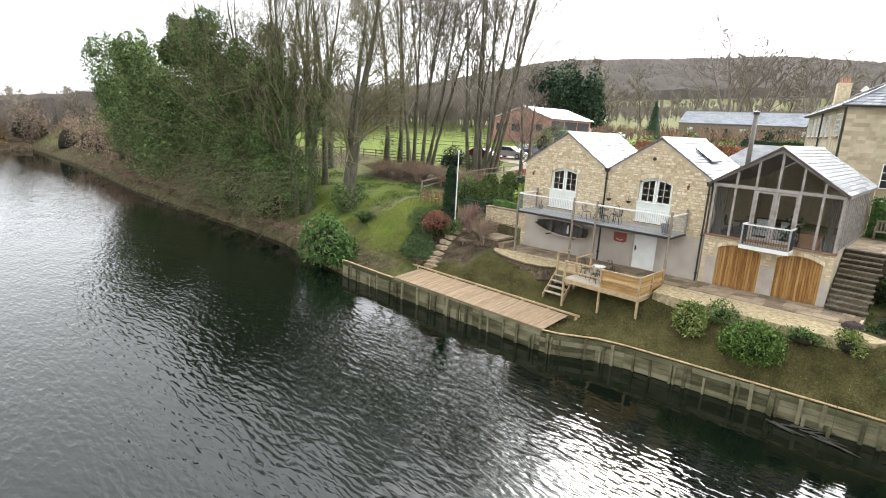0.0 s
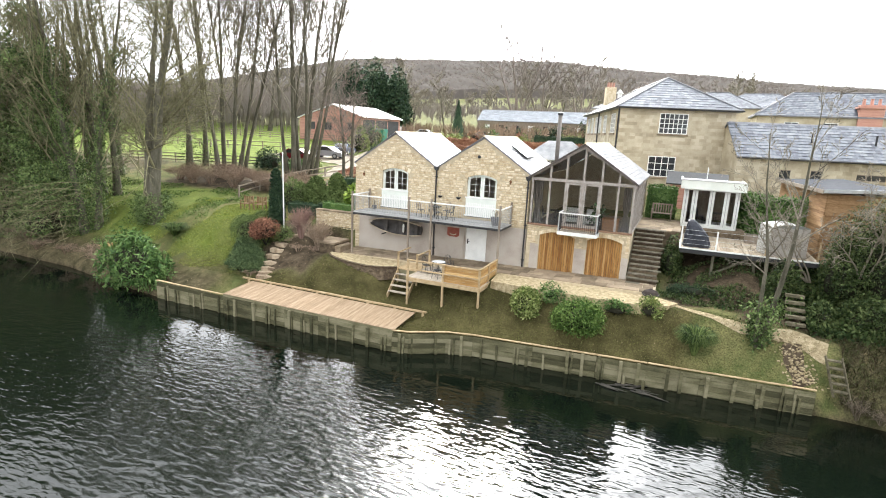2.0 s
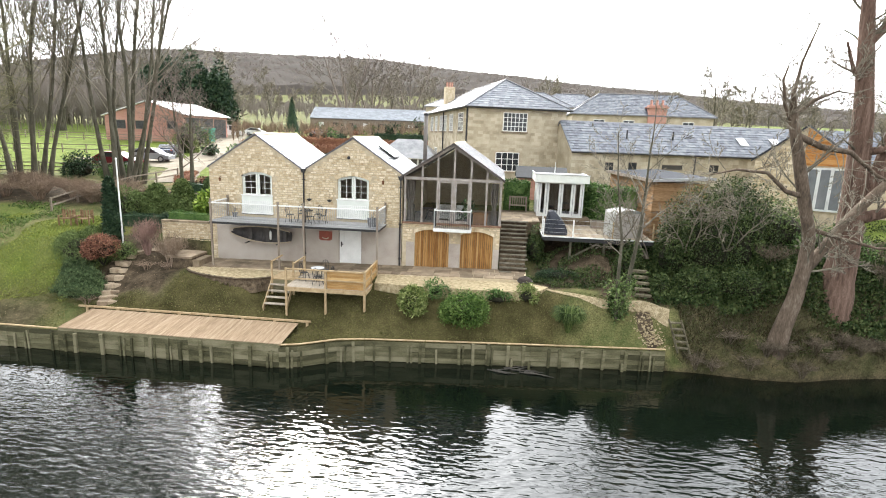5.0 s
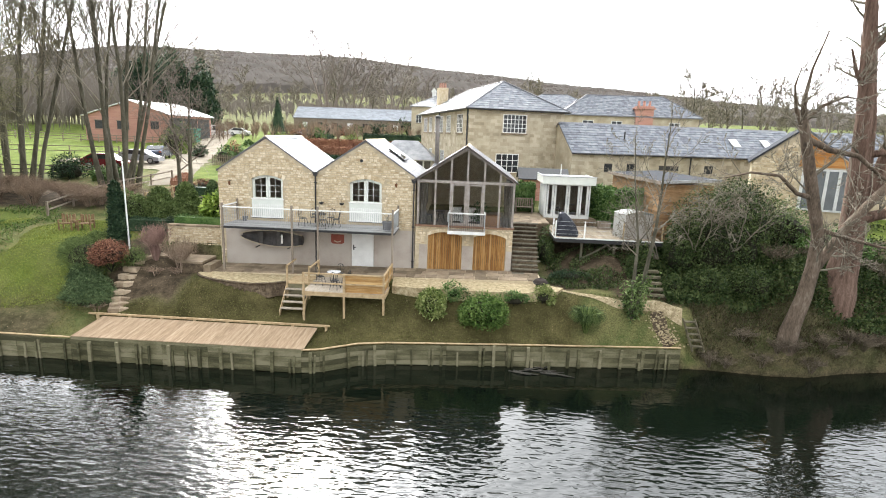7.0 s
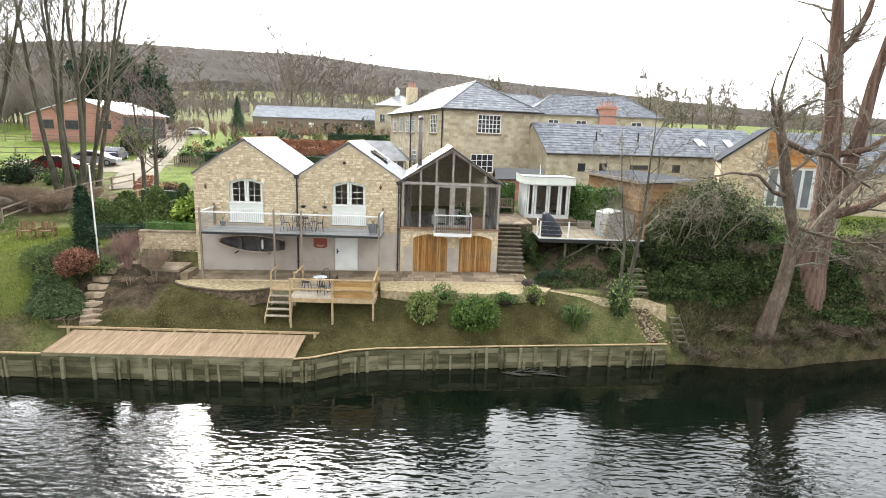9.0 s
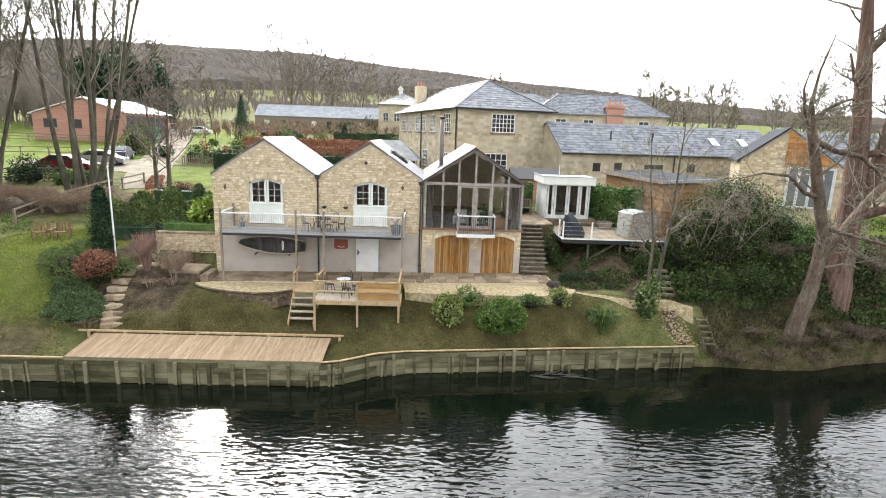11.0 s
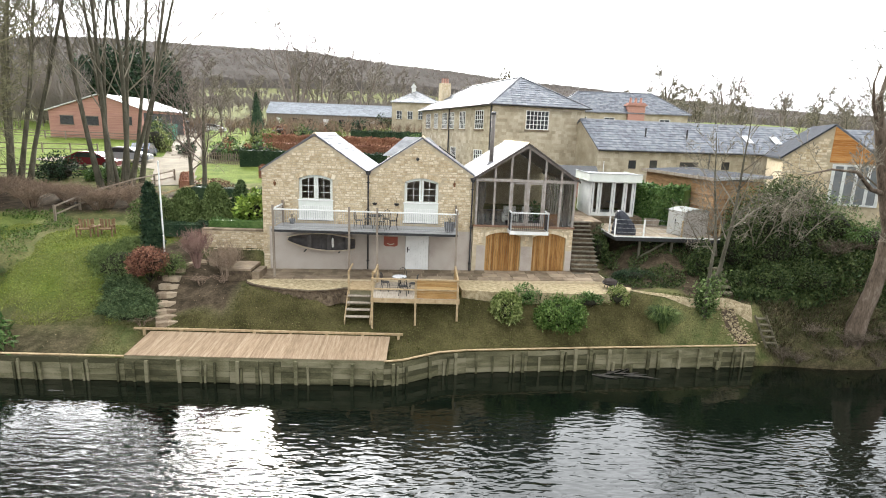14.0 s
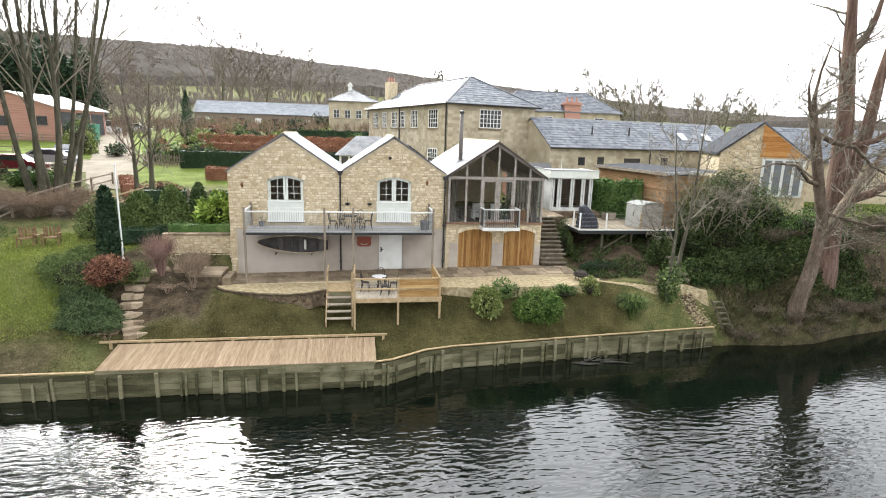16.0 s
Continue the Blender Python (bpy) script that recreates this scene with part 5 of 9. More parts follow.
steps = thing("timber_steps", (-15.15, 25, 2.0), "open timber steps from lawn up to the small deck", "steps")
part("landing", Geo().box(-15.75, -14.5, 26.0, 27.5, 2.98, 3.04), RAIL_WOOD, steps)
part("back_board", Geo().box(-15.7, -14.5, 26.05, 26.1, 1.9, 2.96), PILING, steps)
for i in range(4):
    part("tread", Geo().box(-15.72, -14.55, 25.72 - 0.27 * i, 25.98 - 0.27 * i, 2.72 - 0.27 * i, 2.765 - 0.27 * i), GREY_DECK, steps)
for x in (-15.74, -14.5):
    part("stringer", Geo().prism([(26.02, 2.95), (26.02, 2.7), (24.9, 1.5), (24.85, 1.8)], "x", x - 0.025, x + 0.025), RAIL_WOOD, steps)
for x in (-15.7, -14.5):
    part("post", Geo().box(x - 0.045, x + 0.045, 25.98, 26.07, 1.6, 4.0), RAIL_WOOD, steps)
part("handrail", Geo().beam((-15.7, 26.02, 3.96), (-15.7, 27.5, 3.98), 0.07, 0.06), RAIL_WOOD, steps)

# stone landing and steps at the cottage corner
lst = thing("stone_steps", (-21.6, 27.6, 3.2), "two broad stone steps at the cottage corner", "steps")
part("step", Geo().box(-22.5, -20.95, 27.2, 28.9, 3.5, 3.62), PAVING, lst)
part("earth_core", Geo().box(-22.42, -20.97, 27.28, 28.9, 2.4, 3.495), GR, lst)
part("step", Geo().box(-20.95, -20.55, 27.3, 28.7, 2.6, 3.42), PAVING, lst)
garden_wall = thing("garden_wall", (-22.7, 30.2, 3.6), "low coursed sandstone retaining wall with coping", "wall", kind="structure")
part("core", Geo().box(-24.6, -20.97, 30.25, 30.6, 2.8, 5.05), MORTAR, garden_wall)
me_stone = [Geo().prism([(-0.5, -0.5), (0.5, -0.5), (0.5, 0.5), (-0.5, 0.5)], "y", -0.02, 0.02).mesh("stone", STONE)]
n = 4
vb = Geo()
vb.v = [(-0.5, 0.03, -0.5), (0.5, 0.03, -0.5), (0.5, 0.03, 0.5), (-0.5, 0.03, 0.5), (-0.46, -0.022, -0.43), (0.46, -0.02, -0.44), (0.45, -0.024, 0.43), (-0.46, -0.02, 0.44)]
vb.f = [(0, 1, 5, 4), (1, 2, 6, 5), (2, 3, 7, 6), (3, 0, 4, 7), (4, 5, 6, 7)]
me_block = vb.mesh("stone", STONE)
me_block_rest = None


def stone_face(parent, x0, x1, z0, z1, y, inside, rng, limit=300, prefer=lambda x, z: True, low=0.075, high=0.17, long=0.36):
    """Courses of proud stones on a wall face; past the limit they are one joined part."""
    rest, made = Geo(), 0
    z = z0
    while z < z1 - 0.05:
        h = min(rng.uniform(low, high), z1 - z)
        x = x0
        while x < x1 - 0.04:
            w = min(rng.uniform(0.16, long), x1 - x)
            if x1 - x - w < 0.1:
                w = x1 - x
            ok = all(inside(px, pz) for px in (x + 0.01, x + w - 0.01) for pz in (z + 0.01, z + h - 0.01))
            if ok:
                cx, cz = x + w / 2, z + h / 2
                if made < limit and prefer(cx, cz):
                    ob = piece("stone", me_block, (cx, y, cz + rng.uniform(-0.01, 0.01)), parent, 0, (w - 0.026, rng.uniform(0.6, 1.4), h - 0.026))
                    ob.rotation_euler.y = rng.uniform(-0.04, 0.04)
                    made += 1
                else:
                    nn = len(rest.v)
                    s = rng.uniform(0.7, 1.3)
                    lean, low_ = rng.uniform(-0.04, 0.04), rng.uniform(-0.01, 0.01)
                    rest.v += [(cx + vx * (w - 0.026), y + vy * s, cz + low_ + vx * w * lean + vz * (h - 0.026)) for vx, vy, vz in vb.v]
                    rest.f += [tuple(nn + i for i in f) for f in vb.f]
            x += w
        z += h
    if rest.f:
        tagged(part("stonework", rest, STONE_REST, parent), "coursed sandstone rubble", kind="stuff")


stone_face(garden_wall, -24.6, -20.97, 3.2, 5.0, 30.24, lambda x, z: True, random.Random(2), 120)
me_cope = Geo().box(-0.5, 0.5, -0.24, 0.24, -0.04, 0.04).mesh("coping", PAVING)
for i in range(6):
    piece("coping", me_cope, (-24.3 + 0.605 * i, 30.4, 5.09), garden_wall, 0, (0.59, 1, 1))


def front_stone(x, z):
    if z < 5.52 and x > X0 + 0.36:
        return False
    xm = (X0 + XV) / 2 if x < XV else (XV + X1) / 2
    half = (XV - X0) / 2 if x < XV else (X1 - XV) / 2
    top = EAVE + (RIDGE - EAVE) * (1 - abs(x - xm) / half) - 0.16
    if z > top:
        return False
    for a, b in WIN:
        if a - 0.02 < x < b + 0.02 and z < arch_z(min(max(x, a), b), a, b, 8.40, 0.22) + 0.26:
            return False
        if a - 0.2 < x < b + 0.2 and 8.15 < z < arch_z(x, a, b, 8.40, 0.22) + 0.27:
            return False
    return True


stone_face(cottage, X0, X1, PATIO - 0.1, RIDGE, FRONT, front_stone, random.Random(8), 300, lambda x, z: x > XV - 1.5 and z > 5.5)


def boat_stone(x, z):
    if any(a - 0.06 < x < b + 0.06 and z < arch_z(x, a, b, 5.54, 0.24) + 0.21 for a, b in BOAT):
        return False
    return not (z < 4.78)


stone_face(sunroom, CX0 + 0.02, CX1, 4.6, UP - 0.04, FRONT - 0.05, boat_stone, random.Random(9), 120)

# ---- stairs and the upper terrace ----
stairs = thing("stone_stairs", (-2.8, 30.5, 3.3), "mossy stone steps climbing beside the garden room", "steps")
STEPMAT = material("mossy_step_stone", [(0.06, 0.056, 0.038), (0.13, 0.115, 0.085), (0.215, 0.19, 0.15)], 3, 0.9, 0.4, 25)
LAND, TZ = 5.93, 5.5
for i in range(13):
    z = PATIO + 0.21 * (i + 1)
    y0 = 28.95 + 0.235 * i
    part("tread", Geo().box(-3.54, -1.98 + rng.uniform(-0.06, 0.1), y0 - 0.03, y0 + 0.3, z - 0.06, z), STEPMAT, stairs)
    part("riser", Geo().box(-3.52, -2.03, y0 + 0.04, y0 + 0.28, z - 0.5, z - 0.062), GR, stairs)
landing = thing("landing", (-1, 34, LAND), "pale stone paved landing at the head of the steps", "paving", kind="structure")
part("bed", Geo().box(-3.54, -1.16, 32.06, 36.9, 3.4, LAND - 0.05).box(-1.16, 2.2, 34.2, 36.9, 4.6, LAND - 0.05), GR, landing)
lr = random.Random(31)
for row in range(8):
    y0 = 32.05 + 0.6 * row
    x = -3.55
    while x < (2.2 if y0 > 34.0 else -1.17):
        w = min(lr.uniform(0.5, 0.95), (2.21 if y0 > 34.0 else -1.16) - x)
        piece("flagstone", me_flags[0], (x + w / 2, y0 + 0.3, LAND - 0.02 + lr.uniform(-0.004, 0.004)), landing, lr.uniform(-0.008, 0.008), (w - 0.02, 0.58, 1))
        x += w
terrace = thing("terrace_deck", (2, 32, TZ), "raised terrace of silvered boards on timber posts", "deck")
DY0, DX0, DX1 = 29.78, -1.08, 5.05
TAN_DECK = material("tan_terrace_boards", [(0.19, 0.15, 0.105), (0.28, 0.23, 0.165), (0.36, 0.305, 0.23)], 5, 0.85, 0.3, 50, stretch=(3, 0.3, 1), pieces="object", spread=0.25)
me_t = Geo().box(-0.066, 0.066, -0.5, 0.5, -0.015, 0.015).mesh("board", TAN_DECK)
for i in range(42):
    x = DX0 + 0.07 + 0.145 * i
    piece("board", me_t, (x, (DY0 + 34.18) / 2, TZ), terrace, 0, (1, 34.18 - DY0, 1))
part("fascia", Geo().box(DX0, DX1, DY0 - 0.06, DY0 - 0.01, TZ - 0.27, TZ - 0.02), DARK_METAL, terrace, "dark edge beam")
part("fascia", Geo().box(DX0 - 0.06, DX0 - 0.01, DY0, 32.0, TZ - 0.24, TZ - 0.02), DARK_METAL, terrace, "dark edge beam")
part("edge_trim", Geo().box(DX0 - 0.07, DX1, DY0 - 0.085, DY0 - 0.061, TZ - 0.05, TZ + 0.025), WHITE, terrace)
part("edge_trim", Geo().box(DX0 - 0.085, DX0 - 0.061, DY0 - 0.06, 32.0, TZ - 0.05, TZ + 0.025), WHITE, terrace)
# timbers below the deck use dark bark colour to paint in its shade
for x in (0.5, 2.4, 4.4):
    part("post", Geo().box(x - 0.06, x + 0.06, 30.0, 30.12, 2.9, TZ - 0.2), BARK, terrace)
for y in (30.06, 32.0, 33.6):
    part("joist", Geo().box(DX0, DX1, y - 0.05, y + 0.05, TZ - 0.2, TZ - 0.03), BARK, terrace)
part("brace", Geo().beam((0.5, 30.06, 4.2), (2.1, 30.06, 5.2), 0.08, 0.1), BARK, terrace)
part("brace", Geo().beam((3.9, 30.0, 4.3), (1.6, 30.9, 4.7), 0.1, 0.12), BARK, terrace)
for x, y in ((DX0 - 0.03, DY0), (DX0 - 0.03, 30.75), (0.55, DY0 - 0.03), (2.75, DY0 - 0.03), (4.95, DY0 - 0.03)):
    part("baluster_post", Geo().box(x - 0.035, x + 0.035, y - 0.035, y + 0.035, TZ + 0.02, TZ + 0.98), RAIL_WOOD if x > 2 else WHITE, terrace)
for a, b in (((DX0, DY0 - 0.03), (0.55, DY0 - 0.03)), ((0.55, DY0 - 0.03), (2.75, DY0 - 0.03)), ((DX0 - 0.03, 30.75), (DX0 - 0.03, DY0))):
    for z in (0.22, 0.46, 0.7, 0.94):
        part("wire", Geo().tube([(a[0], a[1], TZ + z), (b[0], b[1], TZ + z)], 0.006, 4), GREY_METAL, terrace)

bbq = thing("covered_barbecue", (-0.35, 30.4, TZ), "barbecue under a dark navy weather cover", "barbecue")
COVER = material("navy_cover_fabric", [(0.006, 0.0072, 0.012), (0.0144, 0.0168, 0.0264), (0.03, 0.033, 0.045)], 5, 0.5, 0.8, 12, relief=0.05)
cg = Geo()
rings = []
for z, c, rx, ry in ((0, -0.36, 0.66, 0.4), (0.25, -0.37, 0.63, 0.39), (0.6, -0.42, 0.55, 0.36), (0.85, -0.5, 0.44, 0.34), (1.1, -0.6, 0.32, 0.28), (1.3, -0.68, 0.2, 0.2), (1.38, -0.7, 0.09, 0.1)):
    rings.append([(c + rx * math.copysign(abs(math.cos(a)) ** 0.6, math.cos(a)) * (1 + 0.06 * math.sin(7 * a + z * 9) + 0.04 * math.sin(13 * a - z * 5)), 30.4 + ry * math.copysign(abs(math.sin(a)) ** 0.6, math.sin(a)) * (1 + 0.07 * math.sin(5 * a + z * 4)), TZ + 0.02 + z) for a in [2 * math.pi * i / 36 for i in range(36)]])
for a, b in zip(rings, rings[1:]):
    for i in range(36):
        cg.face(a[i], a[(i + 1) % 36], b[(i + 1) % 36], b[i])
cg.face(*rings[-1])
part("cover", cg, COVER, bbq)
part("cord", Geo().tube([(p[0], p[1], p[2] + 0.1) for p in rings[0]] + [(rings[0][0][0], rings[0][0][1], rings[0][0][2] + 0.1)], 0.012, 4), DARK_METAL, bbq)

# summer house
sh = thing("summer_house", (0.25, 35.5, LAND), "white garden room with glazed folding doors and flat roof", "garden room")
SX0, SX1, SY0, SY1, SB, ST = -1.22, 1.73, 34.65, 37.6, LAND, 8.68
OFFWHITE = material("weathered_white_paint", [(0.44, 0.46, 0.44), (0.60, 0.61, 0.58), (0.68, 0.69, 0.66)], 2, 0.6, 0.1, 30)
part("floor", Geo().box(SX0, SX1, SY0, SY1, SB + 0.003, SB + 0.1), OFFWHITE, sh)
for i in range(13):
    z = SB + 0.1 + i * 0.165
    part("side_board", Geo().prism([(SX0 - 0.03, z), (SX0 + 0.03, z), (SX0 + 0.03, z + 0.165), (SX0 - 0.005, z + 0.165)], "y", SY0 + 0.1, SY1), OFFWHITE, sh)
# inside faces coloured dark oak, with an added lining, for a dim interior
part("side_wall", Geo().box(SX1 - 0.06, SX1, SY0 + 0.1, SY1, SB + 0.1, ST - 0.5), OAK, sh)
part("back_wall", Geo().box(SX0 + 0.03, SX1 - 0.06, SY1 - 0.08, SY1, SB + 0.1, ST - 0.5), OAK, sh)
part("lining", Geo().box(SX0 + 0.035, SX0 + 0.05, SY0 + 0.12, SY1 - 0.09, SB + 0.1, ST - 0.5), OAK, sh)
part("ceiling_board", Geo().box(SX0 + 0.03, SX1 - 0.06, SY0 + 0.12, SY1 - 0.09, ST - 0.52, ST - 0.503), OAK, sh)
part("fascia", Geo().box(SX0 - 0.25, SX1 + 0.25, SY0 - 0.3, SY0 - 0.24, ST - 0.5, ST), SAGE, sh)
part("fascia", Geo().box(SX0 - 0.25, SX0 - 0.19, SY0 - 0.24, SY1 + 0.1, ST - 0.5, ST), SAGE, sh)
part("fascia", Geo().box(SX1 + 0.19, SX1 + 0.25, SY0 - 0.24, SY1 + 0.1, ST - 0.5, ST), SAGE, sh)
part("roof", Geo().box(SX0 - 0.19, SX1 + 0.19, SY0 - 0.24, SY1 + 0.1, ST - 0.5, ST - 0.06), LEAD, sh)
part("roof_trim", Geo().box(SX0 - 0.29, SX1 + 0.29, SY0 - 0.34, SY0 - 0.24, ST + 0.003, ST + 0.045), GREY_METAL, sh)
part("roof_trim", Geo().box(SX0 - 0.29, SX0 - 0.19, SY0 - 0.24, SY1 + 0.1, ST + 0.003, ST + 0.045), GREY_METAL, sh)
POSTS_S = [(0, 0.2), (0.47, 0.7), (1.38, 1.6), (2.16, 2.38), (2.73, 2.95)]
for a, b in POSTS_S:
    part("post", Geo().box(SX0 + a, SX0 + b, SY0 - 0.01, SY0 + 0.1, SB + 0.1, ST - 0.5), OFFWHITE, sh)
    part("moulding", Geo().box(SX0 + (a + b) / 2 - 0.012, SX0 + (a + b) / 2 + 0.012, SY0 - 0.022, SY0 - 0.011, SB + 0.15, ST - 0.55), LEAD, sh)
for (p, a), (b, q) in zip(POSTS_S, POSTS_S[1:]):
    x0, x1 = SX0 + a, SX0 + b
    dd = part("door", Geo().box(x0, x1, SY0 + 0.01, SY0 + 0.07, SB + 0.1, SB + 0.24).box(x0, x1, SY0 + 0.01, SY0 + 0.07, ST - 0.58, ST - 0.5).box(x0, x0 + 0.03, SY0 + 0.01, SY0 + 0.07, SB + 0.24, ST - 0.58).box(x1 - 0.03, x1, SY0 + 0.01, SY0 + 0.07, SB + 0.24, ST - 0.58), OFFWHITE, sh)
    p = part("pane", Geo().box(x0 + 0.03, x1 - 0.03, SY0 + 0.035, SY0 + 0.045, SB + 0.24, ST - 0.58), GLASS, dd)
    p.visible_shadow = False
part("mast", Geo().tube([(-0.1, 36, ST - 0.06), (-0.1, 36, ST + 0.75)], 0.025, 6), WHITE, sh)
settle(copy_thing(table, pose(0.6, 35.7, SB + 0.1)), pose(0.6, 35.7, SB + 0.1))
copy_thing(chair, pose(-0.2, 35.8, SB + 0.1, 0, 0, 80))

# resin garden store
gs = thing("garden_store", (2.9, 29.95, TZ), "weathered grey resin garden store with curved lid", "shed")
gs.rotation_euler.z = radians(17)
RESIN = material("grey_resin", [(0.27, 0.245, 0.22), (0.36, 0.335, 0.30)], 4, 0.6, 0.05)
LID_RESIN = material("green_grey_resin_lid", [(0.13, 0.14, 0.125), (0.21, 0.22, 0.20)], 4, 0.55, 0.05)
PALE_RESIN = material("pale_resin_door", [(0.33, 0.33, 0.30), (0.43, 0.43, 0.40)], 4, 0.55, 0.05)
QX, QY = 2.9, 29.95
part("body", Geo().box(QX, QX + 1.75, QY, QY + 1.3, TZ + 0.018, TZ + 1.45), RESIN, gs)
lid = [(QX - 0.05 + 1.85 * i / 12, TZ + 1.452 + 0.17 * math.sin(math.pi * i / 12) ** 0.8) for i in range(13)]
part("lid", Geo().prism(lid, "y", QY - 0.05, QY + 1.35), LID_RESIN, gs)
for a, b in ((QY + 0.03, QY + 0.63), (QY + 0.66, QY + 1.27)):
    part("door", Geo().box(QX - 0.04, QX - 0.002, a, b, TZ + 0.06, TZ + 1.4), PALE_RESIN, gs)
for i in range(3):
    part("rib", Geo().box(QX + 0.3 + 0.5 * i, QX + 0.36 + 0.5 * i, QY - 0.02, QY - 0.002, TZ + 0.1, TZ + 1.4), RESIN, gs)
part("handle", Geo().box(QX - 0.07, QX - 0.041, QY + 0.62, QY + 0.66, TZ + 0.7, TZ + 0.95), DARK_METAL, gs)
tub = thing("planter_trough", (2.3, 33.6, TZ), "brown wooden planter trough on the terrace", "planter")
part("box", Geo().prism([(2.15, TZ + 0.017), (2.85, TZ + 0.017), (2.9, TZ + 0.5), (2.1, TZ + 0.5)], "y", 33.2, 33.75), OAK, tub)
part("soil", Geo().box(2.16, 2.84, 33.23, 33.72, TZ + 0.5, TZ + 0.51), BARK, tub)
bench2 = thing("garden_bench", (-2.4, 36.8, LAND), "weathered teak garden bench by the hedge", "bench")
part("seat", Geo().box(-3.0, -1.8, 36.1, 36.6, LAND + 0.42, LAND + 0.46), OAK, bench2)
for i in range(8):
    part("back_slat", Geo().box(-2.95 + 0.15 * i, -2.88 + 0.15 * i, 36.58, 36.62, LAND + 0.46, LAND + 0.95), OAK, bench2)
part("top_rail", Geo().box(-3.0, -1.8, 36.57, 36.63, LAND + 0.95, LAND + 1.03), OAK, bench2)
for x in (-2.97, -1.83):
    for y in (36.13, 36.57):
        part("leg", Geo().box(x - 0.035, x + 0.035, y - 0.035, y + 0.035, LAND, LAND + 0.65 if y < 36.2 else LAND + 1.0), OAK, bench2)
    part("armrest", Geo().box(x - 0.04, x + 0.04, 36.1, 36.56, LAND + 0.65, LAND + 0.69), OAK, bench2)

fp = thing("fire_pit", (-2.16, 26.75, 3.2), "dark domed iron fire pit on short legs on gravel", "fire pit")
part("bowl", Geo().lathe((-2.16, 26.75, 3.36), [(0.1, 0), (0.35, 0.1), (0.42, 0.18), (0.42, 0.2), (0.36, 0.2)], 16), DARK_METAL, fp)
part("dome", Geo().lathe((-2.16, 26.75, 3.565), [(0.40, 0), (0.3, 0.13), (0.1, 0.2), (0.03, 0.25)], 16), material("fire_pit_lid", [(0.022, 0.018, 0.016), (0.05, 0.038, 0.032)], 9, 0.85), fp)
for i in range(4):
    a = math.pi / 4 + math.pi / 2 * i
    part("leg", Geo().tube([(-2.16 + 0.25 * math.cos(a), 26.75 + 0.25 * math.sin(a), 3.45), (-2.16 + 0.32 * math.cos(a), 26.75 + 0.32 * math.sin(a), 3.18)], 0.018, 5), DARK_METAL, fp)

# timber ladder steps down to the water and up the bank
MOSSY = material("mossy_sleeper", [(0.048, 0.0435, 0.027), (0.105, 0.093, 0.06), (0.195, 0.168, 0.117)], 4, 0.9, 0.4, 30)
ls = thing("bank_steps", (5.9, 25.2, 0.8), "rough timber steps down the bank to the water", "steps")
for i in range(5):
    z, y = 2.3 - 0.27 * i, 25.3 - 0.14 * i
    part("tread", Geo().box(4.98 + 0.07 * i, 5.5 + 0.07 * i, y - 0.12, y + 0.09, z - 0.06, z), MOSSY, ls)
for k in (0, 1):
    part("stringer", Geo().beam((4.95 + k * 0.57, 25.4, 2.4), (5.3 + k * 0.57, 24.62, 0.95), 0.045, 0.11), MOSSY, ls)
us = thing("bank_steps", (3.9, 27.5, 3.2), "old mossy steps climbing through ivy", "steps")
for i in range(5):
    z, y = 3.25 + 0.25 * i, 26.6 + 0.3 * i
    part("tread", Geo().box(3.55, 4.3, y - 0.12, y + 0.16, z - 0.12, z), MOSSY, us)

# ---- stepping path and garden furniture to the west ----
STEP_STONE = material("worn_step_stone", [(0.15, 0.11, 0.075), (0.27, 0.21, 0.145), (0.38, 0.31, 0.22)], 3, 0.9, 0.4, 25, pieces="object", spread=0.25)
path = thing("stepping_path", (-24.6, 26, 2), "curving path of rough stone steps through shrubs", "path", kind="structure")
LOOP = [(-24.05, 24.35), (-24.25, 24.75), (-24.42, 25.15), (-24.6, 25.55), (-24.75, 26.0), (-24.85, 26.45), (-24.87, 26.9), (-24.8, 27.35), (-24.65, 27.8), (-24.4, 28.2), (-24.0, 28.55), (-23.4, 28.75), (-22.8, 28.8)]
me_step = Geo().prism([(-0.5, -0.42), (-0.1, -0.52), (0.46, -0.45), (0.52, 0.1), (0.4, 0.5), (-0.2, 0.46), (-0.52, 0.3)], "z", -0.22, 0.02).mesh("step_stone", STEP_STONE)
for i, (x, y) in enumerate(LOOP):
    q = LOOP[min(i + 1, len(LOOP) - 1)]
    p = LOOP[max(i - 1, 0)]
    turn = math.atan2(q[1] - p[1], q[0] - p[0]) - math.pi / 2
    for s in (-0.2, 0.22):
        piece("step_stone", me_step, (x + s * math.cos(turn) + rng.uniform(-0.03, 0.03), y + s * math.sin(turn) + rng.uniform(-0.04, 0.04), height(x, y) + 0.1 + rng.uniform(-0.02, 0.02)), path, turn + rng.uniform(-0.2, 0.2), (rng.uniform(0.42, 0.55), rng.uniform(0.42, 0.52), rng.uniform(0.9, 1.1)))
fl = thing("flagpole", (-25.87, 28.35, 4.4), "slender white flagpole in the garden", "flagpole")
part("pole", Geo().tube([(-25.87, 28.35, 3.8), (-25.86, 28.33, 8.85)], [0.05, 0.035], 8), WHITE, fl)
part("finial", Geo().lathe((-25.86, 28.33, 8.85), [(0.03, 0), (0.06, 0.04), (0.04, 0.09), (0.01, 0.11)], 8), WHITE, fl)


BENCHWOOD = material("brown_bench_wood", [(0.10, 0.06, 0.03), (0.19, 0.12, 0.065), (0.28, 0.19, 0.115)], 5, 0.8, 0.2)


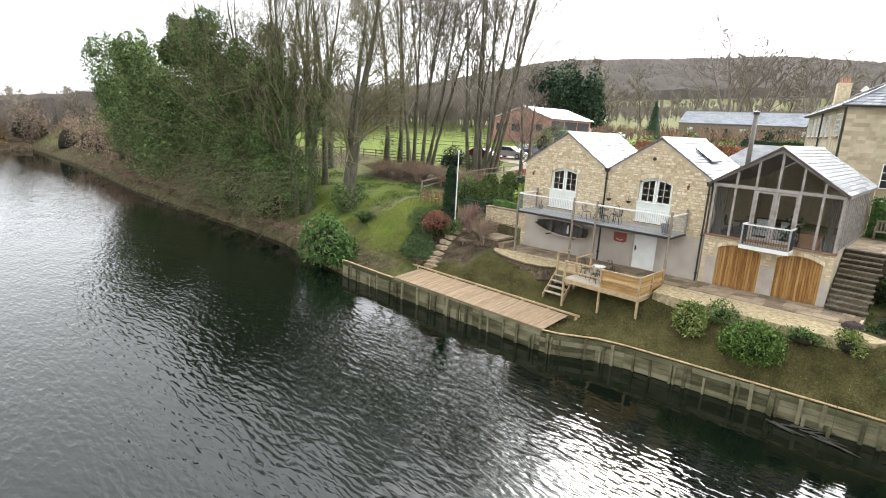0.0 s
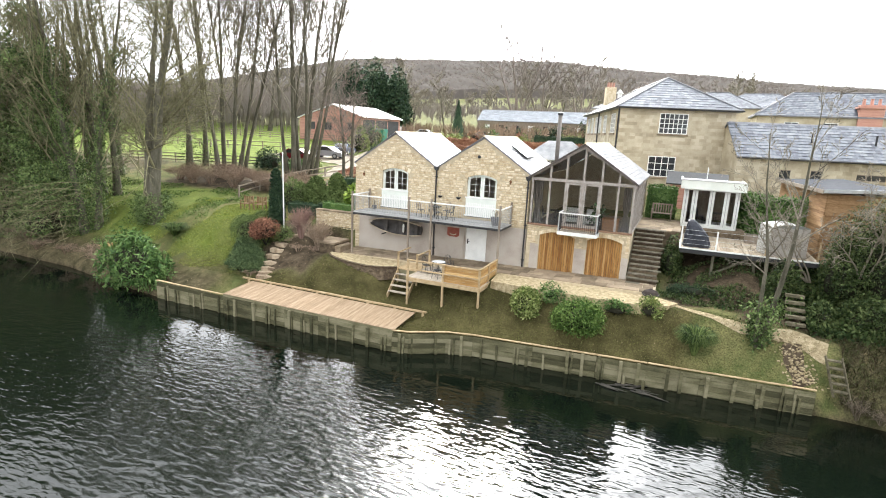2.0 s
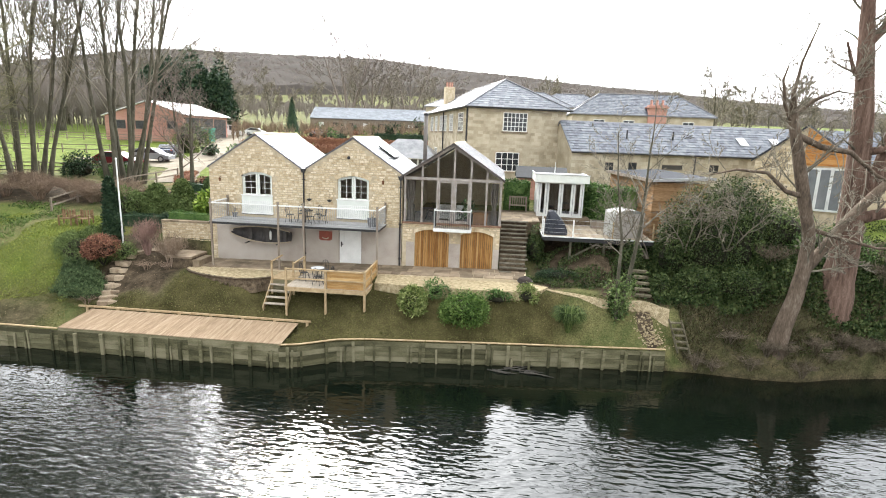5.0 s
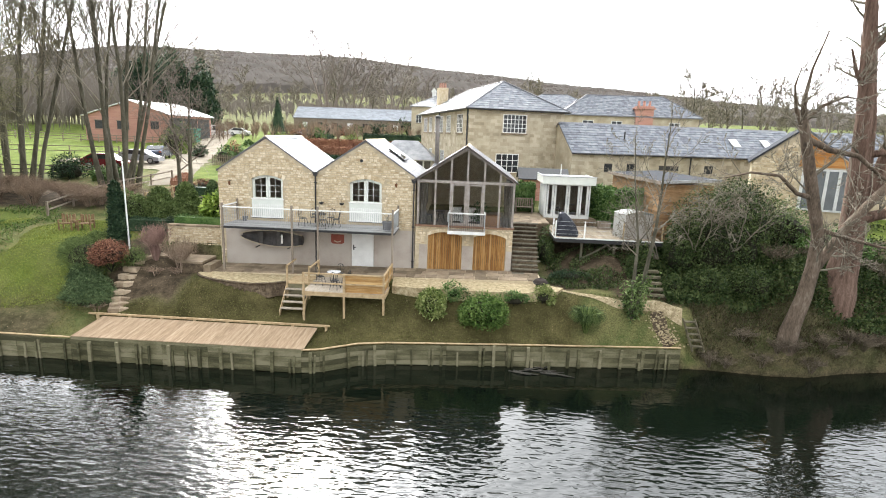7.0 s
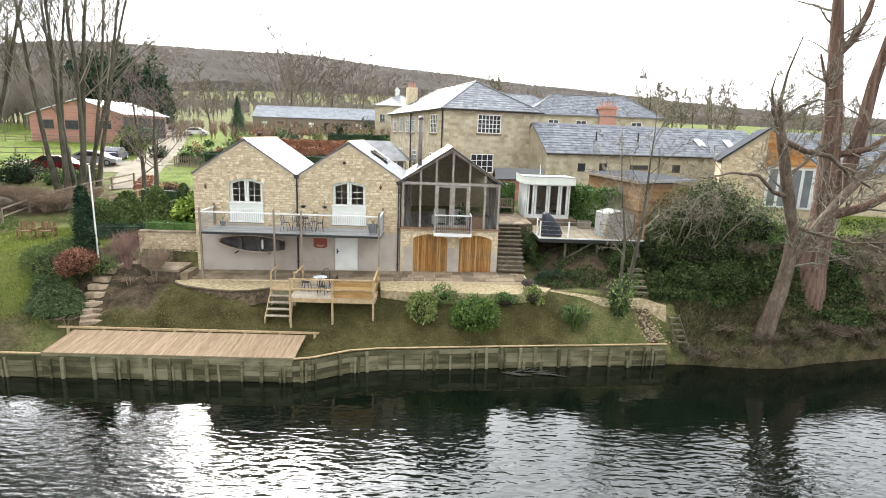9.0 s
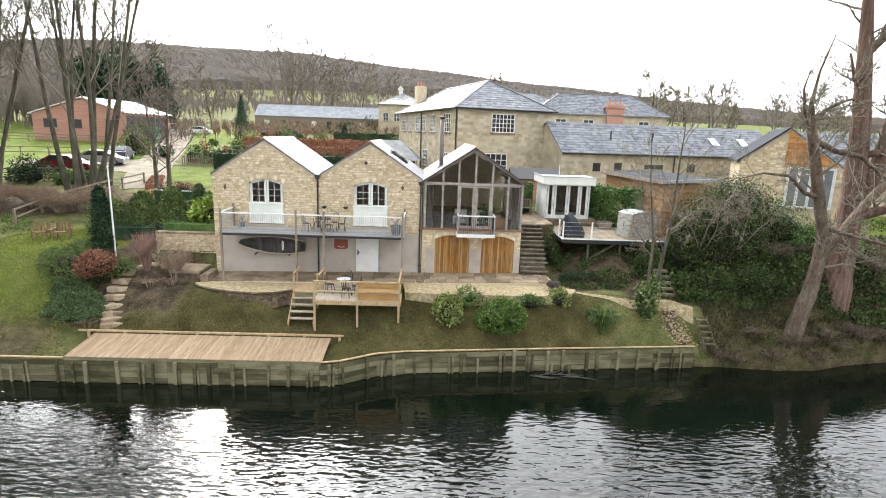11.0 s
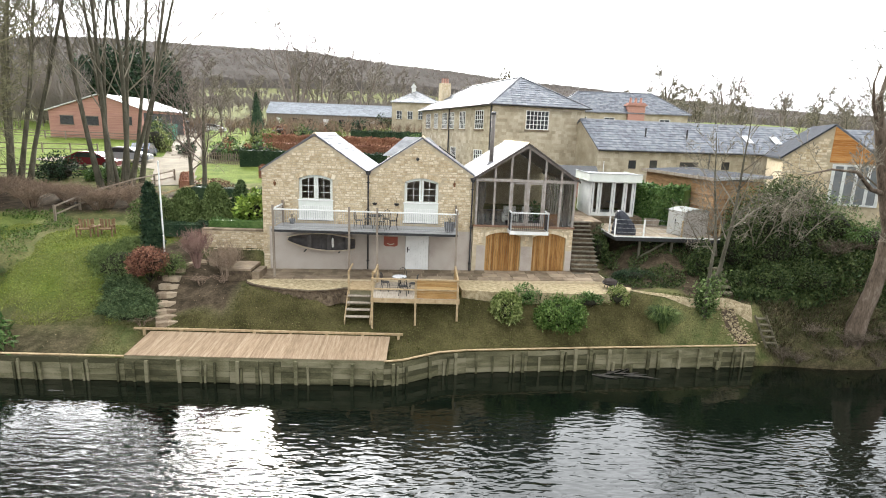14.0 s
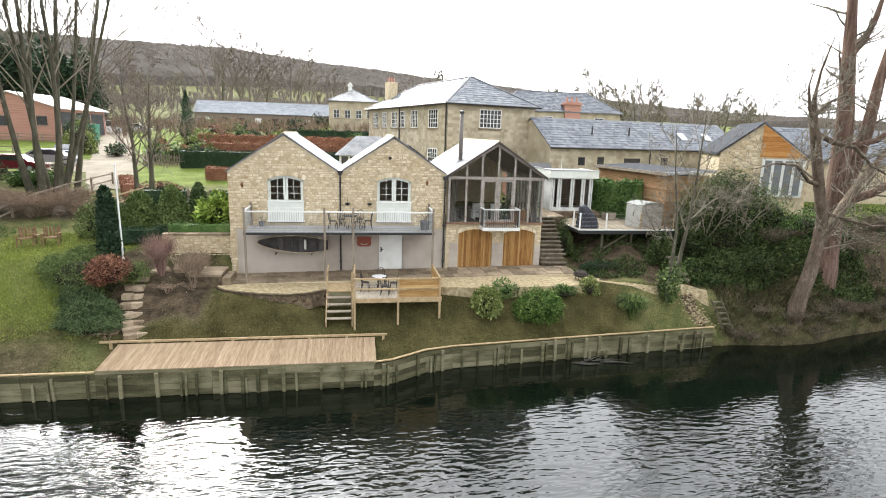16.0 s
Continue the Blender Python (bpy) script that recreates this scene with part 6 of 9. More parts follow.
def bench(x, y, z, turn):
    b = thing("bench", (0, 0, 0), "weathered wooden twin garden seat on lawn", "bench")
    for s in (-0.55, 0.55):
        part("seat", Geo().box(s - 0.35, s + 0.35, -0.25, 0.3, 0.4, 0.45), BENCHWOOD, b)
        for k in range(4):
            part("back_slat", Geo().box(s - 0.3 + 0.17 * k, s - 0.2 + 0.17 * k, 0.28, 0.32, 0.45, 0.95), BENCHWOOD, b)
        for dx in (-0.36, 0.36):
            for dy, h in ((-0.24, 0.62), (0.3, 1.0)):
                part("leg", Geo().box(s + dx - 0.035, s + dx + 0.035, dy - 0.035, dy + 0.035, 0, h), BENCHWOOD, b)
            part("armrest", Geo().box(s + dx - 0.045, s + dx + 0.045, -0.28, 0.26, 0.62, 0.66), BENCHWOOD, b)
    part("table", Geo().box(-0.2, 0.2, -0.2, 0.25, 0.55, 0.59), BENCHWOOD, b)
    settle(b, pose(x, y, z, 0, 0, turn))


bench(-31.0, 31.0, height(-31.0, 31.0), 12)


def rail_fence(line, label, rails=3, high=1.15, gap=1.9, mat=None, name="fence"):
    f = thing(name, (line[0][0], line[0][1], height(*line[0])), label, "fence")
    for a, b in zip(line, line[1:]):
        n = max(int(math.hypot(b[0] - a[0], b[1] - a[1]) / gap), 1)
        pts = [(a[0] + (b[0] - a[0]) * i / n, a[1] + (b[1] - a[1]) * i / n) for i in range(n + 1)]
        for x, y in pts[:-1] + ([b] if b == line[-1] else []):
            z = height(x, y)
            part("post", Geo().box(x - 0.06, x + 0.06, y - 0.06, y + 0.06, z - 0.4, z + high), mat or OAK, f)
        for p, q in zip(pts, pts[1:]):
            for k in range(rails):
                h = high - 0.1 - k * (high - 0.25) / max(rails - 0.5, 1)
                part("rail", Geo().beam((p[0], p[1] - 0.07, height(*p) + h), (q[0], q[1] - 0.07, height(*q) + h), 0.04, 0.1), mat or OAK, f)
    return f


rail_fence([(-62, 44), (-47, 46.2), (-40.5, 47.4)], "weathered post and rail fence along paddock")
rail_fence([(-35.05, 33.7), (-35.0, 38.6), (-34.4, 41.6), (-33.4, 46.5)], "sloping rustic post and rail fence beside shrubs", 2, 1.0)
rail_fence([(-30.2, 37.2), (-28.6, 41.6)], "pale timber rail fence beside the drive", 2, 1.0, mat=RAIL_WOOD)
rail_fence([(-100, 84), (-72, 79.5), (-49, 79)], "long post and rail fence before the barn", 3, 1.2, 2.6)
rail_fence([(-90, 63), (-66, 60), (-50, 64)], "post and rail fence across the paddock", 2, 1.1, 2.6)
gate = thing("picket_fence", (-34, 57.5, 7.5), "low weathered timber picket fence behind the lawn", "fence")
for i in range(52):
    x = -35 + 0.24 * i
    z = height(x, 57.5)
    part("picket", Geo().box(x, x + 0.1, 57.5, 57.54, z - 0.2, z + 1.15), OAK, gate)
for h in (0.35, 0.85):
    part("rail", Geo().beam((-35, 57.58, height(-35, 57.5) + h), (-22.6, 57.58, height(-22.6, 57.5) + h), 0.05, 0.1), OAK, gate)
wg = thing("garden_gate", (-25.5, 36.5, 5.4), "low weathered timber garden gate", "gate")
gz = height(-25.5, 36.5)
for i in range(4):
    part("bar", Geo().box(-26.3, -24.6, 36.48, 36.52, gz + 0.2 + 0.25 * i, gz + 0.3 + 0.25 * i), OAK, wg)
for x in (-26.35, -24.6):
    part("post", Geo().box(x - 0.07, x + 0.07, 36.43, 36.57, gz - 0.3, gz + 1.25), OAK, wg)

# ---- larger houses behind ----
def hip_house(name, x0, x1, y0, y1, z0, eave, ridge, wall_mat, slate, label, over=0.35, turn=0.0):
    """A block with a hipped roof, turned about its near left corner."""
    h = thing(name, (x0, y0, z0), label, "house")
    h.rotation_euler.z = radians(turn)
    part("wall", Geo().box(x0, x1, y0, y1, z0 - 0.5, eave), wall_mat, h)
    w, d = x1 - x0 + 2 * over, y1 - y0 + 2 * over
    a, b, c, e = x0 - over, x1 + over, y0 - over, y1 + over
    m = min(w, d) / 2
    if d >= w:
        r0, r1 = ((a + b) / 2, c + m, ridge), ((a + b) / 2, e - m, ridge)
    else:
        r0, r1 = (a + m, (c + e) / 2, ridge), (b - m, (c + e) / 2, ridge)
    zE = eave - 0.02
    g = Geo().box(a, b, c, e, eave - 0.14, zE)
    roof = part("roof", g, LEAD, h)
    rng = random.Random(4)
    s = Geo()
    if d >= w:
        slate_slope(s, (a, c, zE), (b, c, zE), r0, r0, 0.4, 0.45, rng=rng)
        slate_slope(s, (b, c, zE), (b, e, zE), r1, r0, 0.4, 0.45, rng=rng)
        slate_slope(s, (b, e, zE), (a, e, zE), r1, r1, 0.4, 0.45, rng=rng)
        slate_slope(s, (a, e, zE), (a, c, zE), r0, r1, 0.4, 0.45, rng=rng)
    else:
        slate_slope(s, (a, c, zE), (b, c, zE), r1, r0, 0.4, 0.45, rng=rng)
        slate_slope(s, (b, c, zE), (b, e, zE), r1, r1, 0.4, 0.45, rng=rng)
        slate_slope(s, (b, e, zE), (a, e, zE), r0, r1, 0.4, 0.45, rng=rng)
        slate_slope(s, (a, e, zE), (a, c, zE), r0, r0, 0.4, 0.45, rng=rng)
    tagged(part("slate_covering", s, slate, roof), kind="stuff")
    # lead hips
    hips = Geo()
    for p, q in (((a, c, zE), r0), ((b, c, zE), r0 if d >= w else r1), ((a, e, zE), r1 if d >= w else r0), ((b, e, zE), r1), (r0, r1)):
        hips.tube([Vector(p) + Vector((0, 0, 0.03)), Vector(q) + Vector((0, 0, 0.05))], 0.07, 6)
    part("ridge_capping", hips, LEAD, roof)
    return h


big = hip_house("mill_house", -6.63, 2.1, 45.7, 67.3, 6.3, 13.42, 16.1, ASHLAR, SLATE, "two-storey sandstone house with a hipped slate roof", turn=16.3)


def long_house(name, x0, x1, y0, y1, z0, eave, ridge, wall_mat, slate, label, tile=0.4, turn=0.0):
    """A low range with its ridge along x, turned about its near left corner."""
    h = thing(name, (x0, y0, z0), label, "house")
    h.rotation_euler.z = radians(turn)
    ym = (y0 + y1) / 2
    g = Geo().box(x0, x1, y0, y1, z0 - 0.6, eave)
    g.prism([(y0, eave), (y1, eave), (ym, ridge - 0.08)], "x", x0, x1)
    part("wall", g, wall_mat, h)
    s = (ridge - eave) / (ym - y0)
    for side in (-1, 1):
        ye = (y0 if side < 0 else y1) + side * 0.25
        ze = eave - 0.25 * s + 0.1
        rg = Geo().prism([(ye, ze - 0.1), (ye, ze), (ym, ridge), (ym, ridge - 0.1)], "x", x0 - 0.1, x1 + 0.1)
        roof = part("roof", rg, LEAD, h)
        sg = slate_slope(Geo(), (x0 - 0.1, ye, ze + 0.01), (x1 + 0.1, ye, ze + 0.01), (x1 + 0.1, ym, ridge + 0.01), (x0 - 0.1, ym, ridge + 0.01), 0.35, tile, rng=random.Random(3))
        tagged(part("slate_covering", sg, slate, roof), kind="stuff")
    rt = Geo()
    k = int((x1 - x0) / 0.5)
    for i in range(k):
        rt.prism([(ym - 0.13, ridge - 0.04), (ym, ridge + 0.08), (ym + 0.13, ridge - 0.04)], "x", x0 + (x1 - x0) * i / k, x0 + (x1 - x0) * (i + 0.96) / k)
    part("ridge_capping", rt, LEAD, h)
    return h


CLAD = material("red_brown_boarding", [(0.30, 0.155, 0.12), (0.42, 0.225, 0.175), (0.50, 0.29, 0.225)], 2, 0.8, 0.3, 30, stretch=(0.2, 0.2, 6))

barn_row = long_house("stone_range", 1.95, 24, 44.1, 51.0, 6.6, 10.1, 12.5, ASHLAR, SLATE, "long low sandstone outbuilding with slate roof and rooflights", turn=12)
far_row = hip_house("far_cottage", 6, 25, 78, 86, 8, 14.6, 17.6, ASHLAR, SLATE, "distant stone house with hipped slate roof")
stable_row = long_house("stable_block", -48, -4, 124, 131, 9.5, 13.9, 16.4, OAK, BLUE_SLATE, "long low stable block with blue-grey slate roof", 0.8)
white_house = hip_house("far_farmhouse", -19.5, -9.8, 113, 123, 10, 16.7, 19.2, ASHLAR, WET_SLATE, "distant stone farmhouse with pale roof")

barn = thing("barn", (-60, 82, 8.7), "long barn in red-brown boarding with a white roof", "barn")
part("wall", Geo().prism([(-67.2, 8), (-53.9, 8), (-53.9, 12.7), (-59.8, 14.5), (-67.2, 12.1)], "y", 82, 96), CLAD, barn)
WHITE_ROOF = material("pale_sheet_roof", [(0.6, 0.6, 0.6), (0.75, 0.75, 0.74)], 1, 0.3, 0.05)
part("roof", Geo().prism([(-53.4, 12.55), (-59.8, 14.55), (-67.7, 12.0), (-67.7, 12.12), (-59.8, 14.7), (-53.4, 12.68)], "y", 81.7, 96.4), WHITE_ROOF, barn)

# ---- details of the houses behind ----
def sash_window(parent, x0, x1, y, z0, z1, cols, rows, sill=True, face=-1):
    """A small-paned white window on a wall that faces -y, in the thing's own unturned frame."""
    w = part("window", Geo().box(x0 - 0.06, x1 + 0.06, y - 0.05, y - 0.005, z0 - 0.06, z0).box(x0 - 0.06, x1 + 0.06, y - 0.05, y - 0.005, z1, z1 + 0.06)
             .box(x0 - 0.06, x0, y - 0.05, y - 0.005, z0, z1).box(x1, x1 + 0.06, y - 0.05, y - 0.005, z0, z1), WHITE, parent, "white small-paned window")
    g = Geo()
    for i in range(1, cols):
        x = x0 + (x1 - x0) * i / cols
        g.box(x - 0.025, x + 0.025, y - 0.045, y - 0.015, z0, z1)
    for i in range(1, rows):
        z = z0 + (z1 - z0) * i / rows
        g.box(x0, x1, y - 0.042, y - 0.018, z - 0.022, z + 0.022)
    part("glazing_grid", g, WHITE, w)
    part("pane", Geo().box(x0, x1, y - 0.012, y - 0.004, z0, z1), DARK_GLASS, w)
    if sill:
        part("sill", Geo().box(x0 - 0.15, x1 + 0.15, y - 0.12, y - 0.003, z0 - 0.2, z0 - 0.065), PAVING, w)


def side_window(parent, x, y0, y1, z0, z1, cols, rows):
    """The same on a wall that faces -x."""
    w = part("window", Geo().box(x - 0.05, x - 0.005, y0 - 0.06, y1 + 0.06, z0 - 0.06, z0).box(x - 0.05, x - 0.005, y0 - 0.06, y1 + 0.06, z1, z1 + 0.06)
             .box(x - 0.05, x - 0.005, y0 - 0.06, y0, z0, z1).box(x - 0.05, x - 0.005, y1, y1 + 0.06, z0, z1), WHITE, parent, "white small-paned window")
    g = Geo()
    for i in range(1, cols):
        y = y0 + (y1 - y0) * i / cols
        g.box(x - 0.045, x - 0.015, y - 0.03, y + 0.03, z0, z1)
    for i in range(1, rows):
        z = z0 + (z1 - z0) * i / rows
        g.box(x - 0.042, x - 0.018, y0, y1, z - 0.022, z + 0.022)
    part("glazing_grid", g, WHITE, w)
    part("pane", Geo().box(x - 0.012, x - 0.004, y0, y1, z0, z1), DARK_GLASS, w)
    part("sill", Geo().box(x - 0.12, x - 0.003, y0 - 0.15, y1 + 0.15, z0 - 0.2, z0 - 0.065), PAVING, w)


DARK_GLASS = material("dark_window_pane", [(0.015, 0.017, 0.02), (0.04, 0.043, 0.045)], 2, 0.06, 0.0, spec=0.6)
mx, my = -6.63, 45.7
sash_window(big, mx + 3.1, mx + 5.15, my, 11.5, 12.95, 6, 4)
sash_window(big, mx + 2.6, mx + 4.6, my, 8.1, 9.6, 4, 3)
for y0, w in ((2.0, 1.9), (6.6, 1.5), (9.9, 1.5), (12.1, 1.5), (15.4, 1.2), (18.2, 1.6)):
    side_window(big, mx, my + y0, my + y0 + w, 11.4, 12.9, 4, 4)
for y0, w in ((2.0, 1.9), (9.0, 1.5), (15, 1.5)):
    side_window(big, mx, my + y0, my + y0 + w, 8.0, 9.5, 4, 4)
for y0 in (0.15, 11.2):
    part("downpipe", Geo().tube([(mx - 0.1, my + y0, 6.3), (mx - 0.1, my + y0, 13.3)], 0.07, 6), DARK_METAL, big)
part("gutter", Geo().tube([(mx - 0.42, my - 0.4, 13.36), (mx + 9.15, my - 0.4, 13.36)], 0.07, 6), DARK_METAL, big)
part("gutter", Geo().tube([(mx - 0.42, my - 0.4, 13.36), (mx - 0.42, my + 22.0, 13.36)], 0.07, 6), DARK_METAL, big)
chim = part("chimney", Geo().box(mx + 1.5, mx + 2.6, my + 19, my + 20.2, 14, 16.5), STONE_REST, big)
for i in range(3):
    part("chimney_pot", Geo().lathe((mx + 1.75 + 0.3 * i, my + 19.6, 16.5), [(0.14, 0), (0.11, 0.5), (0.13, 0.55)], 8), CLAD, chim)


# coursed ashlar blocks on the two faces seen of the mill house, joined: too small to pick apart
def ashlar_face(parent, a, b, z0, z1, holes, y, axis, rng):
    g = Geo()
    z = z0
    while z < z1 - 0.1:
        h = min(rng.uniform(0.24, 0.34), z1 - z)
        x = a
        while x < b - 0.05:
            w = min(rng.uniform(0.25, 0.62), b - x)
            if not any(p - 0.12 < x + w and x < q + 0.12 and r - 0.22 < z + h and z < s + 0.1 for p, q, r, s in holes):
                d = rng.uniform(0.01, 0.02)
                if axis == "y":
                    g.box(x + 0.006, x + w - 0.006, y - d, y + 0.02, z + 0.006, z + h - 0.006)
                else:
                    g.box(y - d, y + 0.02, x + 0.006, x + w - 0.006, z + 0.006, z + h - 0.006)
            x += w
        z += h
    tagged(part("stonework", g, ASHLAR, parent), "squared sandstone blocks", kind="stuff")


ashlar_face(big, mx, mx + 8.73, 6.3, 13.25, [(mx + 3.1, mx + 5.15, 11.5, 12.95), (mx + 2.6, mx + 4.6, 8.1, 9.6)], my, "y", random.Random(1))
ashlar_face(big, my, my + 21.6, 7, 13.25, [(my + y0, my + y0 + w, 11.4, 12.9) for y0, w in ((2.0, 1.9), (6.6, 1.5), (9.9, 1.5), (12.1, 1.5), (15.4, 1.2), (18.2, 1.6))]
            + [(my + y0, my + y0 + w, 8.0, 9.5) for y0, w in ((2.0, 1.9), (9.0, 1.5), (15, 1.5))], mx, "x", random.Random(2))
rx, ry = 1.95, 44.1
holes = [(rx + 2.9, rx + 3.6, 8.5, 9.25), (rx + 4.9, rx + 5.6, 8.3, 9.3), (rx + 7.8, rx + 9.6, 8.75, 9.2), (rx + 12, rx + 12.8, 8.55, 9.3)]
for a, b, c, d in holes:
    w = part("window", Geo().box(a, b, ry - 0.012, ry - 0.004, c, d), DARK_GLASS, barn_row)
    part("head_board", Geo().box(a, b, ry - 0.03, ry - 0.013, d - 0.05, d), OAK, w)
    part("sill", Geo().box(a, b, ry - 0.03, ry - 0.013, c, c + 0.05), OAK, w)
ashlar_face(barn_row, rx, rx + 22, 6.6, 10.0, holes, ry, "y", random.Random(3))
part("gutter", Geo().tube([(rx - 0.1, ry - 0.32, 9.98), (rx + 22, ry - 0.32, 9.98)], 0.07, 6), DARK_METAL, barn_row)
part("downpipe", Geo().tube([(rx + 10.6, ry - 0.12, 6.6), (rx + 10.6, ry - 0.12, 9.95)], 0.06, 6), DARK_METAL, barn_row)
sl = (12.5 - 10.1) / 3.45
for x in (rx + 15.2, rx + 18.3):
    y0, y1 = ry + 1.0, ry + 1.9
    q = part("rooflight", Geo().prism([(y0, 10.1 + 1.0 * sl + 0.12), (y1, 10.1 + 1.9 * sl + 0.12), (y1, 10.1 + 1.9 * sl + 0.2), (y0, 10.1 + 1.0 * sl + 0.2)], "x", x, x + 0.8), GREY_METAL, barn_row)
    part("pane", Geo().prism([(y0 + 0.08, 10.1 + 1.08 * sl + 0.205), (y1 - 0.08, 10.1 + 1.82 * sl + 0.205), (y1 - 0.08, 10.1 + 1.82 * sl + 0.21), (y0 + 0.08, 10.1 + 1.08 * sl + 0.21)], "x", x + 0.07, x + 0.73), material("bright_rooflight", [(0.7, 0.72, 0.73), (0.85, 0.86, 0.87)], 2, 0.1, 0), q)
for x in (rx + 5.2, rx + 9.3):
    part("roof_vent", Geo().tube([(x, ry + 1.5, 11.1), (x, ry + 1.5, 11.9)], 0.07, 6), DARK_METAL, barn_row)

# stone gable with orange boarding and glazed doors
ga = thing("gable_house", (13.41, 37.96, 6.6), "rubble stone gable house with orange cedar boarding over glazed doors", "house")
ga.rotation_euler.z = radians(-25)
gx, gy = 13.41, 37.96
CEDAR = material("orange_cedar", [(0.30, 0.12, 0.03), (0.44, 0.20, 0.06), (0.52, 0.28, 0.10)], 4, 0.7, 0.3, 30, stretch=(0.4, 1, 4), pieces="object", spread=0.3)
part("wall", Geo().prism([(gx, 5.5), (gx + 6.2, 5.5), (gx + 6.2, 9.75), (gx + 2.75, 12.3), (gx, 10.1)], "y", gy, gy + 8), MORTAR, ga)
stone_face(ga, gx, gx + 6.2, 6.3, 12.2, gy, lambda x, z: (z < 10.1 + (x - gx) * 0.8 - 0.1 if x < gx + 2.75 else z < 9.75) and not (gx + 3.0 < x < gx + 5.8 and z < 9.8), random.Random(12), 0, low=0.14, high=0.26, long=0.6)
for i in range(17):
    z = 9.85 + i * 0.14
    x1 = gx + 2.75 + (12.3 - z) / (12.3 - 9.85) * 3.2
    if x1 - gx - 2.8 > 0.1:
        part("board", Geo().prism([(gx + 2.75, z), (x1, z), (x1 - 0.2, z + 0.135), (gx + 2.75, z + 0.135)], "y", gy - 0.05, gy - 0.01), CEDAR, ga)
for side in (0, 1):
    a, b = ((gx - 0.25, 9.92), (gx + 2.75, 12.32)) if side == 0 else ((gx + 2.75, 12.32), (gx + 6.45, 9.55))
    # left slope coloured darker and duller than the right, against sky glare
    part("roof", Geo().prism([a, b, (b[0], b[1] + 0.14), (a[0], a[1] + 0.14)], "y", gy - 0.15 if side == 0 else gy - 0.02, gy + 8), DARK_SLATE if side == 0 else SLATE, ga)
wing = thing("slate_wing", (19.5, 40.5, 6.6), "single-storey wing with grey slate roof", "house")
part("wall", Geo().box(21.2, 36, 40.0, 46, 5.5, 9.7), MORTAR, wing)
wr = part("roof", Geo().prism([(39.6, 9.55), (43.2, 12.3), (46.4, 9.55), (46.4, 9.4), (43.2, 12.15), (39.6, 9.4)], "x", 18.4, 36.2), LEAD, wing)
tagged(part("slate_covering", slate_slope(Geo(), (18.4, 39.6, 9.56), (36.2, 39.6, 9.56), (36.2, 43.2, 12.31), (18.4, 43.2, 12.31), 0.3, 0.4, rng=random.Random(6)), SLATE, wr), kind="stuff")
fd = thing("glazed_doors", (gx + 4.4, gy, 6.7), "white framed full-height glazed garden doors", "door")
fd.rotation_euler.z = radians(-25)
fd.location = Vector((gx, gy, 6.6)) + Matrix.Rotation(radians(-25), 3, "Z") @ Vector((4.4, -0.02, 0.1))
DXS = [gx + 3.05, gx + 3.7, gx + 4.4, gx + 5.1, gx + 5.75]
# opaque pane; pale curtains and reflections are put into its grey colour
REFLECTION_TINT = material("reflection_tinted_pane", [(0.12, 0.13, 0.135), (0.22, 0.235, 0.24)], 1, 0.1, 0)
for x in DXS:
    part("post", Geo().box(x - 0.09, x + 0.09, gy - 0.1, gy, 6.95, 9.75), OFFWHITE, fd)
for a, b in zip(DXS, DXS[1:]):
    part("pane", Geo().box(a + 0.06, b - 0.06, gy - 0.05, gy - 0.03, 7.07, 9.62), REFLECTION_TINT, fd)
for z in (6.95, 9.62):
    part("rail", Geo().box(DXS[0], DXS[-1], gy - 0.105, gy - 0.002, z, z + 0.12), OFFWHITE, fd)

# larch-clad shed with flat roof
ls2 = thing("larch_shed", (5.13, 31.25, 5.5), "orange larch clad shed with flat grey roof", "shed")
ls2.rotation_euler.z = radians(6)
LARCH = material("weathered_larch", [(0.17, 0.095, 0.045), (0.27, 0.16, 0.078), (0.35, 0.225, 0.12)], 4, 0.8, 0.3, 30, stretch=(1, 0.4, 4), pieces="object", spread=0.3)
part("core", Geo().box(5.18, 8.2, 31.3, 39.4, 4.4, 8.68), OAK, ls2)
for i in range(26):
    z = 4.8 + i * 0.15
    part("board", Geo().prism([(5.1, z), (5.175, z), (5.175, z + 0.145), (5.14, z + 0.145)], "y", 31.25, 39.45), LARCH, ls2)
    part("board", Geo().prism([(31.22, z), (31.295, z), (31.295, z + 0.145), (31.26, z + 0.145)], "x", 5.18, 8.25), LARCH, ls2)
part("roof", Geo().prism([(4.85, 8.74), (8.5, 8.95), (8.5, 9.07), (4.85, 8.86)], "y", 30.95, 39.7), DARK_SLATE, ls2)
part("roof_trim", Geo().prism([(4.85, 8.73), (8.5, 8.94), (8.5, 9.1), (4.85, 8.89)], "y", 30.9, 30.948), GREY_METAL, ls2)
part("roof_trim", Geo().box(4.8, 4.848, 30.9, 39.7, 8.7, 8.89), OAK, ls2)
hut = thing("tool_shed", (-1.2, 42.5, 6.2), "small brown shed with dark pitched roof", "shed")
part("wall", Geo().box(-2.2, 1.2, 41.8, 43.6, 6, 8.0), CLAD, hut)
part("roof", Geo().prism([(41.5, 7.95), (42.7, 8.75), (43.9, 7.95), (43.9, 7.87), (42.7, 8.65), (41.5, 7.87)], "x", -2.5, 1.5), DARK_METAL, hut)
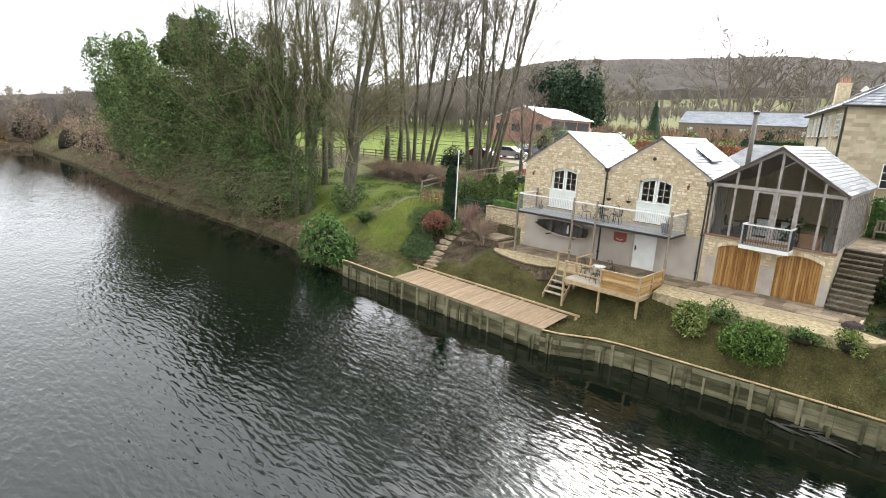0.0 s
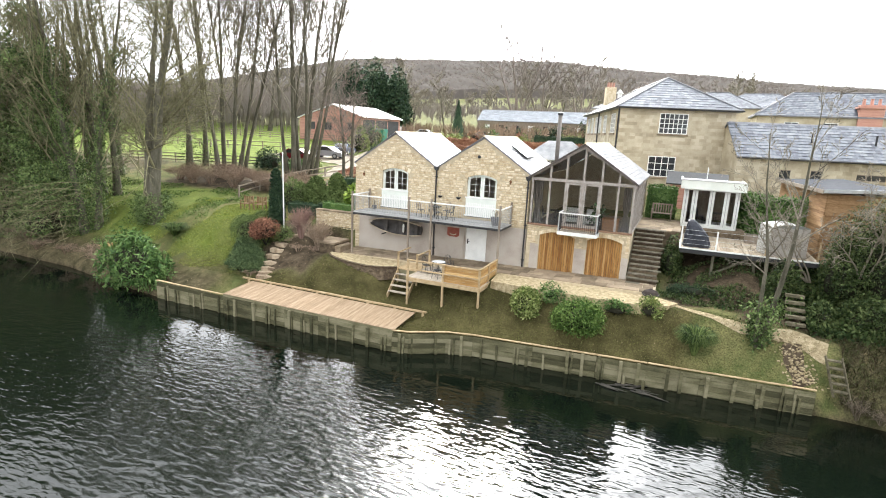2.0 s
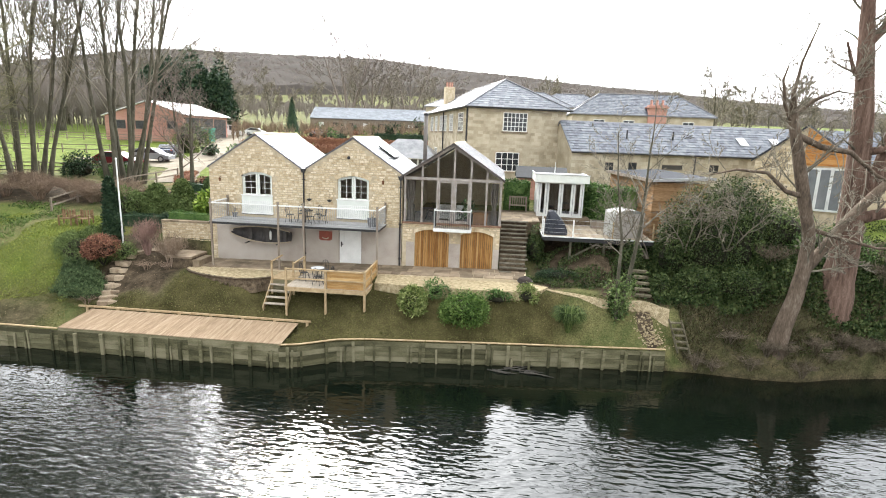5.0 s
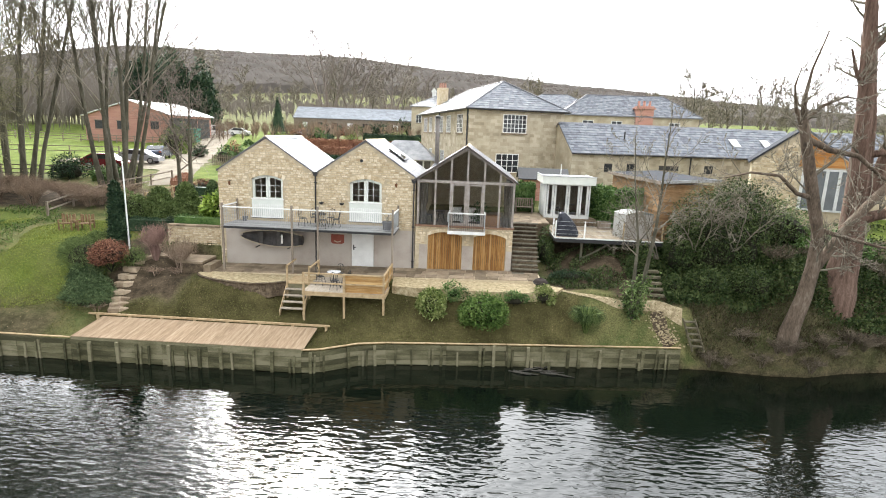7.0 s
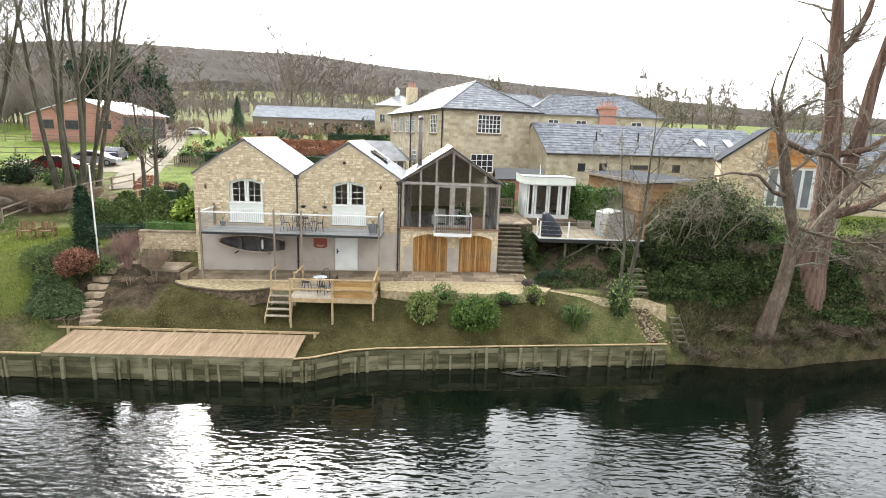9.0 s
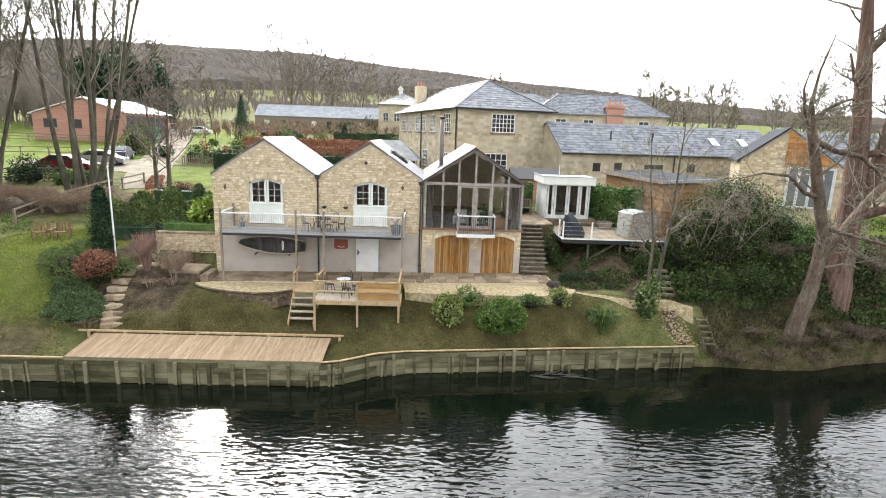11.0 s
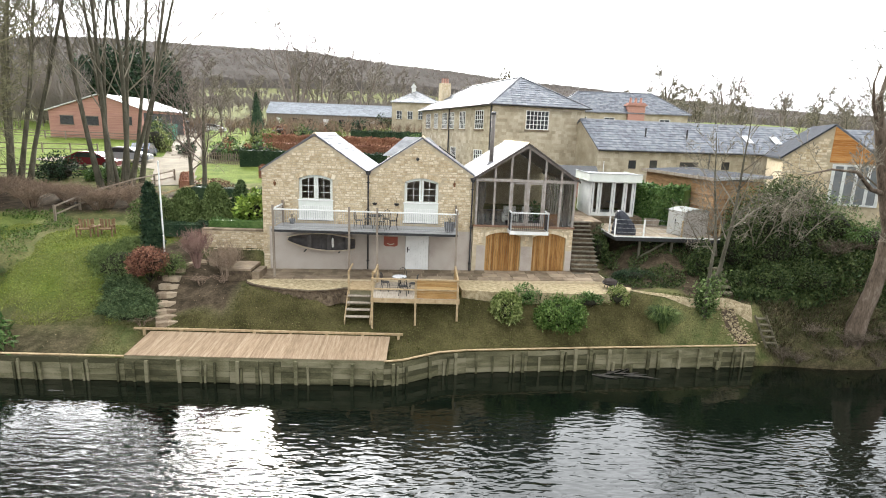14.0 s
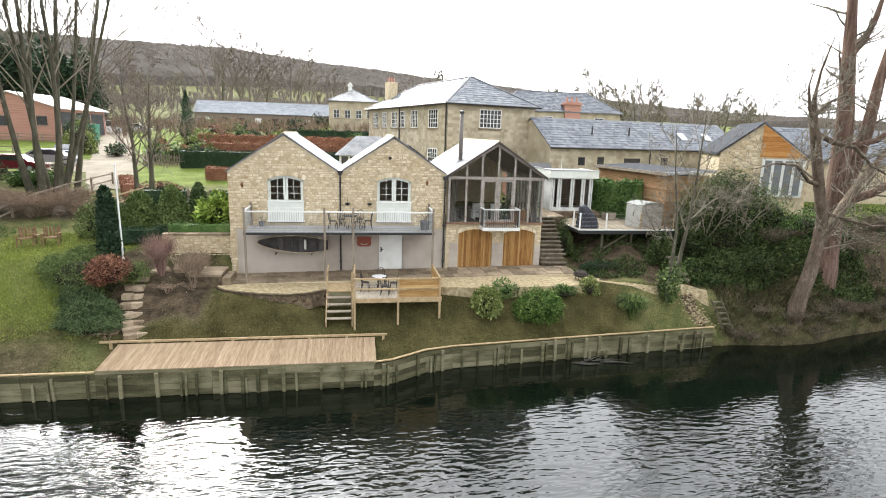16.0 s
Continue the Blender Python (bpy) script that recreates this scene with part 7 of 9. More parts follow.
# conservatory behind the cottage
sr = thing("sun_lounge", (-13, 52, 6.5), "white framed sun lounge with pale hipped roof", "conservatory")
part("wall", Geo().box(-15.8, -10.2, 52, 56, 6, 8.6), WHITE, sr)
for i in range(7):
    part("window", Geo().box(-15.6 + 0.78 * i, -14.98 + 0.78 * i, 51.96, 51.99, 7.5, 8.5), DARK_GLASS, sr)
part("roof", Geo().face((-16.2, 51.6, 8.6), (-9.8, 51.6, 8.6), (-11.8, 54, 10.4), (-14.2, 54, 10.4)).face((-9.8, 51.6, 8.6), (-9.8, 56.4, 8.6), (-11.8, 54, 10.4))
     .face((-16.2, 51.6, 8.6), (-14.2, 54, 10.4), (-16.2, 56.4, 8.6)).face((-16.2, 56.4, 8.6), (-9.8, 56.4, 8.6), (-11.8, 54, 10.4), (-14.2, 54, 10.4)).face((-16.2, 51.6, 8.6), (-9.8, 51.6, 8.6), (-9.8, 56.4, 8.6), (-16.2, 56.4, 8.6)), WET_SLATE, sr)

# far houses
for i in range(4):
    sash_window(far_row, 9 + 4 * i, 10.4 + 4 * i, 78, 12.6, 13.8, 2, 2)
stack = part("chimney", Geo().box(16.2, 18.6, 77.7, 78.9, 12.5, 16.0).box(16.0, 18.8, 77.5, 79.1, 15.6, 15.8), CLAD, far_row, "broad red brick chimney")
for i in range(3):
    part("chimney_pot", Geo().lathe((16.6 + 0.75 * i, 78.3, 16.0), [(0.2, 0), (0.15, 0.6), (0.19, 0.7)], 8), CLAD, stack)
cup = part("cupola", Geo().box(-15.7, -14.9, 117.6, 118.4, 18.6, 20.0).prism([(-15.95, 20.0), (-14.65, 20.0), (-15.3, 20.8)], "y", 117.35, 118.65), WHITE, white_house)
for i in range(4):
    sash_window(white_house, -18.5 + 2.2 * i, -17.5 + 2.2 * i, 113, 13.4, 14.9, 2, 2)
for i in range(11):
    x = -46 + 3.5 * i
    part("window", Geo().box(x, x + 1.2, 123.9, 123.96, 11.2, 12.9), DARK_GLASS if i % 3 else WHITE, stable_row)
for x0, x1, y0, z1, lab in ((-4, 8, 96, 19.0, "distant slate-roofed farm building"), (2, 16, 104, 19.5, "distant pale farm roof")):
    hip_house("far_building", x0, x1, y0, y0 + 9, 10, z1 - 2.6, z1, ASHLAR, SLATE, lab)

# barn details
for x, z0, w, h in ((-65.6, 10.2, 1.9, 1.2), (-62.0, 10.2, 1.9, 1.2), (-56.6, 10.4, 1.3, 1.1)):
    q = part("window", Geo().box(x, x + w, 81.9, 81.93, z0, z0 + h), BOAT_BARN_DARK, barn)
    part("sill", Geo().box(x - 0.1, x + w + 0.1, 81.87, 81.899, z0 - 0.1, z0), OAK, q)
    part("head_board", Geo().box(x - 0.1, x + w + 0.1, 81.87, 81.899, z0 + h, z0 + h + 0.1), OAK, q)
for i in range(24):
    z = 8.6 + 0.2 * i
    if z < 12.0:
        part("board", Geo().prism([(81.94, z), (81.995, z), (81.995, z + 0.19), (81.975, z + 0.19)], "x", -67.2, -53.9), CLAD, barn)
# flat dark sheets on the solid wall paint the shade of open bays
for y0, y1 in ((82.6, 86.6), (86.9, 91.0), (91.3, 95.4)):
    part("doorway", Geo().box(-53.895, -53.86, y0, y1, 8.2, 12.2), BOAT_BARN_DARK, barn, "dark sheet for the shade in an open bay")
part("half_door", Geo().box(-53.85, -53.8, 83.0, 86.2, 8.2, 9.6), GOLD_WOOD, barn)
skip = thing("green_skip", (-50.6, 83, 8.5), "green steel skip by the drive", "skip")
part("body", Geo().prism([(-51.3, 8.5), (-49.9, 8.5), (-49.7, 10.7), (-51.6, 10.7)], "y", 82.5, 84.0), material("green_steel", [(0.03, 0.18, 0.13), (0.06, 0.27, 0.2)], 4, 0.5, 0.05), skip)
part("rim", Geo().box(-51.68, -49.62, 82.42, 82.5, 10.62, 10.78), GREY_METAL, skip)


# ---- cars ----
def car(x, y, turn, paint, label, van=False):
    z = height(x, y) + 0.07
    c = thing("van" if van else "car", (0, 0, 0), label, "van" if van else "car", "parked vehicles")
    L, W, H = (5.0, 1.95, 2.1) if van else (4.3, 1.78, 1.48)
    h = L / 2
    if van:
        prof = [(-h, 0.3), (h, 0.3), (h, 0.95), (h - 0.9, 1.15), (h - 1.7, H), (-h + 0.1, H), (-h, 1.0)]
        glass = [(h - 1.05, 1.2), (h - 1.62, H - 0.12), (h - 2.5, H - 0.12), (h - 2.5, 1.15)]
    else:
        prof = [(-h, 0.32), (h, 0.3), (h, 0.7), (h - 0.95, 0.92), (h - 1.75, H - 0.03), (-h + 1.1, H), (-h + 0.25, 1.0), (-h, 0.9)]
        glass = [(h - 1.15, 0.95), (h - 1.85, H - 0.1), (-h + 1.15, H - 0.08), (-h + 0.5, 1.0)]
    part("body", Geo().prism(prof, "y", -W / 2, W / 2), paint, c)
    for s in (-1, 1):
        part("side_glass", Geo().prism(glass, "y", s * W / 2 - 0.004, s * W / 2 + 0.006), DARK_GLASS, c)
        for dx in (-h + 0.85, h - 0.85):
            wh = part("wheel", Geo().tube([(dx, s * (W / 2 - 0.2), 0.32), (dx, s * (W / 2 + 0.02), 0.32)], 0.32, 16), DARK_METAL, c)
            part("rim", Geo().tube([(dx, s * (W / 2 + 0.021), 0.32), (dx, s * (W / 2 + 0.03), 0.32)], 0.2, 12), GREY_METAL, wh)
        part("headlight", Geo().box(h - 0.03, h + 0.01, s * 0.6 - 0.18, s * 0.6 + 0.18, 0.62, 0.76), WHITE, c)
        part("rear_light", Geo().box(-h - 0.01, -h + 0.03, s * 0.72 - 0.12, s * 0.72 + 0.12, 0.75, 0.95), RED, c)
    a, b = (prof[3], prof[4])
    part("windscreen", Geo().prism([(a[0] - 0.12, a[1] + 0.1), (b[0] + 0.05, b[1] - 0.06), (b[0] + 0.09, b[1] - 0.05), (a[0] - 0.07, a[1] + 0.1)], "y", -W / 2 + 0.12, W / 2 - 0.12), DARK_GLASS, c)
    if van:
        part("rear_window", Geo().box(-h - 0.006, -h + 0.1, -0.75, 0.75, 1.3, 1.85), DARK_GLASS, c)
    else:
        part("rear_window", Geo().prism([(-h + 0.3, 1.06), (-h + 0.95, H - 0.06), (-h + 1.0, H - 0.02), (-h + 0.27, 1.08)], "y", -W / 2 + 0.14, W / 2 - 0.14), DARK_GLASS, c)
    part("bumper", Geo().box(-h - 0.05, -h + 0.05, -W / 2 + 0.05, W / 2 - 0.05, 0.35, 0.6), DARK_METAL, c)
    settle(c, pose(x, y, z, 0, 0, turn))


def paint(name, c):
    return material(name, [tuple(v * 0.8 for v in c), c], 1, 0.25, 0.0, spec=0.6)


WHITE_CAR, BLUE_CAR, MAROON, SILVER = paint("white_car_paint", (0.7, 0.7, 0.7)), paint("blue_car_paint", (0.06, 0.075, 0.12)), paint("maroon_car_paint", (0.14, 0.012, 0.02)), paint("silver_car_paint", (0.3, 0.31, 0.33))
car(-43.2, 51.9, 8, MAROON, "parked maroon estate car by the hedge")
car(-42.6, 56.6, 10, SILVER, "parked silver hatchback on gravel")
car(-43.6, 61.8, 105, BLUE_CAR, "parked dark blue estate car on gravel")
car(-52, 104, 10, WHITE_CAR, "distant parked white car")
car(-55.3, 99.5, 25, WHITE_CAR, "white van parked beside the drive", True)
car(-40, 107, 20, SILVER, "distant parked silver car")

# ---- plants ----
def leaf_mat(name, c1, c2, c3, rough=0.55):
    return material(name, [c1, c2, c3], 1.2, rough, 0.0, 8, pieces="island", spread=0.45, spec=0.12)


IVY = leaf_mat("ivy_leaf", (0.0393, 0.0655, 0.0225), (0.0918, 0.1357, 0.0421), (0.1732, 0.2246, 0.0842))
# darker copy of the ivy leaf, with thicket shade put into its colour
SHADED_IVY = leaf_mat("shaded_ivy_leaf", (0.0166, 0.0302, 0.0097), (0.0399, 0.0624, 0.0195), (0.0927, 0.117, 0.0429))
OLIVE = leaf_mat("olive_leaf", (0.0364, 0.052, 0.0187), (0.0884, 0.1092, 0.0416), (0.1664, 0.1872, 0.078))
LUSH = leaf_mat("fresh_green_leaf", (0.032, 0.0656, 0.0136), (0.0736, 0.128, 0.0272), (0.14, 0.2, 0.0544))
LAUREL = leaf_mat("laurel_leaf", (0.0298, 0.0654, 0.0179), (0.0714, 0.1309, 0.0357), (0.1428, 0.2142, 0.0714), 0.5)
BRIGHT = leaf_mat("bright_shrub_leaf", (0.084, 0.140, 0.021), (0.168, 0.252, 0.042), (0.308, 0.392, 0.084))
VARIEGATED = leaf_mat("variegated_leaf", (0.070, 0.105, 0.025), (0.15, 0.185, 0.052), (0.28, 0.31, 0.12))
YEW = leaf_mat("dark_conifer_leaf", (0.0119, 0.0263, 0.0145), (0.0263, 0.0501, 0.0263), (0.0536, 0.0833, 0.0416), 0.6)
JUNIPER = leaf_mat("juniper_leaf", (0.0224, 0.0392, 0.0224), (0.0504, 0.0784, 0.0448), (0.0896, 0.1232, 0.0672), 0.6)
REDLEAF = leaf_mat("red_shrub_leaf", (0.06, 0.024, 0.016), (0.165, 0.068, 0.042), (0.31, 0.165, 0.105))
BEECH = leaf_mat("dry_beech_leaf", (0.140, 0.063, 0.042), (0.238, 0.112, 0.070), (0.336, 0.182, 0.112), 0.8)
FEATHER = leaf_mat("juniper_spray", (0.0486, 0.0729, 0.0227), (0.1013, 0.1377, 0.0446), (0.1701, 0.2147, 0.081), 0.9)
DARKFEATHER = leaf_mat("dark_juniper_spray", (0.0273, 0.0473, 0.02), (0.0683, 0.1047, 0.0437), (0.1365, 0.182, 0.0819), 0.8)
BEIGETWIG = material("beige_twigs", [(0.16, 0.115, 0.08), (0.26, 0.195, 0.14), (0.36, 0.28, 0.21)], 2, 0.95, 0.0, pieces="island", spread=0.4)
GREYPINK = material("grey_pink_twigs", [(0.10, 0.08, 0.068), (0.17, 0.138, 0.118), (0.25, 0.21, 0.18)], 2, 0.95, 0.0, pieces="island", spread=0.4)
PINKTWIG = material("reddish_twigs", [(0.14, 0.085, 0.07), (0.24, 0.15, 0.125), (0.33, 0.22, 0.18)], 2, 0.95, 0.0, pieces="island", spread=0.4)
BROWNTWIG = material("bramble_twigs", [(0.135, 0.09526, 0.06937), (0.225, 0.1632, 0.1181), (0.324, 0.2426, 0.1771)], 2, 0.95, 0.0, pieces="island", spread=0.4)
DULLTWIG = material("dull_brown_stems", [(0.05775, 0.0462, 0.0315), (0.1102, 0.0882, 0.063), (0.1785, 0.147, 0.105)], 2, 0.95, 0.0, pieces="island", spread=0.4)
OLIVETWIG = material("mossy_twigs", [(0.085, 0.08, 0.042), (0.155, 0.145, 0.08), (0.23, 0.21, 0.125)], 2, 0.95, 0.0, pieces="island", spread=0.4)
STRAW = material("dry_reed", [(0.18, 0.12, 0.05), (0.30, 0.21, 0.09), (0.40, 0.30, 0.15)], 2, 0.9, 0.0, pieces="island", spread=0.4)
# inner stems, and the shade between leaves put into a near-black colour
SHRUB_SHADE = material("shrub_shade_and_branches", [(0.012, 0.012, 0.007), (0.03, 0.028, 0.018)], 6, 0.95, 0.4, 20)
BLADE = leaf_mat("strap_leaf", (0.016, 0.030, 0.008), (0.04, 0.064, 0.018), (0.10, 0.13, 0.04), 0.8)
BANKGRASS = leaf_mat("bank_grass_blade", (0.022, 0.032, 0.011), (0.05, 0.062, 0.022), (0.095, 0.105, 0.042), 0.9)
WITHERED = leaf_mat("withered_grass", (0.03255, 0.02697, 0.01395), (0.0651, 0.05351, 0.03026), (0.1023, 0.08835, 0.05351), 0.9)


def rod(g, p, q, r0, r1):
    """A thin three-sided twig, open at its ends."""
    d = q - p
    s = d.cross(Vector((0.37, 0.21, 0.9)))
    if s.length < 1e-6:
        return
    s.normalize()
    u = d.cross(s).normalized()
    n = len(g.v)
    for c, r in ((p, r0), (q, r1)):
        g.v.append((c.x + s.x * r, c.y + s.y * r, c.z + s.z * r))
        g.v.append((c.x + (-0.5 * s.x + 0.87 * u.x) * r, c.y + (-0.5 * s.y + 0.87 * u.y) * r, c.z + (-0.5 * s.z + 0.87 * u.z) * r))
        g.v.append((c.x + (-0.5 * s.x - 0.87 * u.x) * r, c.y + (-0.5 * s.y - 0.87 * u.y) * r, c.z + (-0.5 * s.z - 0.87 * u.z) * r))
    g.f += [(n, n + 1, n + 4, n + 3), (n + 1, n + 2, n + 5, n + 4), (n + 2, n, n + 3, n + 5)]


def limb(trunk, crown, p, d, length, r, level, rng, opt, tips):
    """One limb with its side limbs; level 0 is a stem."""
    segs = (9, 5, 3, 2)[min(level, 3)]
    pts, rad = [p.copy()], [r]
    q = p.copy()
    d = d.normalized()
    for i in range(segs):
        wob = opt["wobble"] * (0.5 if level == 0 else 1.0)
        d = (d + Vector((rng.gauss(0, wob), rng.gauss(0, wob), rng.gauss(0, wob * 0.6) + (opt["lift"] if level else 0.02)))).normalized()
        if level >= 2 and opt["droop"]:
            d = (d + Vector((0, 0, -opt["droop"]))).normalized()
        q = q + d * (length / segs)
        pts.append(q.copy())
        rad.append(r * (1 - 0.82 * (i + 1) / segs) if level else r * (1 - 0.9 * ((i + 1) / segs)))
    rad = [max(v, opt["thin"]) for v in rad]
    if level == 0:
        trunk.tube(pts, rad, 9, cap=False)
    elif level == 1:
        crown.tube(pts, rad, 5, cap=False)
    else:
        for a, b, ra, rb in zip(pts, pts[1:], rad, rad[1:]):
            rod(crown, a, b, ra, rb)
    tips.extend(pts[1:] if level else [])
    if level >= opt["levels"]:
        return
    n = opt["count"][level]
    for k in range(n):
        t = opt["start"] + (1 - opt["start"]) * (k + rng.random()) / n if level == 0 else 0.2 + 0.8 * (k + rng.random()) / n
        f = t * segs
        i = min(int(f), segs - 1)
        base = pts[i].lerp(pts[i + 1], f - i)
        axis = (pts[i + 1] - pts[i]).normalized()
        side = axis.cross(Vector((rng.gauss(0, 1), rng.gauss(0, 1), rng.gauss(0, 1)))).normalized()
        ang = rng.uniform(*opt["angle"]) * (1 if level else opt["first"])
        nd = axis * math.cos(ang) + side * math.sin(ang)
        ln = length * opt["ratio"][level] * (1.15 - 0.7 * t) * rng.uniform(0.7, 1.25)
        limb(trunk, crown, base, nd, ln, max((rad[i] * (opt["thick"] if level == 0 else 0.6)), opt["thin"]), level + 1, rng, opt, tips)


def bare_tree(x, y, h, r, seed, label, stems=((0, 0, 0, 0),), bark=None, twig=None, ivy=0, ivy_to=0.6, z=None, **over):
    """A leafless tree; stems: foot offset and lean of each."""
    opt = dict(levels=4, count=(15, 6, 5, 4), ratio=(0.42, 0.5, 0.5, 0.5), angle=(0.35, 0.85), first=0.9, lift=0.06, wobble=0.09, droop=0.0, thin=0.008, start=0.28, thick=0.45)
    opt.update(over)
    rng = random.Random(seed)
    z = height(x, y) - 0.15 if z is None else z
    t = thing("tree", (x, y, z), label, "tree", "bare trees")
    crown, tips, paths = Geo(), [], []
    for ox, oy, lx, ly in stems:
        trunk = Geo()
        limb(trunk, crown, Vector((x + ox, y + oy, z)), Vector((lx, ly, 1)), h * rng.uniform(0.88, 1.08), r * rng.uniform(0.8, 1.1), 0, rng, opt, tips)
        # root flare
        base = trunk.v[:9]
        c = Vector((x + ox, y + oy, z))
        trunk.v[:9] = [tuple(c + (Vector(p) - c) * 1.5) for p in base]
        part("trunk", trunk, bark or BARK, t, smooth=True)
        paths.append(trunk.v)
    tagged(part("crown", crown, twig or TWIG, t), kind="stuff")
    if ivy:
        r2 = np.random.default_rng(seed)
        g = Geo()
        for vs in paths:
            v = np.array(vs)
            top = v[:, 2].min() + (v[:, 2].max() - v[:, 2].min()) * ivy_to
            v = v[v[:, 2] < top]
            rings = v.reshape(-1, 9, 3) if len(v) % 9 == 0 else v[:len(v) // 9 * 9].reshape(-1, 9, 3)
            mid = rings.mean(1)
            rr = np.linalg.norm(rings - mid[:, None], axis=2).mean(1)
            k = r2.uniform(0, len(mid) - 1.001, ivy)
            i = k.astype(int)
            f = (k - i)[:, None]
            cen = mid[i] * (1 - f) + mid[i + 1] * f
            rad = rr[i] * r2.uniform(1.0, 1.5, ivy) + r2.exponential(0.16, ivy) * (0.5 + 0.9 * (np.sin(cen[:, 2] * 2.1) > 0))
            a = r2.uniform(0, 6.283, ivy)
            g.leaves(cen + np.stack([np.cos(a) * rad, np.sin(a) * rad, r2.normal(0, 0.08, ivy)], 1), 0.17, r2)
        tagged(part("ivy", g, IVY, t), "dark green ivy", kind="stuff")
    return t, tips


def blob_points(c, rad, n, rng, lumps=9, shell=0.62):
    """Points in uneven lumps over the outside of an ellipsoid that rests on the ground."""
    c, rad = np.array(c), np.array(rad)
    d = rng.normal(size=(lumps, 3))
    d[:, 2] = np.abs(d[:, 2]) * 0.9 - 0.15
    d /= np.linalg.norm(d, axis=1)[:, None]
    size = rng.uniform(0.32, 0.55, lumps)
    pick = rng.integers(0, lumps, n)
    q = rng.normal(size=(n, 3))
    q /= np.linalg.norm(q, axis=1)[:, None]
    q *= rng.uniform(0.55, 1.05, n)[:, None] ** 0.5
    pts = d[pick] * shell + q * size[pick][:, None]
    pts[:, 2] = np.maximum(pts[:, 2], -0.35)
    return c + pts * rad


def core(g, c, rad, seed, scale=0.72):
    """The dense inside of a shrub, a shell that carries its inner shade."""
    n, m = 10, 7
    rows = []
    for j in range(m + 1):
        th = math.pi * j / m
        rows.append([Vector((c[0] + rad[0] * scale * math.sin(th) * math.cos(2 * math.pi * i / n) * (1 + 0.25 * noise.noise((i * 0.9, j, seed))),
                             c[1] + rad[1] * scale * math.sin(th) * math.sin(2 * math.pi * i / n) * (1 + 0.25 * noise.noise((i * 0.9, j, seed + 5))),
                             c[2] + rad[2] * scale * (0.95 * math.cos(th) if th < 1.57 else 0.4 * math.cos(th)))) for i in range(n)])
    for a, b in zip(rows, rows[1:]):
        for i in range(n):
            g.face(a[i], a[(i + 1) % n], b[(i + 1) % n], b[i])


def bush(x, y, rx, ry, rz, n, leaf, mat, label, name="shrub", z=None, lumps=11, seed=None, flat=0.0, ratio=0.5, group="", shell=0.62, sink=0.25, kind=""):
    z = height(x, y) if z is None else z
    rng = np.random.default_rng(int(abs(x * 37 + y * 91)) if seed is None else seed)
    t = thing(name, (x, y, z), label, "shrub", group, kind)
    c = (x, y, z + rz * sink)
    g = Geo()
    g.leaves(blob_points(c, (rx, ry, rz), n, rng, lumps, shell), leaf, rng, flat, ratio)
    tagged(part("foliage", g, mat, t), kind="stuff")
    # near-black core: painted self-shade behind the leaves, with a few stems
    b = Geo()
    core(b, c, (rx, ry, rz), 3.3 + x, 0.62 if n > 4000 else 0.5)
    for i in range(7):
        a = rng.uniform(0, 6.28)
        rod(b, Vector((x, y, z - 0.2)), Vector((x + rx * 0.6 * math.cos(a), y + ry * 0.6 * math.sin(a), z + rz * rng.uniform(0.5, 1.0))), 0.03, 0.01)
    tagged(part("branch_mass", b, SHRUB_SHADE, t), kind="stuff")
    return t


def twig_bush(x, y, r, h, n, mat, label, z=None, name="shrub", group=""):
    """A leafless shrub: arching stems that branch into fine twigs."""
    z = height(x, y) if z is None else z
    rng = random.Random(int(abs(x * 53 + y * 17)))
    t = thing(name, (x, y, z), label, "shrub", group)
    g = Geo()
    for i in range(max(n // 14, 9)):
        a, o = rng.uniform(0, 6.28), rng.random() ** 0.5
        p = Vector((x + 0.1 * r * math.cos(a), y + 0.1 * r * math.sin(a), z - 0.1))
        q = Vector((x + r * 0.35 * o * math.cos(a), y + r * 0.35 * o * math.sin(a), z + h * 0.42 * rng.uniform(0.7, 1.1)))
        e = Vector((x + r * o * math.cos(a + 0.2), y + r * o * math.sin(a + 0.2), z + h * rng.uniform(0.7, 1.05) * (1 - 0.22 * o)))
        rod(g, p, q, 0.014, 0.010)
        rod(g, q, e, 0.009, 0.003)
        for k in range(6):
            w = q.lerp(e, 0.1 + 0.8 * rng.random())
            v = w + Vector((rng.gauss(0, 0.22) * r, rng.gauss(0, 0.22) * r, rng.uniform(0.02, 0.3) * h))
            rod(g, w, v, 0.008, 0.004)
            for m in range(2):
                u = w.lerp(v, rng.uniform(0.3, 0.9))
                rod(g, u, u + Vector((rng.gauss(0, 0.1) * r, rng.gauss(0, 0.1) * r, rng.uniform(0, 0.16) * h)), 0.006, 0.003)
    tagged(part("stem_tangle", g, mat, t), kind="stuff")
    return t


def strap_clump(x, y, r, h, n, mat, label, z=None, name="plant"):
    """Arching strap leaves from one foot."""
    z = height(x, y) if z is None else z
    rng = random.Random(int(abs(x * 13 + y * 7)))
    t = thing(name, (x, y, z), label, "plant")
    g = Geo()
    for i in range(n):
        a, l, w = rng.uniform(0, 6.28), rng.uniform(0.6, 1.1), rng.uniform(0.022, 0.045)
        d, s = Vector((math.cos(a), math.sin(a), 0)), Vector((-math.sin(a), math.cos(a), 0))
        o = Vector((x, y, z)) + d * r * 0.1 * rng.random()
        prev = None
        for k in range(5):
            u = k / 4
            c = o + d * (r * l * u) + Vector((0, 0, h * l * (1.7 * u - 1.25 * u * u) + 0.02))
            e = (c - s * w * (1 - u * 0.9), c + s * w * (1 - u * 0.9))
            if prev:
                g.face(prev[0], prev[1], e[1], e[0])
            prev = e
    tagged(part("leaf_tuft", g, mat, t), kind="stuff")
    return t


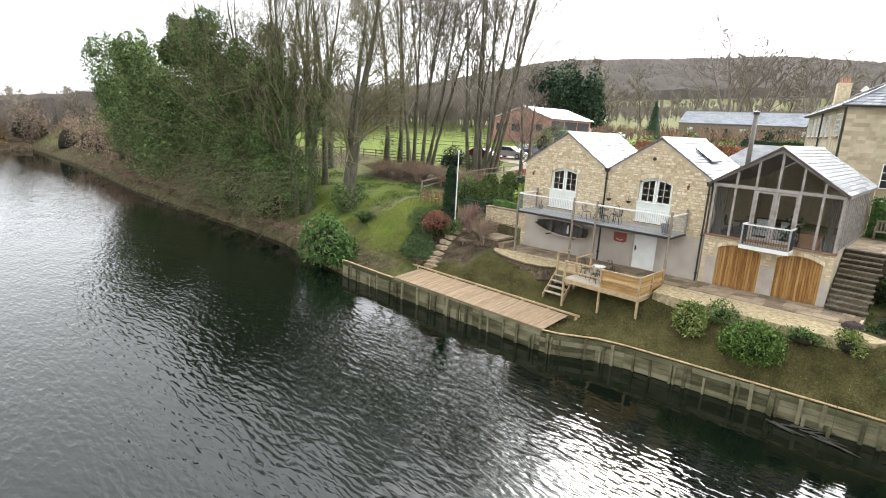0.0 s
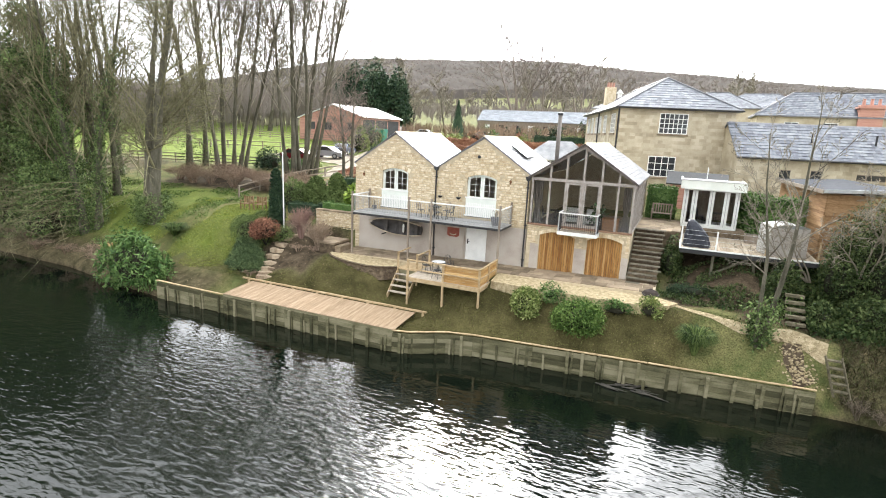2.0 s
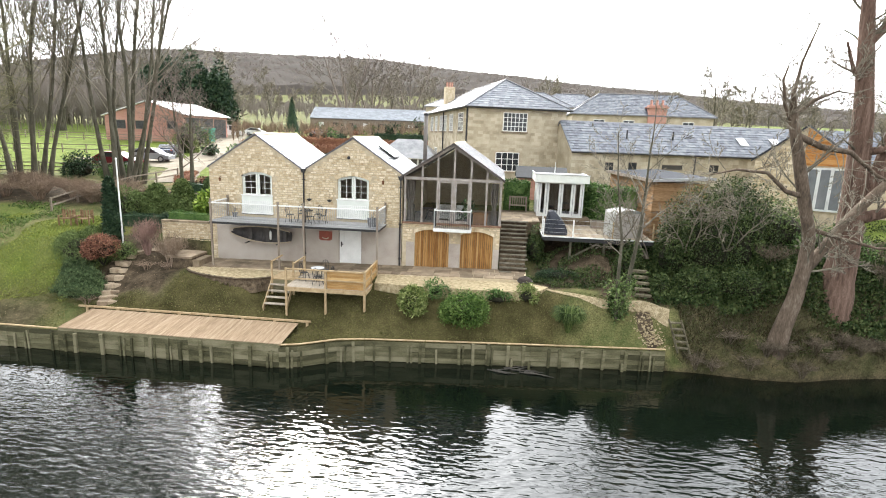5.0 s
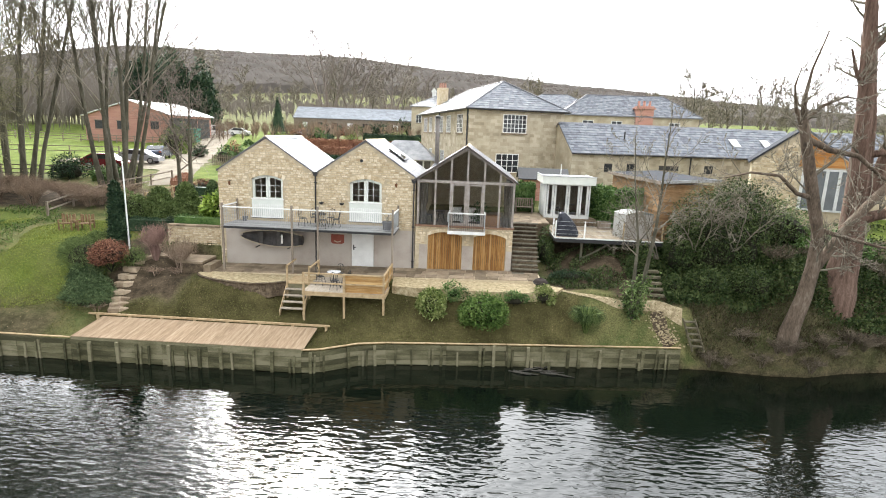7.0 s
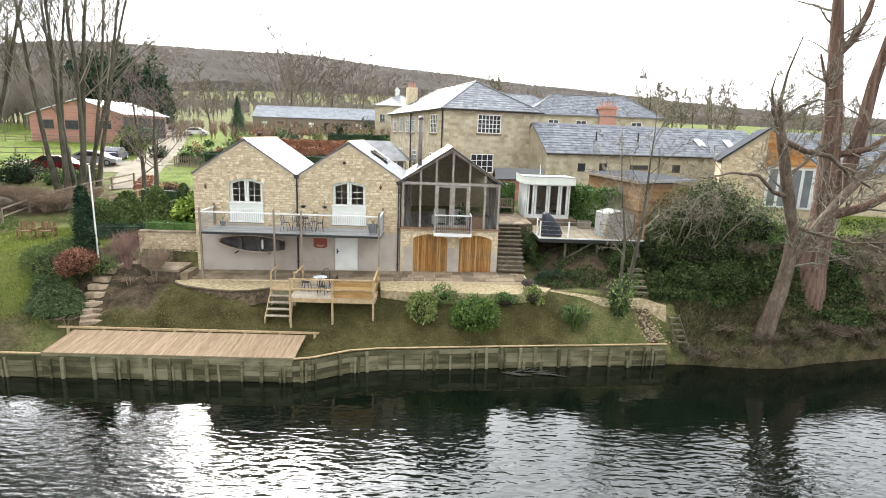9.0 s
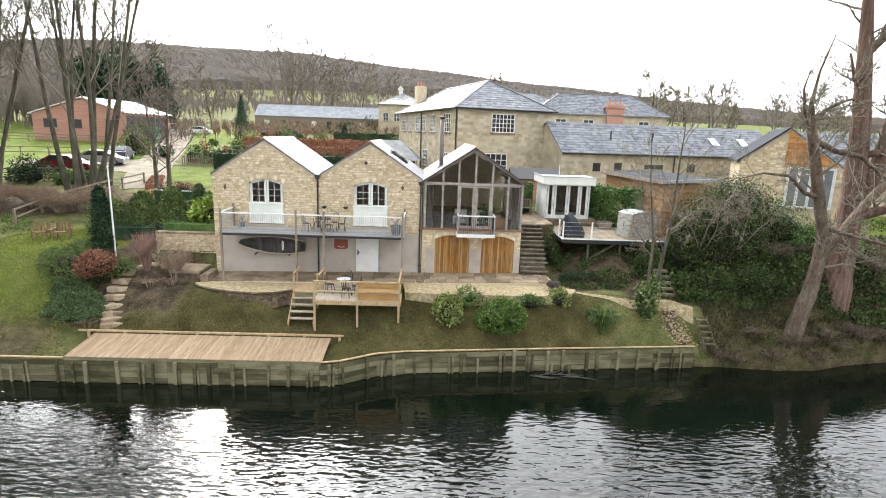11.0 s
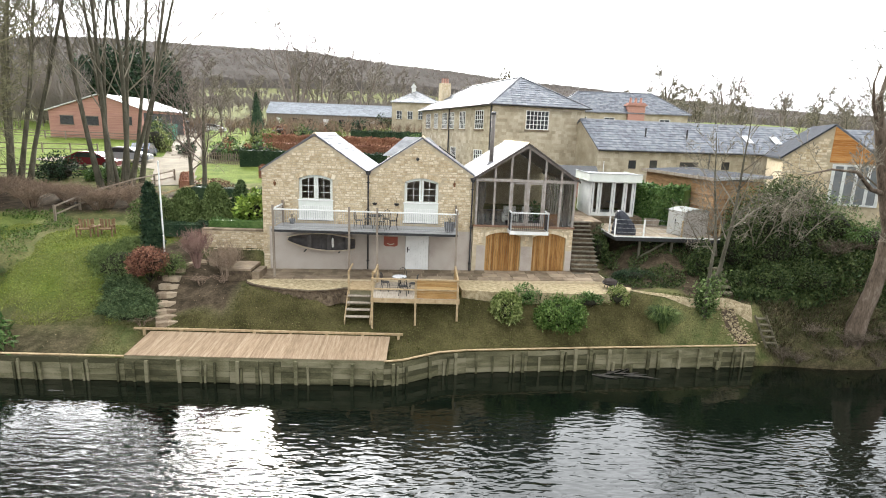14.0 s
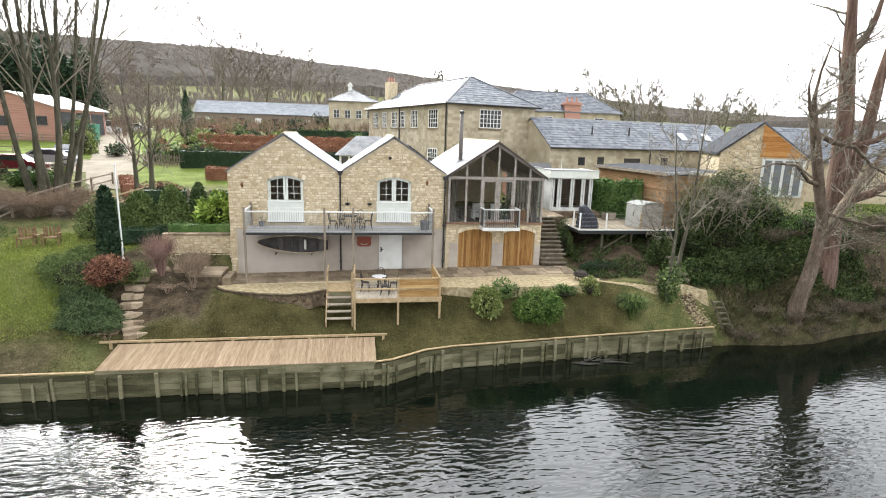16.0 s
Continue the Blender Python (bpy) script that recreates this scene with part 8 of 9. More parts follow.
def hedge(a, b, w, h, mat, label, leaf=0.12, density=260, z=None):
    """A clipped hedge: leaves over a dense inside."""
    ax, ay = a
    bx, by = b
    length = math.hypot(bx - ax, by - ay)
    d, s = Vector(((bx - ax) / length, (by - ay) / length, 0)), Vector((-(by - ay) / length, (bx - ax) / length, 0))
    z0 = min(height(*a), height(*b)) if z is None else z
    rng = np.random.default_rng(int(abs(ax * 11 + ay * 3)))
    t = thing("hedge", (ax, ay, z0), label, "hedge")
    g = Geo()
    p = Vector((ax, ay, z0 + h / 2 - 0.15)) - d * 0.0
    g.beam(p, p + d * length, w * 0.9, h + 0.2)
    part("branch_mass", g, mat, t)
    n = int(density * length * (h * 2 + w))
    u, v, k = rng.uniform(0, 1, n), rng.uniform(-1, 1, n), rng.uniform(0, 1, n)
    top = k < w / (w + 2 * h)
    off = np.where(top, v * w / 2, np.sign(v) * w / 2 * rng.uniform(0.9, 1.06, n))
    zz = np.where(top, h * rng.uniform(0.95, 1.04, n), rng.uniform(0, h, n))
    wave = 0.06 * np.sin(u * length * 2.3) + 0.04 * np.sin(u * length * 5.1)
    pts = np.stack([ax + d.x * u * length + s.x * off, ay + d.y * u * length + s.y * off, z0 + zz + wave], 1)
    f = Geo().leaves(pts, leaf, rng)
    tagged(part("foliage", f, mat, t), kind="stuff")
    return t


def ground_leaves(name, x0, x1, y0, y1, n, leaf, mat, label, lift=0.12, keep=None, up=0.0):
    """A low carpet of leaves over the bank."""
    rng = np.random.default_rng(int(abs(x0 * 7 + y0 * 5)))
    pts = []
    for x, y in zip(rng.uniform(x0, x1, n), rng.uniform(y0, y1, n)):
        if y > bank(x) + 0.1 and (keep is None or keep(x, y)):
            m = 0.5 + 0.5 * noise.noise((x * 0.8, y * 0.8, 4))
            pts.append((x, y, height(x, y) + lift * rng.random() * (0.4 + 1.6 * m) + up * m))
    g = Geo().leaves(np.array(pts), leaf, rng, -0.5)
    return solid(name, g, mat, label, kind="stuff")


def lawn_blades(name, x0, x1, y0, y1, n, size, mat, label, keep, flat, ratio=0.35):
    """Short blades or fallen leaves that give a lawn its nap."""
    rng = np.random.default_rng(int(abs(x0 * 3 + y0 * 11 + n)))
    pts = [(x, y, height(x, y) - 0.01) for x, y in zip(rng.uniform(x0, x1, n), rng.uniform(y0, y1, n)) if keep(x, y)]
    return solid(name, Geo().leaves(np.array(pts), size, rng, flat, ratio), mat, label, kind="stuff")


# ---- trees of the left bank ----
tall = dict(count=(22, 8, 5, 3), ratio=(0.40, 0.44, 0.45, 0.45), angle=(0.35, 0.8), start=0.2, lift=0.06, thin=0.012, thick=0.32, wobble=0.08)
wood = {**tall, "thin": 0.008, "count": (17, 7, 5, 3), "angle": (0.4, 0.95)}
bare_tree(-45.2, 41.3, 31, 0.18, 1, "clump of tall slender bare trees by the fence", ((-0.4, 0.6, -0.22, 0.1), (1.9, 0.9, 0.13, 0.12), (0, 0, -0.16, 0.05), (0.7, 0.2, -0.09, 0.1), (1.1, -0.3, -0.02, 0.0), (1.6, 0.4, 0.04, 0.05), (2.1, 0, 0.1, 0), (2.8, 0.6, 0.17, 0.1)), **tall)
bare_tree(-52.5, 44.2, 31, 0.27, 2, "tall bare tree with straight trunk by the paddock", ((0, 0, 0, 0), (1.8, 0.6, 0.04, 0)), ivy=500, ivy_to=0.2, **tall)
bare_tree(-37.3, 42.6, 31, 0.2, 3, "group of tall bare trees with several stems", ((0, 0, -0.16, 0), (0.45, 0.5, -0.08, 0.05), (0.95, -0.3, -0.03, 0), (1.4, 0.6, 0.03, 0.08), (1.9, 0.1, 0.09, 0), (2.6, 0.8, 0.2, 0), (2.3, -0.4, 0.28, -0.05), (0.7, 1.0, -0.22, 0.1), (1.7, 1.1, 0.13, 0.12)), ivy=0, **{**tall, "angle": (0.35, 0.85), "ratio": (0.42, 0.46, 0.45, 0.45), "count": (23, 8, 5, 3)})
bare_tree(-38.6, 28.0, 21, 0.46, 4, "large bare riverside tree with ivy round its trunk", ((0, 0, 0.03, 0), (0.5, 0.1, 0.05, 0.05)), twig=OLIVETWIG, ivy=2600, ivy_to=0.22,
          count=(30, 9, 7, 4), ratio=(0.34, 0.55, 0.55, 0.5), angle=(0.5, 1.15), droop=0.1, start=0.14, lift=0.05, thick=0.26, thin=0.008)
bare_tree(-47.5, 30.5, 22, 0.3, 5, "slim bare tree in riverside wood", ((0, 0, 0, 0), (1.2, 0.5, 0.08, 0), (-1, 0.4, -0.06, 0)), twig=OLIVETWIG, ivy=1500, ivy_to=0.5, **wood)
bare_tree(-44.0, 26.5, 21, 0.27, 6, "ivy clad trees leaning over the water", ((0, 0, -0.04, -0.05), (-0.8, 0.2, -0.12, -0.05), (-1.6, 0.3, -0.2, -0.06), (-2.2, 0.8, -0.1, 0), (0.7, 0.6, 0.04, 0)), twig=OLIVETWIG, ivy=5200, ivy_to=0.75, **wood)
bare_tree(-50.5, 26.2, 22, 0.32, 7, "ivy covered willows overhanging the river", ((0, 0, -0.1, -0.1), (-1.6, 0.4, -0.25, -0.12), (-2.8, 0.8, -0.32, -0.1), (1.2, 0.6, 0.02, 0), (-0.6, 1.6, -0.05, 0.0)), twig=OLIVETWIG, ivy=7000, ivy_to=0.85, **wood)
bare_tree(-58.5, 26.6, 19, 0.32, 8, "ivy covered willows overhanging the river", ((0, 0, -0.1, -0.15), (-1.6, 0.4, -0.3, -0.2), (1.4, 1.2, 0.0, 0)), twig=OLIVETWIG, ivy=8000, ivy_to=0.9, **wood)
bare_tree(-57, 36, 23, 0.3, 9, "slim bare trees in riverside wood", ((0, 0, 0, 0), (3, 1, 0, 0), (-3.5, 2, 0.03, 0)), twig=OLIVETWIG, ivy=2400, ivy_to=0.6, **wood)
bare_tree(-67, 33, 21, 0.3, 10, "slim bare trees in riverside wood", ((0, 0, 0, 0), (4, 4, 0, 0), (-4, 5, 0.05, 0)), twig=OLIVETWIG, ivy=2400, ivy_to=0.7, **wood)
for x, y, rx, rz, n in ((-47.5, 25.6, 2.6, 3.2, 5200), (-53, 25.4, 3.2, 4.2, 6500), (-58.5, 26, 3.4, 5.5, 7000), (-63.5, 27.5, 3.4, 6.0, 6500), (-55, 31, 3.0, 3.6, 4000)):
    bush(x, y, rx, rx * 0.9, rz, n, 0.24, IVY, "dense dark green ivy and evergreen thicket", "thicket", lumps=14, group="evergreen thicket on the river bank")
rng2 = np.random.default_rng(17)
w_twigs = Geo()
for a, b, k, w in (((-60, 28, 4), (-82, 25, 17), 7, 2.2), ((-68, 26.5, 3), (-86, 25.5, 18), 8, 2.7), ((-78, 27, 3), (-99, 26, 18), 8, 2.9), ((-86, 27, 3), (-97, 26, 12), 5, 2.8), ((-55, 28, 8), (-70, 26, 20), 6, 1.9), ((-45, 26, 2), (-50, 24.5, 17), 6, 1.5), ((-49, 26, 2), (-57, 24, 19), 8, 1.9), ((-53, 27, 2), (-66, 24.5, 18), 8, 2.2), ((-57, 27, 2), (-73, 25.5, 13), 7, 2.3), ((-62, 29, 2), (-76, 27, 7), 5, 2.4), ((-52, 29, 3), (-53, 29, 18), 6, 1.7)):
    g = Geo()
    for i in range(k):
        u = (i + 0.5) / k
        c = [a[q] + (b[q] - a[q]) * u + rng2.normal(0, 0.5) for q in range(3)]
        r = w * (1.5 - 0.55 * u) * rng2.uniform(0.8, 1.2)
        g.leaves(blob_points(c, (r, r, r * 1.35), 3000, rng2, 15, 0.72), 0.22 if c[0] > -64 else 0.34, rng2)
        for q in range(30):
            tip = Vector((rng2.normal(-0.8, 1.2), rng2.normal(-0.3, 1.0), rng2.normal(0.4, 1.0))) * r
            rod(w_twigs, Vector(c), Vector(c) + tip * 0.9, 0.03, 0.008)
    solid("ivy_mass", g, IVY, "mass of dark ivy in the leaning willows", kind="stuff")
solid("willow_twigs", w_twigs, OLIVETWIG, "olive twigs standing out of the ivy", kind="stuff")
# hanging twigs over the water
for x, y, n in ((-49, 24.2, 60), (-55, 24.0, 80), (-61, 24.4, 70), (-44, 24.2, 50)):
    rng3 = random.Random(int(-x))
    g = Geo()
    for i in range(n):
        p = Vector((x + rng3.gauss(0, 2.2), y + rng3.gauss(0.8, 0.8), rng3.uniform(2, 6)))
        d = Vector((rng3.gauss(-0.4, 0.5), rng3.uniform(-1.3, -0.3), rng3.uniform(-0.5, 0.2)))
        for k in range(5):
            q = p + d * 0.8
            rod(g, p, q, 0.022 - 0.004 * k, 0.018 - 0.004 * k)
            for j in range(2):
                rod(g, q, q + Vector((rng3.gauss(0, 0.5), rng3.gauss(-0.2, 0.5), rng3.gauss(-0.2, 0.4))), 0.009, 0.004)
            p, d = q, (d + Vector((rng3.gauss(0, 0.2), rng3.gauss(0, 0.2), -0.18)))
    solid("overhanging_branches", g, OLIVETWIG, "bare branches hanging over the water", kind="stuff")
bush(-32.9, 22.3, 2.7, 1.6, 2.7, 6000, 0.36, LAUREL, "large glossy laurel bush at the water's edge", lumps=18, flat=0.6, ratio=0.28, z=0.5)
strap_clump(-34.3, 26.6, 1.2, 1.4, 480, BLADE, "dark tussock of grass on the lawn")
strap_clump(-39.0, 25.0, 0.8, 0.6, 160, STRAW, "pale dry tussock by the river")
# scrub at the foot of the trees
for i in range(16):
    rr = random.Random(i + 50)
    x, y = -46.5 + 16 * i / 16 + rr.uniform(-0.6, 0.6), 37.6 + rr.uniform(-1.6, 1.8) + (0.8 if i < 8 else -0.2)
    twig_bush(x, y, rr.uniform(1.4, 2.0), rr.uniform(1.1, 1.7), 900, BROWNTWIG, "low tangle of purple brown bramble stems", group="bramble scrub")
for i in range(30):
    rr = random.Random(i + 90)
    x = -108 + 2.6 * i + rr.uniform(-0.6, 0.6)
    twig_bush(x, bank(x) + rr.uniform(0.5, 1.6), rr.uniform(0.9, 1.4), rr.uniform(0.7, 1.2), 380, BROWNTWIG, "tangle of dead brown stems on the river bank", group="bank scrub")
ground_leaves("ivy_carpet", -54, -32.4, 24.2, 36, 26000, 0.13, LUSH, "patches of bright green ground ivy under the trees", 0.08, lambda x, y: noise.noise((x * 0.5, y * 0.5, 9)) > 0.02 and not (-33.2 < x < -27 and y > 23.5))
bush(-42.8, 46.2, 2.0, 1.6, 1.9, 2600, 0.2, YEW, "dark green evergreen shrub by the fence")
bush(-37.9, 45.0, 1.2, 1.0, 1.2, 1500, 0.18, LAUREL, "green evergreen shrub by the fence")
bush(-45.0, 67.5, 1.9, 1.9, 3.0, 4200, 0.2, VARIEGATED, "olive rounded shrub beside the drive", group="drive shrubs")
bush(-47.6, 73.5, 1.9, 1.9, 3.1, 4200, 0.2, JUNIPER, "grey-green rounded shrub beside the drive", group="drive shrubs")
bush(-39.6, 46.2, 1.2, 1.1, 0.95, 1800, 0.2, LAUREL, "green evergreen shrub by the fence")

# ---- west garden ----
bush(-25.75, 26.45, 1.05, 1.0, 1.1, 9000, 0.1, REDLEAF, "rounded red-leaved shrub above the steps", z=3.2, lumps=40, shell=0.55, sink=0.6)
bush(-27.3, 27.0, 1.75, 1.5, 1.5, 17000, 0.13, FEATHER, "spreading blue-green juniper beside lawn", lumps=26, shell=0.6, ratio=0.16)
bush(-24.95, 27.2, 0.7, 0.6, 1.0, 1800, 0.17, FEATHER, "spreading blue-green juniper behind the red shrub", lumps=12, ratio=0.16)
def spray_bush(x, y, rx, ry, rz, n, mat, label):
    """A spreading juniper: arching sprays that carry fine needles."""
    z = height(x, y)
    r = np.random.default_rng(int(abs(x * 71 + y * 13)))
    t = thing("shrub", (x, y, z), label, "shrub", "spreading junipers")
    g, b = Geo(), Geo()
    for i in range(n):
        a, e, k = r.uniform(0, 6.283), r.uniform(0.15, 1.3), r.uniform(0.7, 1.1)
        tip = np.array([x + rx * k * math.cos(a) * math.cos(e), y + ry * k * math.sin(a) * math.cos(e), z + rz * k * math.sin(e) + 0.1])
        foot = np.array([x + 0.2 * rx * math.cos(a), y + 0.2 * ry * math.sin(a), z])
        u = np.sort(r.uniform(0.35, 1.0, 26))[:, None]
        arc = foot + (tip - foot) * u + np.array([0, 0, 1.0]) * (0.35 * rz * np.sin(np.pi * u) - 0.1 * u * u)
        g.leaves(arc + r.normal(0, 0.05, (26, 3)), 0.13, r, 0.1, 0.22)
        rod(b, Vector(foot), Vector(arc[-1]), 0.012, 0.005)
    tagged(part("foliage", g, mat, t), kind="stuff")
    # the core's dark colour stands for shade inside the juniper
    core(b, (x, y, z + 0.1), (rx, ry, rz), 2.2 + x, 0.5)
    tagged(part("branch_mass", b, SHRUB_SHADE, t), kind="stuff")


for x, y, rx, ry, rz, n in ((-26.3, 25.35, 1.35, 1.0, 1.0, 520), (-25.75, 24.65, 1.2, 0.8, 0.75, 420), (-26.95, 26.1, 1.1, 0.9, 1.0, 360), (-25.35, 25.2, 0.7, 0.6, 0.6, 200), (-26.9, 24.9, 0.8, 0.7, 0.55, 200)):
    spray_bush(x, y, rx, ry, rz, n, DARKFEATHER, "dark spreading juniper beside the steps")
for x, y, rx, ry, rz, n in ((-28.3, 27.6, 1.2, 1.1, 1.0, 380), (-27.5, 28.5, 1.1, 1.0, 0.9, 320)):
    spray_bush(x, y, rx, ry, rz, n, FEATHER, "spreading blue-green juniper beside lawn")
twig_bush(-25.2, 24.3, 0.7, 0.5, 160, BROWNTWIG, "low dead stems beside the steps")
strap_clump(-27.3, 25.4, 0.5, 0.7, 60, VARIEGATED, "pale variegated sword-leaved plant")
strap_clump(-26.0, 25.7, 0.5, 0.8, 60, VARIEGATED, "pale variegated sword-leaved plant")
twig_bush(-23.9, 27.7, 1.0, 2.0, 1200, PINKTWIG, "leafless reddish shrub above the lawn")
twig_bush(-22.3, 27.4, 1.0, 2.0, 1200, BEIGETWIG, "leafless pale brown shrub by the stone steps")
twig_bush(-23.3, 26.6, 0.9, 0.5, 150, BROWNTWIG, "low dead stems in flower bed")
twig_bush(-22.3, 26.9, 0.7, 0.4, 120, BROWNTWIG, "low dead stems in flower bed")


def column(x, y, r, h, mat, label, n=3600, power=0.5, z=None, name="conifer"):
    """A narrow upright conifer."""
    z = height(x, y) if z is None else z
    rng = np.random.default_rng(int(abs(x * 29 + y)))
    t = thing(name, (x, y, z), label, "tree")
    u, a = rng.uniform(0, 1, n), rng.uniform(0, 6.283, n)
    rad = r * np.minimum((1 - u) ** power * 1.1, 1) * np.minimum(0.6 + u * 4, 1) * rng.uniform(0.8, 1.08, n) * (1 + 0.1 * np.sin(a * 5 + u * 9))
    g = Geo().leaves(np.stack([x + rad * np.cos(a), y + rad * np.sin(a), z + u * h], 1), 0.14 * (1 + h / 14), rng, -0.8)
    tagged(part("foliage", g, mat, t), kind="stuff")
    prof = [(max(r * 0.82 * min((1 - i / 10) ** power * 1.1, 1) * min(0.6 + i * 0.4, 1), 0.02), h * 0.97 * i / 10) for i in range(11)]
    part("branch_mass", Geo().lathe((x, y, z - 0.1), prof, 10), mat, t)
    part("trunk", Geo().tube([(x, y, z - 0.3), (x, y, z + 0.4)], 0.08, 6), BARK, t)


column(-26.45, 28.35, 0.5, 3.9, YEW, "narrow dark green columnar cypress", power=0.35)
column(-24.9, 33.2, 0.95, 2.7, FEATHER, "green rounded conical conifer", 5200, 0.45)
column(-26.6, 33.0, 1.0, 2.4, FEATHER, "broad green garden conifer", 5200, 0.4)
bush(-28.4, 32.6, 1.5, 1.3, 1.9, 9000, 0.12, FEATHER, "broad rounded green conifer on the lawn", lumps=20, shell=0.55)
column(-23.8, 34.6, 0.7, 2.4, DARKFEATHER, "dark green conical conifer", 3600, 0.55)
bush(-25.2, 31.4, 0.75, 0.7, 0.85, 3600, 0.08, JUNIPER, "clipped rounded grey-green bush", lumps=24, shell=0.55)
bush(-22.2, 32.4, 1.25, 1.0, 1.75, 2600, 0.3, BRIGHT, "bright green rhododendron by the cottage wall", z=5.0)
gate = thing("garden_gate", (-24.6, 38.2, height(-24.6, 38.2)), "weathered wooden garden gate between hedges", "gate")
gz = height(-24.6, 38.2)
for x in (-25.4, -24.0):
    part("post", Geo().box(x - 0.07, x + 0.07, 38.13, 38.27, gz - 0.3, gz + 1.4), OAK, gate)
for z in (0.2, 0.7, 1.15):
    part("rail", Geo().box(-25.33, -24.07, 38.17, 38.23, gz + z, gz + z + 0.09), OAK, gate)
for i in range(8):
    part("slat", Geo().box(-25.28 + 0.155 * i, -25.18 + 0.155 * i, 38.14, 38.168, gz + 0.08, gz + 1.28), OAK, gate)
for a, b in (((-28.4, 38.4), (-25.5, 38.2)), ((-23.9, 38.2), (-21.4, 38.0))):
    hedge(a, b, 0.7, 1.3, YEW, "dark clipped hedge beside the gate", 0.1, 200)
gp = thing("garden_path", (-24.7, 35, 5), "pale stone garden path up to the gate", "path", kind="structure")
for i in range(8):
    y = 31.9 + 0.78 * i
    piece("flagstone", me_flags[0], (-24.0 - 0.09 * i, y, height(-24.0 - 0.09 * i, y) + 0.03), gp, 0.05 * (i % 3), (1.2, 0.7, 2.5))
hedge((-24.4, 31.0), (-21.05, 31.0), 0.6, 0.55, LAUREL, "low clipped green hedge on the garden wall", 0.08, 300, z=5.0)
hedge((-27.6, 31.2), (-24.6, 31.6), 0.9, 0.5, YEW, "low dark clipped hedge", 0.09, 300, z=4.7)
bush(-28.6, 42.5, 1.6, 1.2, 0.9, 2600, 0.12, REDLEAF, "low red-brown shrubs beside the drive", "shrub")
hedge((-30.5, 42.0), (-33.6, 49.5), 0.9, 0.9, BEECH, "low red-brown hedge along the drive", 0.12, 200)
bare_tree(-28.4, 40.4, 9.8, 0.2, 21, "small spreading bare tree with fine grey twigs", stems=((0, 0, 0.02, 0), (-1.1, 0.5, -0.06, 0)), twig=GREYPINK, count=(14, 7, 5, 3), ratio=(0.55, 0.52, 0.5, 0.5), angle=(0.5, 1.1), start=0.18, lift=0.05, thin=0.009, thick=0.35)
for x, y, w, hh in ((-37.2, 46.5, 1.0, 1.2), (-50.2, 81, 1.8, 2.8), (-45.8, 69, 1.5, 2.4)):
    bush(x, y, w, w, hh, 1500, 0.2, VARIEGATED, "olive green clipped shrub beside the drive", group="drive shrubs")

# ---- front lawn and right bank ----
bush(-7.85, 24.95, 0.86, 0.72, 1.1, 5200, 0.15, VARIEGATED, "rounded yellow-green variegated shrub on lawn", lumps=30, shell=0.58, sink=0.3, ratio=0.42)
bush(-6.7, 25.7, 0.8, 0.5, 0.7, 1500, 0.12, LAUREL, "low dark shrub by the gravel", lumps=10)
bush(-5.2, 24.72, 1.28, 1.0, 1.28, 9500, 0.15, LUSH, "large rounded mid-green shrub on lawn", lumps=40, shell=0.6, sink=0.3, ratio=0.38)
bush(-3.6, 25.6, 0.9, 0.5, 0.6, 1700, 0.12, LAUREL, "low dark green shrub by the gravel", lumps=10)
bush(-2.1, 25.75, 0.7, 0.5, 0.7, 1500, 0.11, VARIEGATED, "small yellow-green shrub below the gravel", lumps=10)
strap_clump(0.0, 24.8, 0.95, 2.0, 620, BLADE, "large clump of arching strap leaves")
bush(-0.3, 28.4, 1.3, 0.5, 0.5, 2600, 0.08, YEW, "low rounded clipped hedge below the terrace", lumps=22, shell=0.6)
hedge((-3.4, 37.3), (-1.6, 37.3), 0.6, 2.0, LAUREL, "laurel hedge behind the bench", 0.16, 260, z=5.93)
hedge((2.1, 36.5), (4.5, 33.3), 0.9, 2.65, LAUREL, "tall glossy laurel hedge along the terrace", 0.24, 220, z=5.3)
for x, y, rx, ry, rz, n, m in ((7.6, 29.6, 2.4, 2.0, 3.3, 8000, SHADED_IVY), (9.8, 31.0, 2.6, 2.0, 3.2, 7500, SHADED_IVY), (6.0, 29.4, 1.2, 1.3, 2.0, 4200, SHADED_IVY), (6.5, 30.0, 1.5, 0.9, 2.7, 4200, SHADED_IVY), (10.2, 33.0, 1.7, 1.5, 2.9, 5000, OLIVE), (12.3, 31.5, 2.6, 1.8, 2.2, 4800, IVY),
                               (6.9, 27.5, 1.4, 1.1, 1.3, 3600, SHADED_IVY), (9.2, 27.6, 2.2, 1.2, 1.3, 4200, SHADED_IVY), (10.8, 34.2, 2.2, 1.4, 1.7, 3600, LAUREL), (14.5, 29.8, 2.2, 1.6, 1.6, 3600, LAUREL)):
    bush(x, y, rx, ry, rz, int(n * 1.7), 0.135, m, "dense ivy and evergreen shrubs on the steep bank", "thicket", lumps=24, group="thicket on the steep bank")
ground_leaves("bank_ivy", 9, 34, 26, 40, 9000, 0.16, OLIVE, "patches of green ground ivy behind the trees", 0.3, lambda x, y: noise.noise((x * 0.4, y * 0.4, 16)) > 0.05 and y > bank(x) + 0.8)
ground_leaves("bank_ivy", 10, 34, 26.4, 38, 14000, 0.17, SHADED_IVY, "ivy and bramble over the bank behind the trees", 0.3, lambda x, y: noise.noise((x * 0.5, y * 0.5, 6)) > -0.1 and y > bank(x) + 1)
for i in range(22):
    rr = random.Random(i + 260)
    x, y = rr.uniform(10.5, 26), rr.uniform(26.8, 33)
    twig_bush(x, y, rr.uniform(0.8, 1.4), rr.uniform(0.7, 1.3), 500, DULLTWIG, "brown bramble scrub on the bank", group="bramble on the bank")
